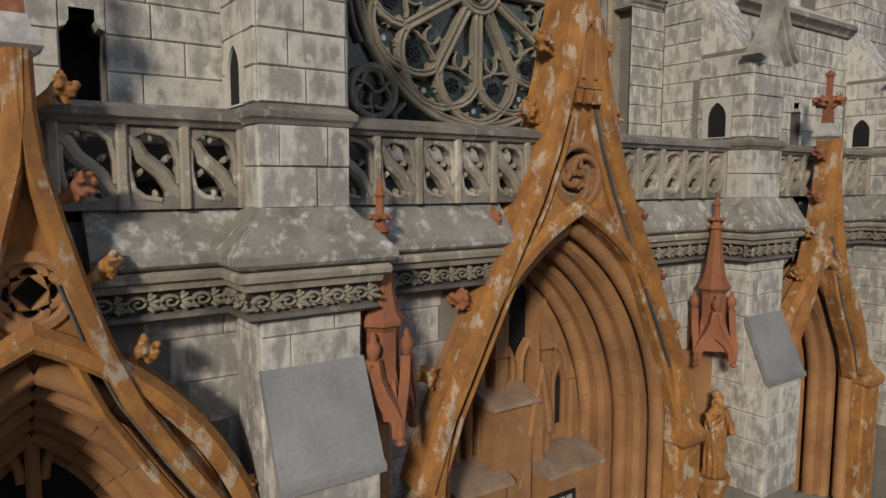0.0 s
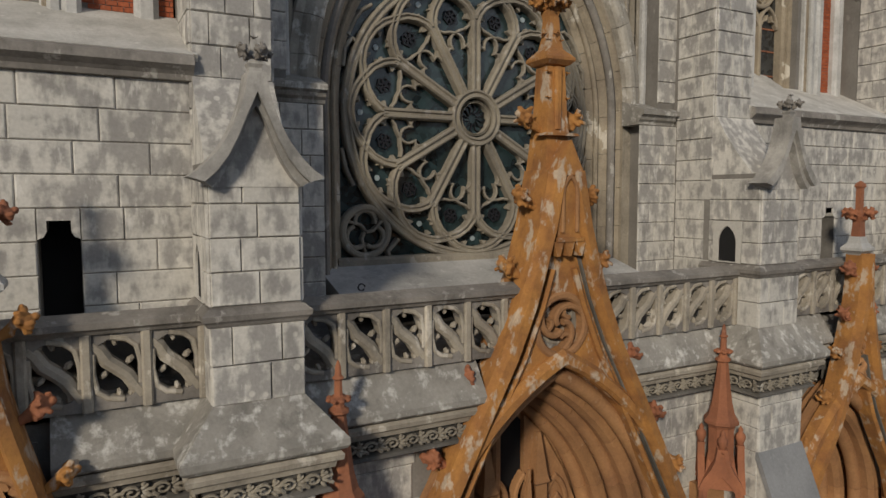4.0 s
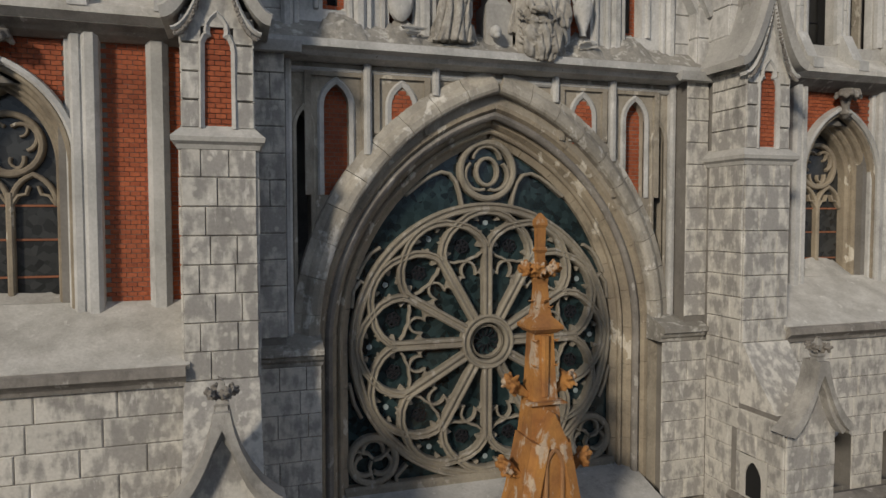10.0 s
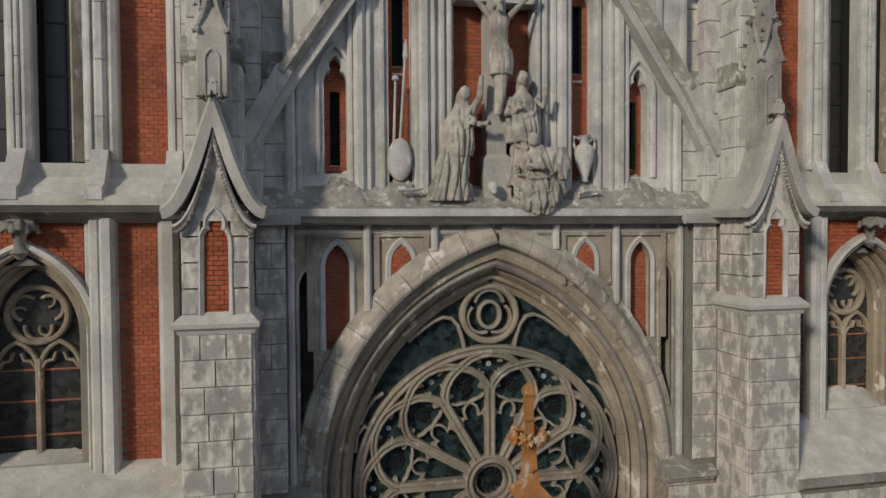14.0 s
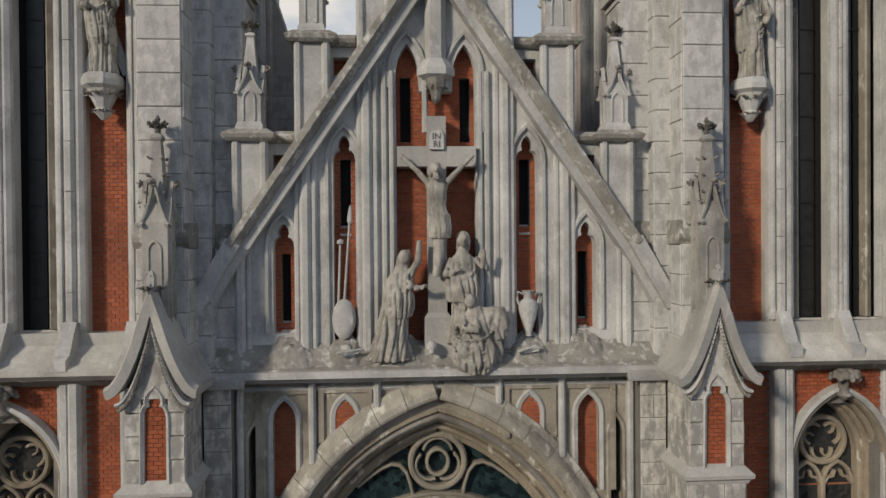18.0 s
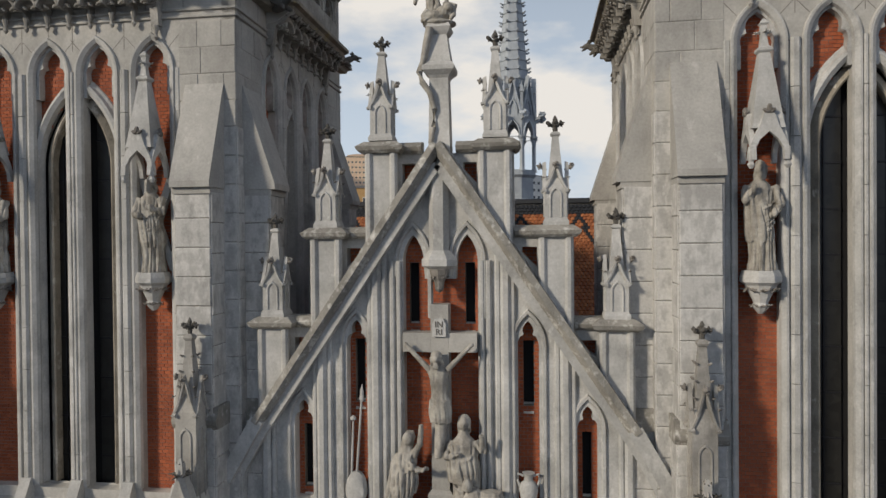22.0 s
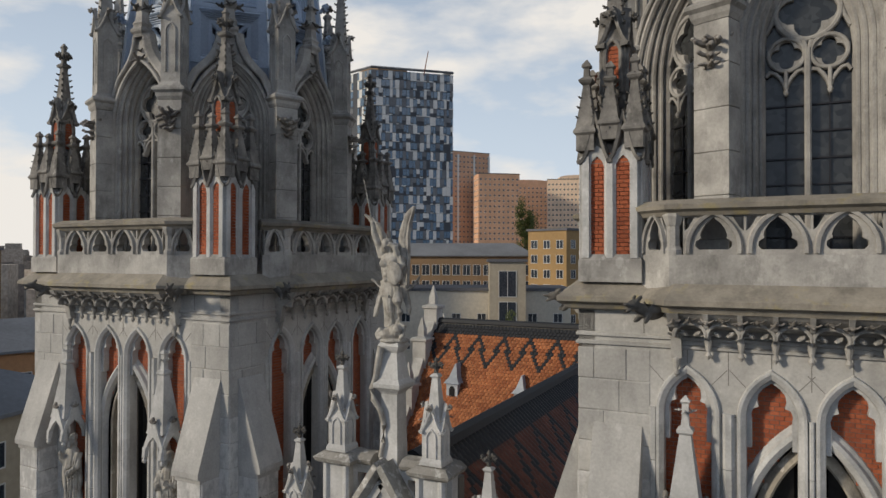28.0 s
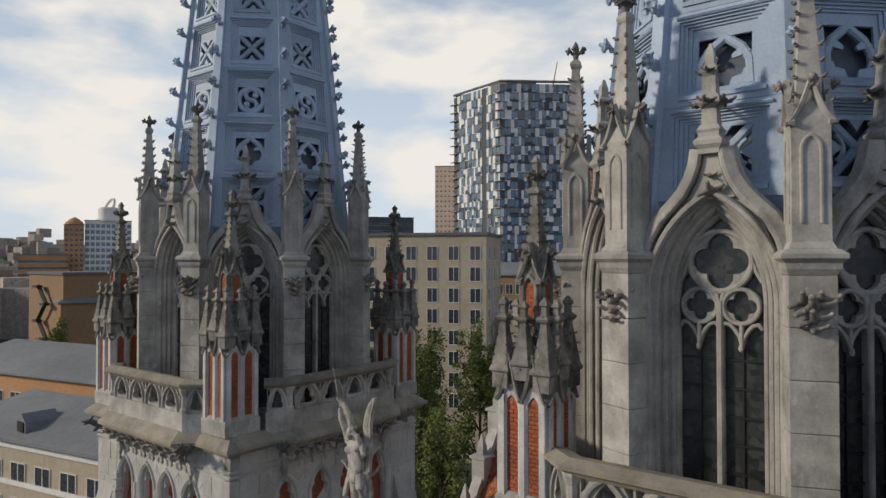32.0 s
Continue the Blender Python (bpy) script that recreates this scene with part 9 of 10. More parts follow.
robe(bm, [(0, 0.4, 0.26, 0.1), (0.1, 0.32, 0.24, 0.13), (0.5, 0.24, 0.2, 0.14), (0.95, 0.21, 0.18, 0.12), (1.3, 0.21, 0.17, 0.08), (1.5, 0.17, 0.14, 0.04), (1.62, 0.08, 0.08, 0), (1.7, 0.07, 0.07, 0)], 12, 10, 0.14)
robe(bm, [(0.75, 0.23, 0.2, 0.06), (0.95, 0.25, 0.21, 0.12), (1.3, 0.23, 0.18, 0.09), (1.5, 0.18, 0.14, 0.03)], 14, 7, 0.15)
ball(bm, 0.26, -0.03, 1.8, 0.11, 0.12, 0.14)
robe(bm, [(1.45, 0.16, 0.14, 0.05), (1.65, 0.12, 0.12, 0.04), (1.8, 0.125, 0.12, 0.03), (1.93, 0.07, 0.07, 0)], 4, 6, 0.15, cy=0.04)
tube(bm, [(0.36, -0.05, 1.5), (0.5, -0.1, 1.72), (0.53, -0.12, 2.1)], 0.075, 0.045)
tube(bm, [(0.3, -0.15, 1.35), (0.5, -0.22, 1.25), (0.66, -0.2, 1.32)], 0.075, 0.05)
swags(bm, 0.23, 0.19, 0.9, 1.35, 0.36, 5, 3, lean=0.15, r=0.016)
solid("mourning_statue", carve(bm, 0.06, 1.6, 0.14), FIGURE, "pale stone draped woman with one raised arm", "statue", at=(-0.86, -0.2, 18.4), smooth=60)
bm = BM()
robe(bm, [(0, 0.25, 0.2, 0.11), (0.5, 0.22, 0.18, 0.14), (1.0, 0.21, 0.17, 0.13), (1.35, 0.23, 0.17, 0.07), (1.52, 0.2, 0.14, 0.02), (1.62, 0.1, 0.1, 0), (1.7, 0.07, 0.07, 0)], 22, 7)
robe(bm, [(0.75, 0.27, 0.21, 0.03), (1.0, 0.28, 0.22, 0.09), (1.45, 0.25, 0.18, 0.04)], 23, 5, -0.05)
ball(bm, 0, -0.03, 1.84, 0.1, 0.115, 0.14)
ball(bm, 0, 0.03, 1.86, 0.13, 0.1, 0.15)
face(bm, 0, -0.03, 1.84, 0.95, False)
tube(bm, [(0.22, 0, 1.5), (0.36, -0.1, 1.35), (0.34, -0.2, 1.68)], 0.075, 0.05)
tube(bm, [(-0.22, 0, 1.5), (-0.32, -0.12, 1.22), (-0.05, -0.26, 1.32)], 0.075, 0.05)
swags(bm, 0.25, 0.2, 0.9, 1.35, 0.36, 5, 5, r=0.016)
solid("standing_statue", carve(bm, 0.055, 1.5), FIGURE, "pale stone robed figure with one hand lifted", "statue", at=(0.46, -0.14, 18.66), smooth=60)
bm = BM()
robe(bm, [(0, 0.26, 0.2, 0.1), (0.18, 0.38, 0.28, 0.13), (0.45, 0.4, 0.28, 0.13), (0.7, 0.3, 0.23, 0.11), (0.95, 0.22, 0.18, 0.06), (1.12, 0.15, 0.14, 0.03), (1.2, 0.08, 0.08, 0)], 31, 9)
robe(bm, [(0.6, 0.3, 0.16, 0.05), (0.85, 0.34, 0.16, 0.1), (1.15, 0.2, 0.14, 0.06)], 33, 5, 0.1, cx=0.22)
ball(bm, -0.1, -0.1, 1.27, 0.1, 0.11, 0.13)
tube(bm, [(-0.2, -0.05, 1.0), (-0.24, -0.25, 0.8), (0.02, -0.3, 0.78)], 0.07, 0.05)
swags(bm, 0.38, 0.27, 0.35, 0.85, 0.3, 5, 7, r=0.018)
solid("kneeling_statue", carve(bm, 0.06, 1.05, -0.3), FIGURE, "pale stone kneeling woman in a billowing cloak", "statue", at=(0.64, -0.34, 18.16), smooth=60)
bm = BM()
ball(bm, 0, 0, 0, 0.1, 0.12, 0.11)
ball(bm, 0, -0.08, -0.08, 0.065, 0.06, 0.06, 1)
solid("carved_skull", bm, DRESSED, "small carved stone skull at the cross foot", "carving", at=(-0.13, -0.3, 18.62), smooth=60)
lance = thing("carved_lance", (-1.68, 0.0, 18.7), "stone shield with a leaning lance and sponge pole", "carving")
bm = BM()
loft(bm, [[V(0.21 * k * math.cos(a * math.pi / 10), y, 0.4 + 0.36 * k * math.sin(a * math.pi / 10)) for a in range(20)] for y, k in ((0.08, 1.0), (-0.02, 1.0), (-0.08, 0.8), (-0.1, 0.4))])
part("shield", bm, DRESSED, lance, smooth=40)
bm = BM()
tube(bm, [(0.0, 0.03, 0.6), (0.11, 0.06, 2.15)], 0.025, 0.02)
loft(bm, [ring(0.11 + 0.005 * i, 0.06, 2.1 + z, r, 6) for i, (z, r) in enumerate(((0, 0.02), (0.05, 0.05), (0.25, 0.03), (0.35, 0.004)))])
part("lance_shaft", bm, DRESSED, lance)
bm = BM()
tube(bm, [(-0.1, 0.03, 0.6), (-0.06, 0.06, 1.72)], 0.025, 0.02)
ball(bm, -0.06, 0.05, 1.78, 0.07, 0.06, 0.06, 1)
part("sponge_pole", bm, DRESSED, lance)
jug = thing("stone_amphora", (1.65, -0.02, 18.75), "pale stone amphora with two handles", "amphora")
bm = BM()
lathe(bm, [(0.07, 0.0), (0.06, 0.06), (0.15, 0.35), (0.18, 0.52), (0.15, 0.62), (0.08, 0.68), (0.085, 0.78), (0.12, 0.82)], 16)
part("body", bm, DRESSED, jug, smooth=50)
for q in (-1, 1):
    bm = BM()
    tube(bm, [(q * 0.09, 0, 0.76), (q * 0.19, 0, 0.8), (q * 0.2, 0, 0.66), (q * 0.16, 0, 0.56)], 0.028, 0.026, 6)
    part("handle", bm, DRESSED, jug)
for x in (-1.55, 1.6):
    bm = BM()
    rnd = random.Random(int(x * 10))
    for i in range(5):
        a, l = rnd.uniform(-0.5, 0.5), rnd.uniform(0.12, 0.25)
        tube(bm, [(-l * math.cos(a), -0.34 - 0.03 * i, 0.05 + 0.02 * i), (l * math.cos(a), -0.3 + l * math.sin(a) * 0.4, 0.1 + 0.02 * i)], 0.02, 0.02, 5)
    solid("carved_tools", bm, PLASTER, "small heap of carved stone tools on the bed", "carving", at=(x, 0.04, 18.42))

# crumbled mortar heaped at the feet of the niches
for i, (x, w, h) in enumerate(((-2.62, 0.62, 0.34), (-1.66, 0.5, 0.26), (-0.62, 0.7, 0.22), (1.64, 0.55, 0.28), (2.6, 0.62, 0.36))):
    bm = BM()
    rings = []
    for a in range(25):
        u = -1 + a / 12
        e = -0.16 * u * u
        r = [V(x + u * w, 0.16, -0.2)]
        for b in range(13):
            q = b / 12
            rough_z = 0.08 * noise.noise((u * 6 + i * 7, q * 7, 1.5)) + 0.07 * noise.noise((u * 17 + i, q * 15, 4.5))
            r.append(V(x + u * w + 0.03 * noise.noise((u * 9, q * 9, i)), 0.16 - 0.5 * q, e - 0.2 * q * q + (h * (1 - q) ** 1.1 + 0.12) * max(0.0, 1 - u * u) ** 0.7 + rough_z * (1 - 0.6 * q)))
        r.append(V(x + u * w, -0.34, -0.3))
        rings.append(r)
    loft(bm, rings)
    solid("mortar_mound", bm, LEDGE, "crumbled mound of pale mortar at a niche foot", "rubble", "mortar heaps", at=(0, 0, 18.42), smooth=50)

# hanging canopy over the cross
hang = thing("gable_canopy", (0, 0.0, 22.95), "hanging stone canopy with carved boss above the cross", "canopy")
bm = BM()
loft(bm, [ring(0, -0.02, z, r, 6, 0, 1, 0.7) for z, r in ((0.42, 0.16), (0.5, 0.34), (0.62, 0.34), (0.8, 0.2))])
part("hood", bm, DRESSED, hang)
bm = BM()
loft(bm, [ring(0, -0.02, z, r, 6, 0, 1, 0.75) for z, r in ((0.75, 0.19), (2.3, 0.19), (2.6, 0.02))])
part("stem", bm, DRESSED, hang)
bm = BM()
lathe(bm, [(0.03, 0.0), (0.08, 0.06), (0.1, 0.2), (0.17, 0.34), (0.19, 0.44)], 8, 0, -0.05)
part("boss", bm, WORN_SHADE, hang)
for a in range(5):
    knot("boss_leaf", hang, WORN_SHADE, 0.13 * math.cos(a * 1.257 + 0.3), -0.05 + 0.13 * math.sin(a * 1.257 + 0.3), 0.28, 0.14, a % 3)

# angel on the gable top
ped = thing("angel_pedestal", (0, 0.3, 25.6), "tapering stone pedestal on the gable peak", "pedestal")
bm = BM()
square(bm, [(0.21, 0.0), (0.18, 1.45), (0.21, 1.5), (0.3, 1.59), (0.31, 1.67), (0.235, 1.76), (0.155, 2.28), (0.2, 2.34), (0.24, 2.42), (0.2, 2.5)])
part("block", bm, DRESSED, ped)
bm = BM()
tube(bm, [(-0.16, -0.24, 2.4), (-0.22, -0.24, 2.1), (-0.28, -0.24, 1.75), (-0.36, -0.26, 1.55), (-0.3, -0.3, 1.35), (-0.16, -0.27, 1.15), (-0.08, -0.24, 0.85), (-0.1, -0.24, 0.5), (-0.16, -0.25, 0.2)], 0.075, 0.045)
part("serpent_tail", bm, FIGURE, ped, smooth=60)
bm = BM()
# crouching beast underfoot
for x, y, z, rx, ry, rz in ((0, 0, 0.04, 0.34, 0.28, 0.07), (-0.1, -0.06, 0.16, 0.26, 0.2, 0.13), (0.12, -0.1, 0.24, 0.16, 0.15, 0.14), (0.2, -0.2, 0.3, 0.09, 0.1, 0.09), (-0.24, -0.1, 0.1, 0.12, 0.12, 0.08)):
    ball(bm, x, y, z, rx, ry, rz)
tube(bm, [(0.18, -0.1, 0.38), (0.33, -0.14, 0.34), (0.31, -0.16, 0.16), (0.24, -0.18, 0.08)], 0.06, 0.04)
tube(bm, [(-0.2, -0.16, 0.28), (-0.3, -0.18, 0.16), (-0.22, -0.22, 0.06)], 0.055, 0.04)
# legs, kilt of strips, breastplate
tube(bm, [(-0.12, 0, 1.1), (-0.06, -0.05, 0.8), (-0.04, -0.03, 0.56), (-0.02, -0.04, 0.4), (-0.06, -0.08, 0.3)], 0.115, 0.055)
tube(bm, [(0.06, 0, 1.1), (0.14, -0.08, 0.82), (0.18, -0.06, 0.62), (0.14, -0.04, 0.42), (0.12, -0.1, 0.36)], 0.11, 0.05)
tube(bm, [(-0.28, 0.1, 1.25), (-0.2, 0.12, 0.7), (-0.16, 0.1, 0.3)], 0.1, 0.12)
for i in range(11):
    q = math.pi * (1.0 + i / 10)
    lobe(bm, (-0.05 + 0.2 * math.cos(q), 0.02 + 0.15 * math.sin(q), 1.02), (0.25 * math.cos(q), 0.2 * math.sin(q), -1), 0.13, 0.035, 0.025)
loft(bm, [[V(-0.08 + 0.02 * math.sin(z * 4) + a * math.cos(k * 0.3927), 0.01 + b * math.sin(k * 0.3927), z) for k in range(16)] for z, a, b in ((1.02, 0.2, 0.15), (1.16, 0.18, 0.13), (1.28, 0.16, 0.125), (1.45, 0.2, 0.15), (1.62, 0.24, 0.17), (1.74, 0.22, 0.14), (1.82, 0.1, 0.09))])
for x in (-0.17, 0.01):
    ball(bm, x, -0.13, 1.6, 0.1, 0.06, 0.085)
for z in (1.26, 1.36, 1.46):
    for x in (-0.13, -0.03):
        ball(bm, x, -0.12, z, 0.05, 0.03, 0.045, 1)
# helmeted head
ball(bm, -0.14, -0.07, 1.95, 0.1, 0.12, 0.135)
ball(bm, -0.14, -0.03, 2.03, 0.115, 0.14, 0.08)
lobe(bm, (-0.14, 0.02, 2.17), (0, 0.2, 1), 0.12, 0.035, 0.11)
face(bm, -0.14, -0.07, 1.93, 0.9, beard=False)
# arms, spear and shield
tube(bm, [(-0.28, 0.0, 1.72), (-0.36, -0.04, 2.0), (-0.42, -0.1, 2.22), (-0.46, -0.1, 2.44)], 0.085, 0.05)
tube(bm, [(-0.4, -0.1, 2.2), (-0.5, -0.11, 2.62), (-0.66, -0.12, 3.34)], 0.024, 0.012, 6)
tube(bm, [(0.12, 0, 1.72), (0.24, -0.08, 1.56), (0.14, -0.2, 1.42)], 0.085, 0.06)
tube(bm, [(0.1, -0.02, 1.74), (0.06, -0.1, 1.94), (-0.04, -0.14, 2.0)], 0.07, 0.05)
loft(bm, [[V(0.14 + 0.17 * k * math.cos(a * 0.3927), y, 1.4 + 0.235 * k * math.sin(a * 0.3927)) for a in range(16)] for y, k in ((-0.19, 1), (-0.24, 0.97), (-0.27, 0.6), (-0.29, 0.2))])
# raised wings and lower wing blades, as (inner x, outer x, height)
for blade, y in ((((-0.2, -0.3, 1.1), (-0.2, -0.36, 1.6), (-0.2, -0.4, 1.95), (-0.26, -0.48, 2.2), (-0.4, -0.62, 2.42), (-0.6, -0.74, 2.56), (-0.76, -0.79, 2.63)), 0.14),
                 (((0.08, 0.28, 1.1), (0.06, 0.3, 1.5), (0.03, 0.31, 1.9), (0.04, 0.31, 2.15), (0.1, 0.34, 2.4), (0.2, 0.4, 2.62), (0.36, 0.43, 2.76)), 0.14),
                 (((-0.2, -0.34, 1.14), (-0.3, -0.44, 0.9), (-0.38, -0.5, 0.68), (-0.46, -0.52, 0.48)), 0.1),
                 (((0.08, 0.26, 1.16), (0.16, 0.32, 0.9), (0.24, 0.36, 0.7), (0.27, 0.33, 0.56)), 0.1),
                 (((-0.3, -0.3, 1.05), (-0.36, -0.42, 1.12), (-0.46, -0.52, 1.22), (-0.6, -0.6, 1.26)), 0.12),
                 (((0.24, 0.26, 1.06), (0.3, 0.36, 1.1), (0.42, 0.46, 1.2), (0.54, 0.55, 1.34)), 0.12)):
    loft(bm, [[V(a + (b - a) * u, y + d, z + (0.07 if abs(blade[-1][2] - blade[0][2]) < 0.4 else 0) * (u - 0.5)) for u, d in ((0, -0.03), (0.3, -0.075), (0.7, -0.05), (1, 0.0), (0.7, 0.04), (0.3, 0.05))] for a, b, z in blade])
    for (a0, b0, z0), (a1, b1, z1) in zip(blade, blade[1:]):
        for u in (0.55, 0.85):
            tube(bm, [(a0 + (b0 - a0) * u, y - 0.055, z0), (a1 + (b1 - a1) * u, y - 0.055, z1)], 0.02, 0.014, 5)
solid("angel_statue", carve(bm, 0.008, 2.8, 0.0, 0.014), FIGURE, "weathered stone winged warrior with raised wings and spear", "statue", at=(0, 0.3, 28.08), smooth=60)

# ---------------------------------------------------------------- roofs and ridge turret
TILE_ORANGE = by_island("orange clay tiles", (0.26, 0.082, 0.03), (0.41, 0.155, 0.06), 0.8, 12)
TILE_BROWN = by_island("brown clay tiles", (0.13, 0.045, 0.03), (0.2, 0.075, 0.045), 0.75, 12)
TILE_DARK = plain("dark glazed tiles", (0.018, 0.02, 0.024), 0.7)


def tiles(w, h, pick, tw=0.22, th=0.2):
    """Overlapping tiles on a slope, in local x (across) and z (up the slope); pick tells which belong to this mesh."""
    vs, fs = [], []
    rows, cols = int(h / th), int(w / tw)
    for r in range(rows):
        for c in range(cols):
            if not pick(c, r, cols, rows):
                continue
            x = -w / 2 + c * tw + (tw / 2 if r % 2 else 0)
            k = len(vs)
            z0, z1 = r * th - 0.05, (r + 1) * th
            vs += [(x + 0.01, -0.05, z0), (x + tw - 0.01, -0.05, z0), (x + tw - 0.01, -0.005, z1), (x + 0.01, -0.005, z1), (x + tw / 2, -0.075, z0), (x + tw / 2, -0.03, z1), (x + 0.01, 0.0, z0), (x + tw - 0.01, 0.0, z0)]
            fs += [(k, k + 4, k + 5, k + 3), (k + 4, k + 1, k + 2, k + 5), (k + 6, k + 7, k + 1, k + 4, k)]
    me = bpy.data.meshes.new("tiles")
    me.from_pydata(vs, [], fs)
    return me


def roof_pair(name, length, half, rise, at, label, brown):
    """A gabled roof: ridge along local x, slopes to both sides; origin under the ridge at eaves height."""
    R = thing(name, at, label, "roof")
    bm = BM()
    slab(bm, [(-half, 0), (half, 0), (0, rise)], -length / 2, length / 2, "yz")
    part("roof_deck", bm, MORTAR, R)
    sl = math.hypot(half, rise)

    def zig(c, r, C, N):
        """The dark tiles: the rows under the ridge and a zigzag hanging from them."""
        down = (N - 1 - r) * 0.2
        along = ((c + (0.5 if r % 2 else 0.0)) * 0.22) % 1.54
        return down < 0.5 or abs(down - 0.55 - 2.0 * (1 - abs(along - 0.77) / 0.77)) < 0.3 and down < 2.6

    for s in (0, 1):
        M = Matrix.Rotation(math.pi * s, 4, "Z") @ Matrix.Translation((0, -half - 0.05, 0)) @ Matrix.Rotation(-math.atan2(half, rise), 4, "X")
        mat = TILE_BROWN if brown else TILE_ORANGE
        part("tile_field", tiles(length, sl, lambda c, r, C, N: not zig(c, r, C, N)), mat, R, "clay roof tiles", at=M, kind="stuff")
        part("tile_pattern", tiles(length, sl, zig), TILE_DARK, R, "dark zigzag band of tiles", at=M, kind="stuff")
    bm = BM()
    sweep(bm, [(-length / 2, rise), (length / 2, rise)], [(0.12, -0.16), (0.2, 0.0), (0.12, 0.16), (-0.06, 0.22), (-0.06, -0.22)])
    part("ridge", bm, TILE_DARK, R, "dark ridge")
    return R


roof_pair("nave_roof", 39, 7.2, 10.2, Matrix.Translation((0, 20.6, 15.3)) @ Matrix.Rotation(math.pi / 2, 4, "Z"), "steep nave roof of brown tiles with a dark zigzag band", True)
tr = roof_pair("transept_roof", 23, 6.0, 9.2, Matrix.Translation((0, 24.5, 16.8)), "steep transept roof of orange tiles with a dark zigzag band", False)
bm = BM()
box(bm, -7.0, 7.0, 0.8, 40, 0, 15.3)
solid("wall_nave", bm, SMOOTH, "long plain side walls of the nave", "wall", kind="structure")
bm = BM()
box(bm, -11.4, 11.4, 18.6, 30.4, 0, 16.8)
solid("wall_transept", bm, SMOOTH, "plain transept walls", "wall", kind="structure")
for s in (-1, 1):
    tg = thing("transept_gable", (s * 11.6, 24.5, 16), "stepped transept gable with little pinnacles", "gable", "transept gables")
    bm = BM()
    slab(bm, [(-6.3, -1), (6.3, -1), (6.3, 1.2), (4.6, 3.8), (3.0, 6.2), (1.4, 8.6), (0, 10.6), (-1.4, 8.6), (-3.0, 6.2), (-4.6, 3.8), (-6.3, 1.2)], -0.3, 0.3, "yz")
    part("gable_wall", bm, SMOOTH, tg)
    for y, z in ((-4.6, 3.8), (-3.0, 6.2), (-1.4, 8.6), (0, 10.4), (1.4, 8.6), (3.0, 6.2)):
        bm = BM()
        square(bm, [(0.42, z - 1.2), (0.42, z + 0.3), (0.52, z + 0.36), (0.52, z + 0.5), (0.2, z + 0.6), (0.2, z + 1.0), (0.03, z + 1.7)], 0, y)
        part("step_pinnacle", bm, SMOOTH, tg)
ZINC = weathered("pale blue zinc", (0.42, 0.46, 0.5), (0.31, 0.345, 0.39), (0.5, 0.54, 0.58), rough=0.6, bump=0.05)
dormer = thing("roof_dormer", Matrix.Translation((-9.1, 22.4, 22.0)) @ Matrix.Scale(0.85, 4), "small pale zinc dormer with a pointed cap on the orange roof", "dormer", "roof dormers")
bm = BM()
box(bm, -0.4, 0.4, -0.6, 1.0, 0, 1.0)
part("body", bm, ZINC, dormer)
bm = BM()
loft(bm, [[V(-w, -0.75 + q, z), V(w, -0.75 + q, z), V(w, 0.9, z), V(-w, 0.9, z)] for z, w, q in ((1.0, 0.55, 0), (1.35, 0.3, 0.3), (2.2, 0.03, 0.75))])
part("cap", bm, ZINC, dormer)
# near-black slab on the dormer face stands for the opening's shade
bm = BM()
slab(bm, lancet(0.2, 0.15, 0.55, 0.3, 0, 5), -0.62, -0.6)
part("opening", bm, DARK, dormer)
copy_thing(dormer, Matrix.Translation((-5.2, 22.35, 21.92)) @ Matrix.Scale(0.85, 4))

fl = thing("ridge_turret", Matrix.Translation((0, 41, 25.7)) @ Matrix.Diagonal((1.25, 1.25, 1.0, 1)), "slender grey-blue open ridge turret with a crocketed needle spire", "turret")
bm = BM()
lathe(bm, [(2.6, -2.6), (1.75, 0.6), (1.3, 1.5), (1.3, 3.1), (1.48, 3.3), (1.42, 3.7)], 8, turn=math.pi / 8)
part("base", bm, ZINC, fl)
for k in range(8):
    a = k * math.pi / 4 + math.pi / 8
    bm = BM()
    lathe(bm, [(0.19, 3.6), (0.14, 3.78), (0.12, 3.9), (0.12, 5.85), (0.15, 5.9), (0.13, 6.0), (0.24, 6.2), (0.25, 6.3)], 8, 1.36 * math.cos(a), 1.36 * math.sin(a))
    part("column", bm, ZINC, fl)
    R = Matrix.Rotation(k * math.pi / 4, 4, "Z")
    band = plate([(-0.56, 6.25), (0.56, 6.25), (0.56, 7.95), (-0.56, 7.95)], [lancet(0.36, 6.26, 6.5, 0.95, 0, 7)], -1.34, -1.14)
    band.materials.append(ZINC)
    ob = new("arch_panel", band)
    ob.parent = fl
    ob.matrix_basis = R
    bm = BM()
    sweep(bm, [(0.4, 6.26)] + pointed(0.4, 1.02, 6.5, 0, 7) + [(-0.4, 6.26)], rib(0.06, -1.42, -1.3, 0.5))
    part("column_arch", bm, ZINC, fl, at=R)
    bm = BM()
    sweep(bm, [(0.56, 7.7), (0.0, 10.7), (-0.56, 7.7)], rib(0.1, -1.44, -1.12, 0.4))
    sweep(bm, [(0.25, 7.9)] + pointed(0.25, 0.9, 8.2, 0, 5) + [(-0.25, 7.9)], rib(0.05, -1.36, -1.2, 0.4))
    slab(bm, [(0.5, 7.7), (0.0, 10.4), (-0.5, 7.7)], -1.26, -1.12)
    part("gablet", bm, ZINC, fl, at=R)
    bm = BM()
    square(bm, [(0.09, 7.6), (0.09, 9.6), (0.13, 9.66), (0.01, 10.5)], 1.42 * math.cos(a), 1.42 * math.sin(a))
    part("small_pinnacle", bm, ZINC, fl)
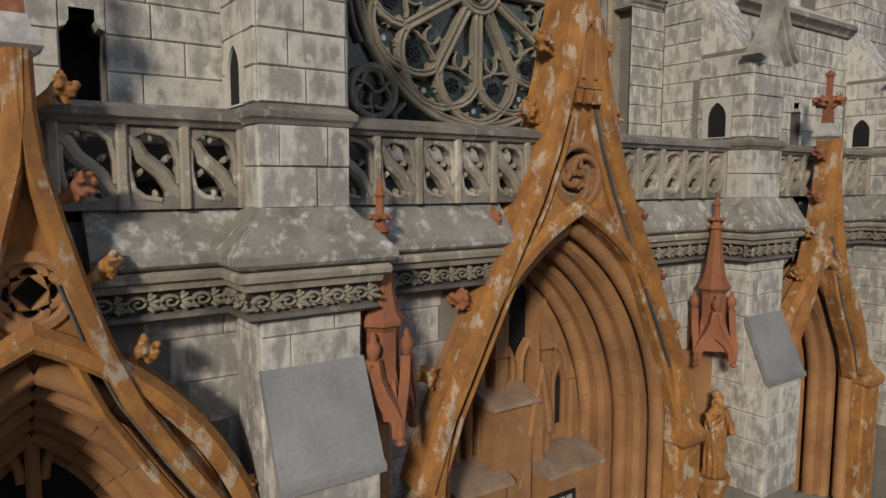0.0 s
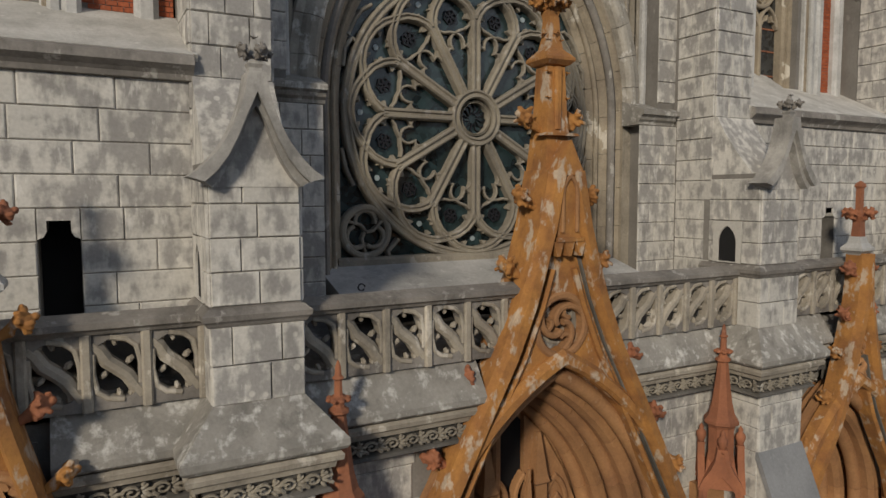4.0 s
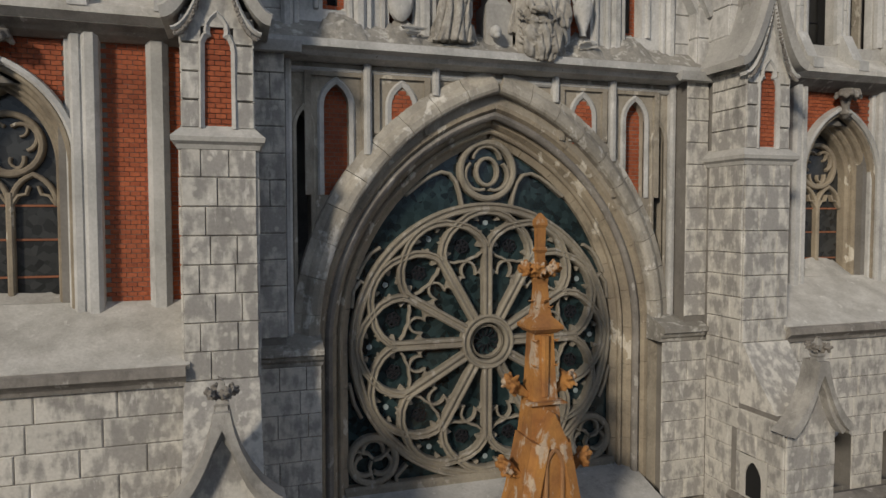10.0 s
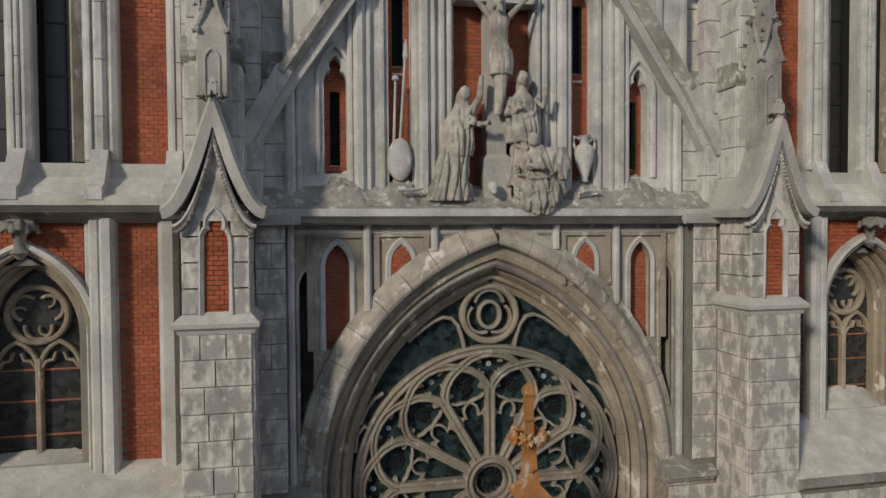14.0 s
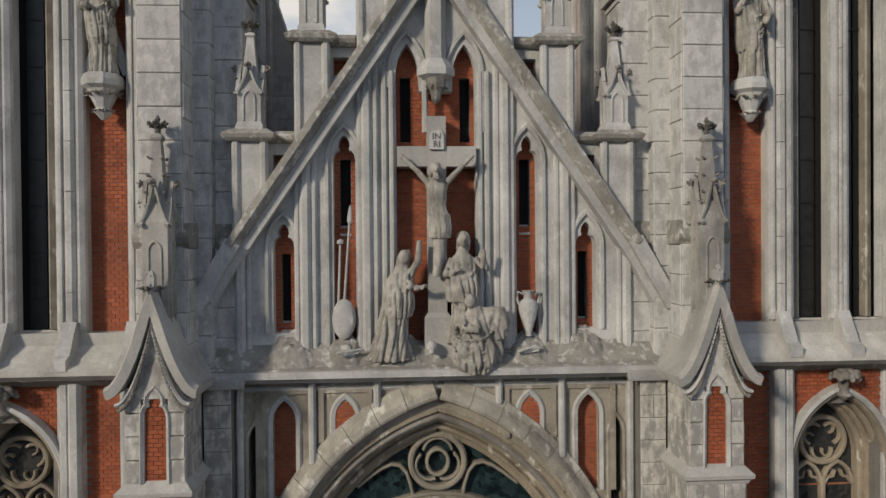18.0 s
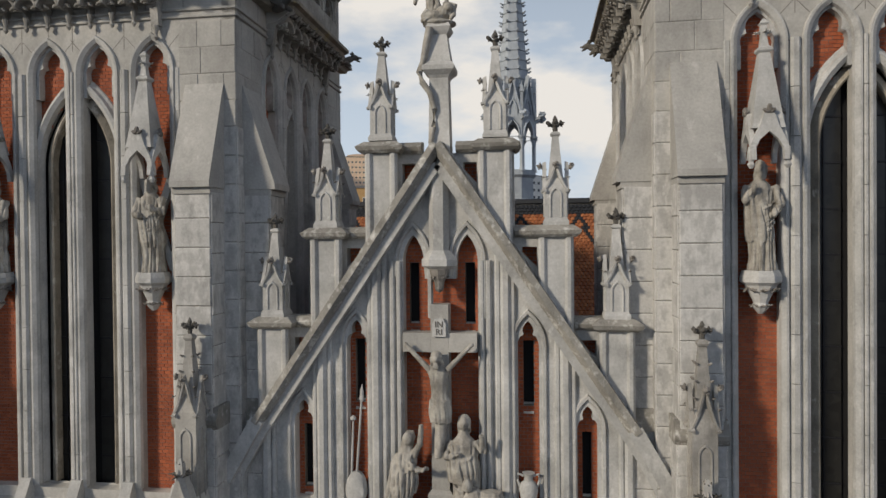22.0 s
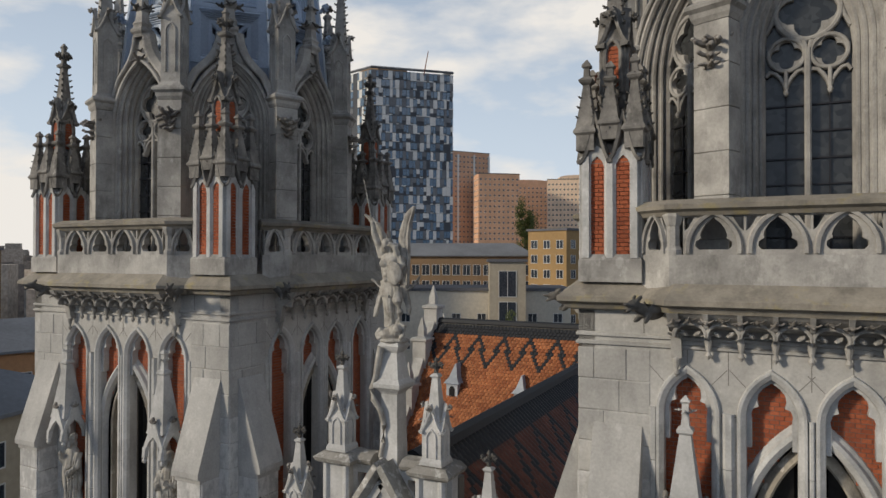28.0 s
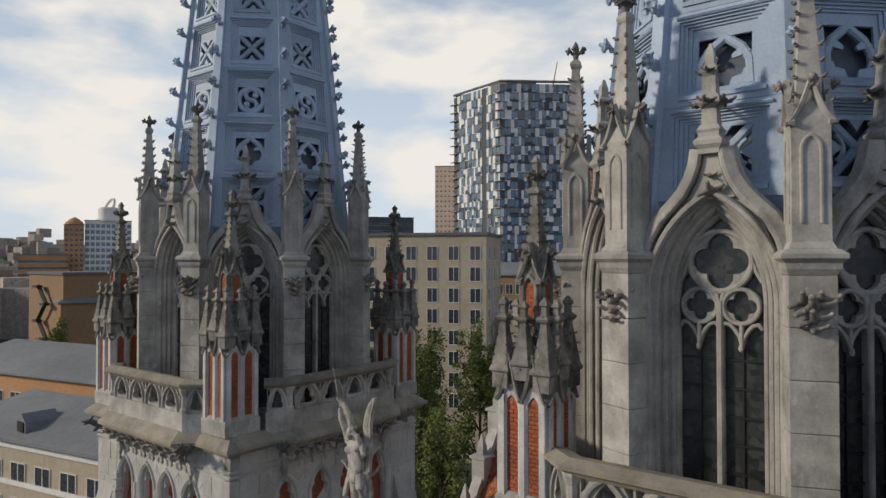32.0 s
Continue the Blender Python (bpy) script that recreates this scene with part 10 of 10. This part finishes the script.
    crocket("crocket", fl, ZINC, 1.45 * math.cos(a), 1.45 * math.sin(a), 7.85, 0.75, a, k % 3)
bm = BM()
prof = [(1.2, 7.6), (1.15, 8.4)]
for i in range(22):
    z = 8.6 + i * 0.75
    r = 1.2 - (z - 7.6) / 17.4 * 1.08
    prof += [(r - 0.005, z - 0.08), (r + 0.04, z - 0.05), (r + 0.04, z + 0.03), (r - 0.02, z + 0.06)]
lathe(bm, prof + [(0.12, 25.0), (0.02, 27)], 8, turn=math.pi / 8)
part("needle", bm, ZINC, fl)
bm = BM()
for k in range(8):
    a = k * math.pi / 4 + math.pi / 8
    for i in range(22):
        z = 8.6 + i * 0.75
        r = 1.2 - (z - 7.6) / 17.4 * 1.08
        bud(bm, r * math.cos(a), r * math.sin(a), z, 0.14 - 0.0025 * i)
part("crocketing", bm, ZINC, fl, "rows of small crockets", kind="stuff")


# ---------------------------------------------------------------- the city behind
def wall_mat(name, c, k=0.16):
    return weathered(name, c, tuple(v * (1 - k) for v in c), tuple(min(1, v * (1 + k)) for v in c), blotch=0.12, grain=2.0, patch=0.6, patch_amt=0.3, vary=0.02, streak=0.3, bump=0.05)


W_BEIGE = wall_mat("beige render", (0.42, 0.36, 0.27))
W_CREAM = wall_mat("cream render", (0.6, 0.55, 0.46))
W_BROWN = wall_mat("brown brick wall", (0.26, 0.165, 0.09))
W_ORANGE = wall_mat("orange render", (0.45, 0.24, 0.12))
W_OCHRE = wall_mat("yellow brick wall", (0.36, 0.23, 0.1))
W_SUNNY = wall_mat("peach panel wall", (0.86, 0.64, 0.45))
W_WHITE = wall_mat("white panel wall", (0.74, 0.73, 0.7))
W_DARK = wall_mat("anthracite panel", (0.085, 0.092, 0.105))
W_BRICK = wall_mat("orange brick wall", (0.68, 0.4, 0.25))
R_METAL = wall_mat("grey sheet roof", (0.2, 0.21, 0.225), 0.3)
R_TAR = wall_mat("tarred flat roof", (0.13, 0.13, 0.14))
WIN_MAT = glassy("dark town window", (0.015, 0.02, 0.028), (0.06, 0.07, 0.085), 0.12)
WIN_BLUE = glassy("blue town window", (0.07, 0.12, 0.19), (0.22, 0.31, 0.4), 0.1)
FRAME = plain("white window frame", (0.6, 0.6, 0.58), 0.6)


def house(name, p1, p2, depth, z0, z1, mat, label, floors=0, cols=0, win=(1.3, 1.6), side_cols=0, singly=False, roof="flat", band=None, category="building", first=1.0, win_mat=None):
    """A block whose front runs from p1 to p2 (left to right as seen from the church); windows have reveals, frames and glass."""
    a, b = Vector(p1), Vector(p2)
    w = (b - a).length
    ang = math.atan2(b.y - a.y, b.x - a.x)
    h = z1 - z0
    B = thing(name, Matrix.Translation((a.x, a.y, z0)) @ Matrix.Rotation(ang, 4, "Z"), label, category)
    bm = BM()
    box(bm, 0, w, 0, depth, 0, h)
    part("wall", bm, mat, B)
    bm = BM()
    if roof == "flat":
        box(bm, -0.3, w + 0.3, -0.3, depth + 0.3, h + 0.01, h + 0.5)
    elif roof == "hip":
        loft(bm, [[V(-0.6, -0.6, h + 0.01), V(w + 0.6, -0.6, h + 0.01), V(w + 0.6, depth + 0.6, h + 0.01), V(-0.6, depth + 0.6, h + 0.01)], [V(-0.6, -0.6, h + 0.3), V(w + 0.6, -0.6, h + 0.3), V(w + 0.6, depth + 0.6, h + 0.3), V(-0.6, depth + 0.6, h + 0.3)], [V(depth * 0.35, depth * 0.5 - 0.1, h + depth * 0.24), V(w - depth * 0.35, depth * 0.5 - 0.1, h + depth * 0.24), V(w - depth * 0.35, depth * 0.5 + 0.1, h + depth * 0.24), V(depth * 0.35, depth * 0.5 + 0.1, h + depth * 0.24)]])
    elif roof == "arch":
        slab(bm, [(0, h)] + [(w * (0.5 - 0.5 * math.cos(k * math.pi / 12)), h + w * 0.07 * math.sin(k * math.pi / 12)) for k in range(1, 12)] + [(w, h)], 0, depth)
    part("roof", bm, R_METAL if roof in ("hip",) else mat if roof == "arch" else R_TAR, B)
    ww, wh = win
    wm = win_mat or WIN_MAT
    gl = BM()
    box(gl, -ww / 2, ww / 2, -0.04, 0.02, 0, wh)
    gl_me = mesh_of(gl, "pane", wm)
    fr = BM()
    for x0, x1, q0, q1 in ((-ww / 2 - 0.08, ww / 2 + 0.08, -0.1, 0.0), (-ww / 2 - 0.08, ww / 2 + 0.08, wh, wh + 0.08), (-ww / 2 - 0.08, -ww / 2, 0.0, wh), (ww / 2, ww / 2 + 0.08, 0.0, wh), (-0.04, 0.04, 0.0, wh)):
        box(fr, x0, x1, -0.09, 0.02, q0, q1)
    fr_me = mesh_of(fr, "window_frame", FRAME)
    joined_v = {}
    for face, n, length in (("front", cols, w), ("left", side_cols, depth), ("right", side_cols, depth)):
        for f in range(floors):
            for c in range(n):
                x = (c + 0.5) * length / n
                z = first + f * (h - first - 0.6) / floors
                M = Matrix.Translation((x, 0, z)) if face == "front" else Matrix.Translation((0, length - x, z)) @ Matrix.Rotation(-math.pi / 2, 4, "Z") if face == "left" else Matrix.Translation((w, x, z)) @ Matrix.Rotation(math.pi / 2, 4, "Z")
                if singly:
                    o = new("window", fr_me)
                    o.parent = B
                    o.matrix_basis = M
                    g = new("pane", gl_me)
                    g.parent = o
                else:
                    joined_v.setdefault(face, []).append(M)
    for face, ms in joined_v.items():
        for nm, me, mat_ in (("window_panes", gl_me, wm), ("window_frames", fr_me, FRAME)):
            bm = BM()
            for M in ms:
                k = len(bm.verts)
                bm.from_mesh(me)
                bm.verts.ensure_lookup_table()
                bmesh.ops.transform(bm, matrix=M, verts=bm.verts[k:])
            part(nm, bm, mat_, B, "rows of windows", kind="stuff")
    if band:
        for z in band:
            bm = BM()
            box(bm, -0.15, w + 0.15, -0.2, 0.05, z - 0.2, z + 0.2)
            part("band", bm, W_WHITE, B)
    return B


# tall block clad in a pixel pattern of white and dark panels
def pixel_tower():
    z1 = 104.5
    pm = Vector((-137.1, 213.5))
    B = thing("high_rise", (pm.x, pm.y, 0), "tall high-rise clad in a mosaic of white, grey and glass panels", "high-rise")
    faces = ((Vector((-166.2, 221.1)), 30.0, 9), (Vector((-112.0, 236.0)), 34.0, 13))
    bm = BM()
    a, b = faces[0][0] - pm, faces[1][0] - pm
    ctr = [V(0, 0, 0), V(b.x, b.y, 0), V(a.x + b.x, a.y + b.y, 0), V(a.x, a.y, 0)]
    loft(bm, [[p * 0.995 + V(0, 0, z) for p in ctr] for z in (0, z1)])
    part("wall", bm, W_DARK, B)
    rnd = random.Random(9)
    fl = 26
    fh = (z1 - 12) / fl
    for end, left in ((a, True), (b, False)):
        L = Vector((end.x, end.y)).length
        ang = math.atan2(end.y, end.x)
        groups = {"white_panel": BM(), "grey_panel": BM(), "glass_panel": BM()}
        n = int(L / 2.7)
        pw = L / n
        s = -1 if left else 1
        for f in range(fl):
            z0 = 12 + f * fh
            for c in range(n):
                if left and c in (n // 3, n - 1):
                    continue
                x0, x1 = c * pw, (c + 1) * pw
                cut = x0 + pw * rnd.choice((0.36, 0.5, 0.62))
                glass_first = (c + f + rnd.choice((0, 0, 1))) % 2 == 0
                g0, g1, p0, p1 = (x0, cut, cut, x1) if glass_first else (cut, x1, x0, cut)
                r = rnd.random()
                dim = not left and n * 0.25 < c < n * 0.6 and f > 12
                key = "white_panel" if r < (0.3 if dim else 0.58) else "grey_panel" if r < 0.85 else None
                box(groups["glass_panel"], g0 + 0.08, g1 - 0.08, -s * 0.2, -s * 0.02, z0 + rnd.choice((0.35, 0.8)), z0 + fh - 0.25)
                if key:
                    box(groups[key], p0 + 0.03, p1 - 0.03, -s * 0.25, -s * 0.02, z0 + rnd.choice((0.05, 0.05, fh * 0.45)), z0 + fh - 0.06)
                if rnd.random() < 0.4:
                    box(groups["white_panel"], g0, g1, -s * 0.24, -s * 0.02, z0 + 0.02, z0 + 0.34)
        for key, bm in groups.items():
            part(key, bm, {"white_panel": W_WHITE, "grey_panel": R_METAL, "glass_panel": WIN_BLUE}[key], B, at=Matrix.Rotation(ang, 4, "Z"), kind="stuff", label={"white_panel": "white cladding panels", "grey_panel": "grey cladding panels", "glass_panel": "bluish window panes"}[key])
        if left:
            bm = BM()
            for f in range(fl):
                box(bm, L - 3.2, L + 1.2, 0.02, 1.4, 12 + f * fh, 12.25 + f * fh)
                box(bm, -1.2, 2.6, 0.02, 1.2, 12 + f * fh, 12.25 + f * fh)
            part("balconies", bm, W_BEIGE, B, "stack of bare balconies", at=Matrix.Rotation(ang, 4, "Z"), kind="stuff")
    bm = BM()
    q = [p * 0.36 + (ctr[2] * 0.2) for p in ctr]
    loft(bm, [[p + V(0, 0, z) for p in q] for z in (z1, z1 + 3)])
    part("plant_room", bm, W_BROWN, B)
    bm = BM()
    for u, v in zip(ctr, ctr[1:] + ctr[:1]):
        tube(bm, [u + V(0, 0, z1 + 1.0), v + V(0, 0, z1 + 1.0)], 0.55, 0.55, 4)
    part("parapet", bm, R_METAL, B)
    bm = BM()
    tube(bm, [(16, 14, z1 - 1), (17.5, 15, z1 + 9)], 0.25, 0.15, 5)
    part("crane_jib", bm, TERRA_RED, B)


pixel_tower()
house("office_block", (-87.1, 66.6), (-53.3, 82.3), 16, 0, 38.0, W_BEIGE, "six-storey beige office block with rows of small windows", 8, 10, (1.7, 2.3), 3, True, first=9.0)
house("office_wing", (-52.5, 88.5), (-24.8, 101.3), 14, 0, 24.0, W_CREAM, "low cream wing with a plain wall", 2, 7, (1.4, 1.4), 2, True, first=14.0)
house("glazed_stair", (-36.0, 92.0), (-30.5, 94.5), 6, 0, 29.0, W_BEIGE, "beige stair tower with a tall glazed opening", 3, 1, (2.8, 4.2), 0, True, first=13.0)
house("long_house", (-92.0, 125.0), (-45.0, 141.4), 14, 0, 30.0, W_BROWN, "long brown brick building with a shallow grey roof", 5, 20, (1.7, 2.4), 3, roof="hip", first=10.0)
house("apartment_house", (-42.9, 131.2), (-33.3, 128.2), 10, 0, 35.6, W_OCHRE, "small yellow-brick apartment house with white balconies", 9, 3, (1.6, 1.7), 2, first=6.0)
house("blank_house", (-144.2, 46.3), (-127.0, 46.0), 20, 0, 31.0, W_BROWN, "windowless brown brick side wall with a fire stair", 0, 0)
house("blank_annex", (-126.9, 45.5), (-123.0, 62.0), 20, 0, 25.5, W_BROWN, "lower brown annex with a grey hipped roof", 0, 0, roof="hip")
stair = thing("fire_stair", (-134.5, 45.6, 0), "dark iron fire stair zigzagging up the brick wall", "fire stair")
for i in range(7):
    bm = BM()
    q = 1 if i % 2 else -1
    tube(bm, [(-q * 1.8, -0.5, 5 + i * 3.4), (q * 1.8, -0.5, 8.4 + i * 3.4)], 0.42, 0.42, 4)
    part("flight", bm, IRON, stair)
    bm = BM()
    box(bm, q * 1.8 - 1.0, q * 1.8 + 1.0, -1.3, -0.1, 8.0 + i * 3.4, 8.45 + i * 3.4)
    part("landing", bm, IRON, stair)
house("orange_house", (-103.0, 20.5), (-71.3, 27.7), 14, 0, 19.0, W_ORANGE, "orange rendered house with a grey hipped roof", 4, 9, (2.0, 1.9), 2, True, roof="hip", first=4.0)
house("orange_house_annex", (-71.0, 29.5), (-66.0, 44.0), 14, 0, 19.0, W_ORANGE, "orange rendered annex with a grey hipped roof", 4, 4, (2.0, 1.9), 2, True, roof="hip", first=4.0)
house("yellow_house", (-66.5, 10.7), (-43.5, 15.6), 12, 0, 18.0, W_BEIGE, "pale yellow house with a white cornice and grey roof", 5, 7, (1.9, 1.8), 3, True, roof="hip", band=(17.6, 14.4), first=2.0)
dm = thing("attic_dormer", (-55.5, 12.9, 18.6), "small dark attic dormer on the grey roof", "dormer")
bm = BM()
loft(bm, [[V(-0.9, y, 0), V(0.9, y, 0), V(0.9, y, 1.0), V(0, y, 1.7), V(-0.9, y, 1.0)] for y in (0.6, 3.4)])
part("body", bm, R_METAL, dm)
# inside shade of the attic opening, painted as a near-black slab
bm = BM()
box(bm, -0.65, 0.65, 0.5, 0.59, 0.1, 1.0)
part("opening", bm, DARK, dm)
wt = house("white_tower", (-480.0, 203.6), (-467.3, 230.6), 14, 0, 62, W_WHITE, "distant white office tower with dark glass", 14, 9, (2.4, 2.6), 6, win_mat=WIN_BLUE)
bm = BM()
lathe(bm, [(8.5, 0), (8.5, 1.6), (7.2, 1.7), (7.2, 9), (6.4, 9.4), (6.4, 10)], 20)
tube(bm, [(6 * math.cos(a * 0.314), 6 * math.sin(a * 0.314) * 0.43, 10 + 6.5 * math.sin(a * 0.314)) for a in range(11)], 0.9, 0.9, 6)
crown = part("tower_crown", bm, W_WHITE, wt, "round white crown")
crown.matrix_basis = wt.matrix_basis.inverted() @ Matrix.Translation((-479, 220, 62))
rt = house("red_tower", (-480.3, 189.9), (-475.6, 201.2), 9, 0, 58.5, W_ORANGE, "distant red-brown tower block", 16, 4, (1.6, 1.8), 4)
bm = BM()
lathe(bm, [(6.2, 0), (5.6, 1.5), (2.4, 4.2), (0.2, 5.2)], 12)
cap = part("dome_roof", bm, W_ORANGE, rt, "low red-brown dome")
cap.matrix_basis = rt.matrix_basis.inverted() @ Matrix.Translation((-482.0, 197.5, 59.0))
house("far_slab", (-480.3, 161.9), (-470.2, 188.4), 10, 0, 37.4, W_ORANGE, "distant long orange slab block", 8, 16, (1.8, 1.8), 2)
house("cream_tower", (-366.6, 455.5), (-352.1, 466.4), 16, 0, 118, W_SUNNY, "distant cream high-rise catching the sun", 26, 5, (1.3, 1.3), 5)
house("grey_slab", (-345.3, 345.5), (-323.1, 375.8), 14, 0, 66, W_DARK, "distant grey ribbon-window office slab", 12, 8, (4.0, 1.5), 3)
ot = house("orange_tower", (-234.6, 470.3), (-208.1, 505.9), 24, 0, 116, W_BRICK, "distant orange-brick high-rise with white stripes", 28, 12, (1.3, 1.3), 7)
for x in (1.0, 14.0, 29.0, 43.0):
    bm = BM()
    box(bm, x, x + 1.6, -0.5, 0.02, 0, 114)
    part("white_stripe", bm, W_WHITE, ot)
house("arched_block", (-213.6, 548.1), (-170.3, 580.9), 22, 0, 96, W_BRICK, "distant peach apartment block with an arched top", 24, 14, (1.3, 1.3), 6, roof="arch")
house("arched_block", (-179.0, 609.9), (-145.2, 626.7), 22, 0, 106, W_SUNNY, "far peach apartment block with an arched top", 26, 12, (1.3, 1.3), 6, roof="arch")
house("sunny_slab", (-162.9, 521.6), (-86.7, 546.6), 18, 0, 94, W_SUNNY, "wide distant apartment slab with white bays", 22, 26, (1.3, 1.3), 5)
house("sunny_tower", (-201.0, 467.1), (-174.3, 486.3), 18, 0, 95, W_BRICK, "distant apartment tower in warm light", 22, 9, (1.3, 1.3), 5)
house("brick_flats", (-54.2, 168.6), (-16.4, 175.8), 13, 0, 37, W_BROWN, "five-storey brown brick flats behind the nave", 8, 14, (1.6, 1.6), 3, first=6.0)
house("white_flats", (-4.9, 394.8), (21.1, 420.7), 14, 0, 63, W_WHITE, "distant white panel flats", 14, 9, (1.8, 1.6), 3)

# houses added unseen across the street: close the place, block low sky light
for i, (x, w, h) in enumerate(((78, 26, 15), (51, 24, 18), (26, 28, 16), (-3, 25, 19), (-29, 24, 15), (-54, 27, 17))):
    house("street_house", (x, -52), (x - w, -52), 14, 0, h, (W_BEIGE, W_OCHRE, W_BROWN)[i % 3], "plain rendered house added unseen across the street to block low sky", 4, 6, (1.3, 1.9), 0, roof="hip", first=2.5)
rnd = random.Random(21)
far = BM()
for i in range(520):
    a = radians(rnd.uniform(-86, 20))
    d = rnd.uniform(260, 1500)
    x, y = math.sin(a) * d, math.cos(a) * d
    if abs(x + 140) < 45 and 180 < y < 300:
        continue
    h = rnd.uniform(9, 22) + d * rnd.uniform(0.0, 0.026)
    w, q = rnd.uniform(8, 26), rnd.uniform(8, 20)
    m = Matrix.Translation((x, y, h / 2)) @ Matrix.Rotation(rnd.uniform(0, 3), 4, "Z") @ Matrix.Diagonal((w, q, h, 1))
    bmesh.ops.create_cube(far, size=1.0, matrix=m)
# a low hill on the skyline with houses up its slope
rise = lambda a, d: max(0.0, min(1.0, (-57 - a) / 5)) * (58 + 16 * math.sin(a * 0.7) + 8 * math.sin(a * 1.9 + 1)) * max(0.0, math.sin(math.pi * min(1.0, max(0.0, (d - 800) / 1500))))
hill = BM()
grid = [[hill.verts.new((math.sin(radians(a)) * d, math.cos(radians(a)) * d, rise(a, d) - 0.4)) for d in range(800, 2301, 125)] for a in range(-100, -54, 2)]
for ra, rb in zip(grid, grid[1:]):
    for k in range(len(ra) - 1):
        hill.faces.new((ra[k], ra[k + 1], rb[k + 1], rb[k]))
solid("hill", hill, wall_mat("dull green hillside", (0.09, 0.1, 0.06), 0.5), "low green hill on the skyline behind the town", "hill", kind="structure", smooth=40)
for i in range(340):
    a, d = rnd.uniform(-92, -58), rnd.uniform(820, 1560)
    h, w, q = rnd.uniform(9, 20), rnd.uniform(9, 30), rnd.uniform(9, 16)
    m = Matrix.Translation((math.sin(radians(a)) * d, math.cos(radians(a)) * d, rise(a, d) + h / 2 - 2)) @ Matrix.Rotation(rnd.uniform(0, 3), 4, "Z") @ Matrix.Diagonal((w, q, h, 1))
    bmesh.ops.create_cube(far, size=1.0, matrix=m)
solid("far_city", far, by_island("far roofs and walls", (0.2, 0.17, 0.15), (0.42, 0.36, 0.3), 0.8, 0.4), "jumble of distant town houses reaching to the skyline", "city", kind="stuff")


# trees in the yard
LEAF = by_island("green leaves", (0.04, 0.06, 0.01), (0.15, 0.17, 0.028), 0.7, 3)
BARK = weathered("tree bark", (0.09, 0.07, 0.05), (0.05, 0.04, 0.03), (0.14, 0.12, 0.1))


def tree(seed, h, spread, droop):
    rnd = random.Random(seed)
    T = thing("tree", (0, 0, 0), "tall leafy green tree with a loose crown", "tree", "yard trees")
    bm = BM()
    tube(bm, [(0, 0, 0), (0.2, 0.1, h * 0.3), (0, 0.3, h * 0.6), (0.1, 0, h * 0.9)], 0.45, 0.06)
    part("trunk", bm, BARK, T)
    tips = []
    for i in range(16):
        a, z = rnd.uniform(0, 6.28), h * rnd.uniform(0.3, 0.85)
        r = spread * rnd.uniform(0.5, 1.0) * (1.15 - z / h)
        p = (r * math.cos(a), r * math.sin(a), z + h * rnd.uniform(0.06, 0.2))
        bm = BM()
        tube(bm, [(0, 0, z), (p[0] * 0.5, p[1] * 0.5, z + (p[2] - z) * 0.6), p], 0.14, 0.03, 5)
        part("limb", bm, BARK, T)
        tips.append(p)
    vs, fs = [], []
    for i in range(230):
        b = rnd.choice(tips)
        t = rnd.uniform(0.35, 1.15)
        c = Vector((b[0] * t, b[1] * t, b[2] + rnd.uniform(-0.16, 0.12) * h))
        R = rnd.uniform(0.5, 1.1)
        for j in range(62):
            d = Vector((rnd.gauss(0, 1), rnd.gauss(0, 1), rnd.gauss(0, 0.7 + droop))).normalized() * R * rnd.uniform(0.5, 1.0)
            if droop:
                d.z -= abs(rnd.gauss(0, droop))
            o = c + d
            u = Vector((rnd.gauss(0, 1), rnd.gauss(0, 1), rnd.gauss(0, 1))).normalized()
            v = u.orthogonal().normalized()
            s = rnd.uniform(0.1, 0.2)
            k = len(vs)
            vs += [o - u * s, o + v * s * 0.6, o + u * s, o - v * s * 0.6]
            fs.append((k, k + 1, k + 2, k + 3))
    me = bpy.data.meshes.new("crown")
    me.from_pydata(vs, [], fs)
    part("crown", me, LEAF, T, "loose mass of small leaves", kind="stuff")
    return T


t1 = tree(5, 24, 6.5, 0.9)
t1.matrix_basis = Matrix.Translation((-31.5, 40.0, 0))
t2 = tree(6, 25, 6.0, 0.0)
t2.matrix_basis = Matrix.Translation((-37.0, 57.0, 0))
for src, x, y, r, k in ((t1, -38.0, 47.0, 1.2, 0.95), (t2, -26.0, 36.0, 2.0, 0.78), (t1, -33.0, 31.0, 3.0, 0.72), (t2, -44.5, 52.0, 4.0, 0.9), (t2, -24.0, 72.0, 0.5, 0.85), (t1, -105.0, 36.0, 0.7, 0.9), (t2, -100.0, 290.0, 0.7, 2.2)):
    copy_thing(src, Matrix.Translation((x, y, 0)) @ Matrix.Rotation(r, 4, "Z") @ Matrix.Scale(k, 4))
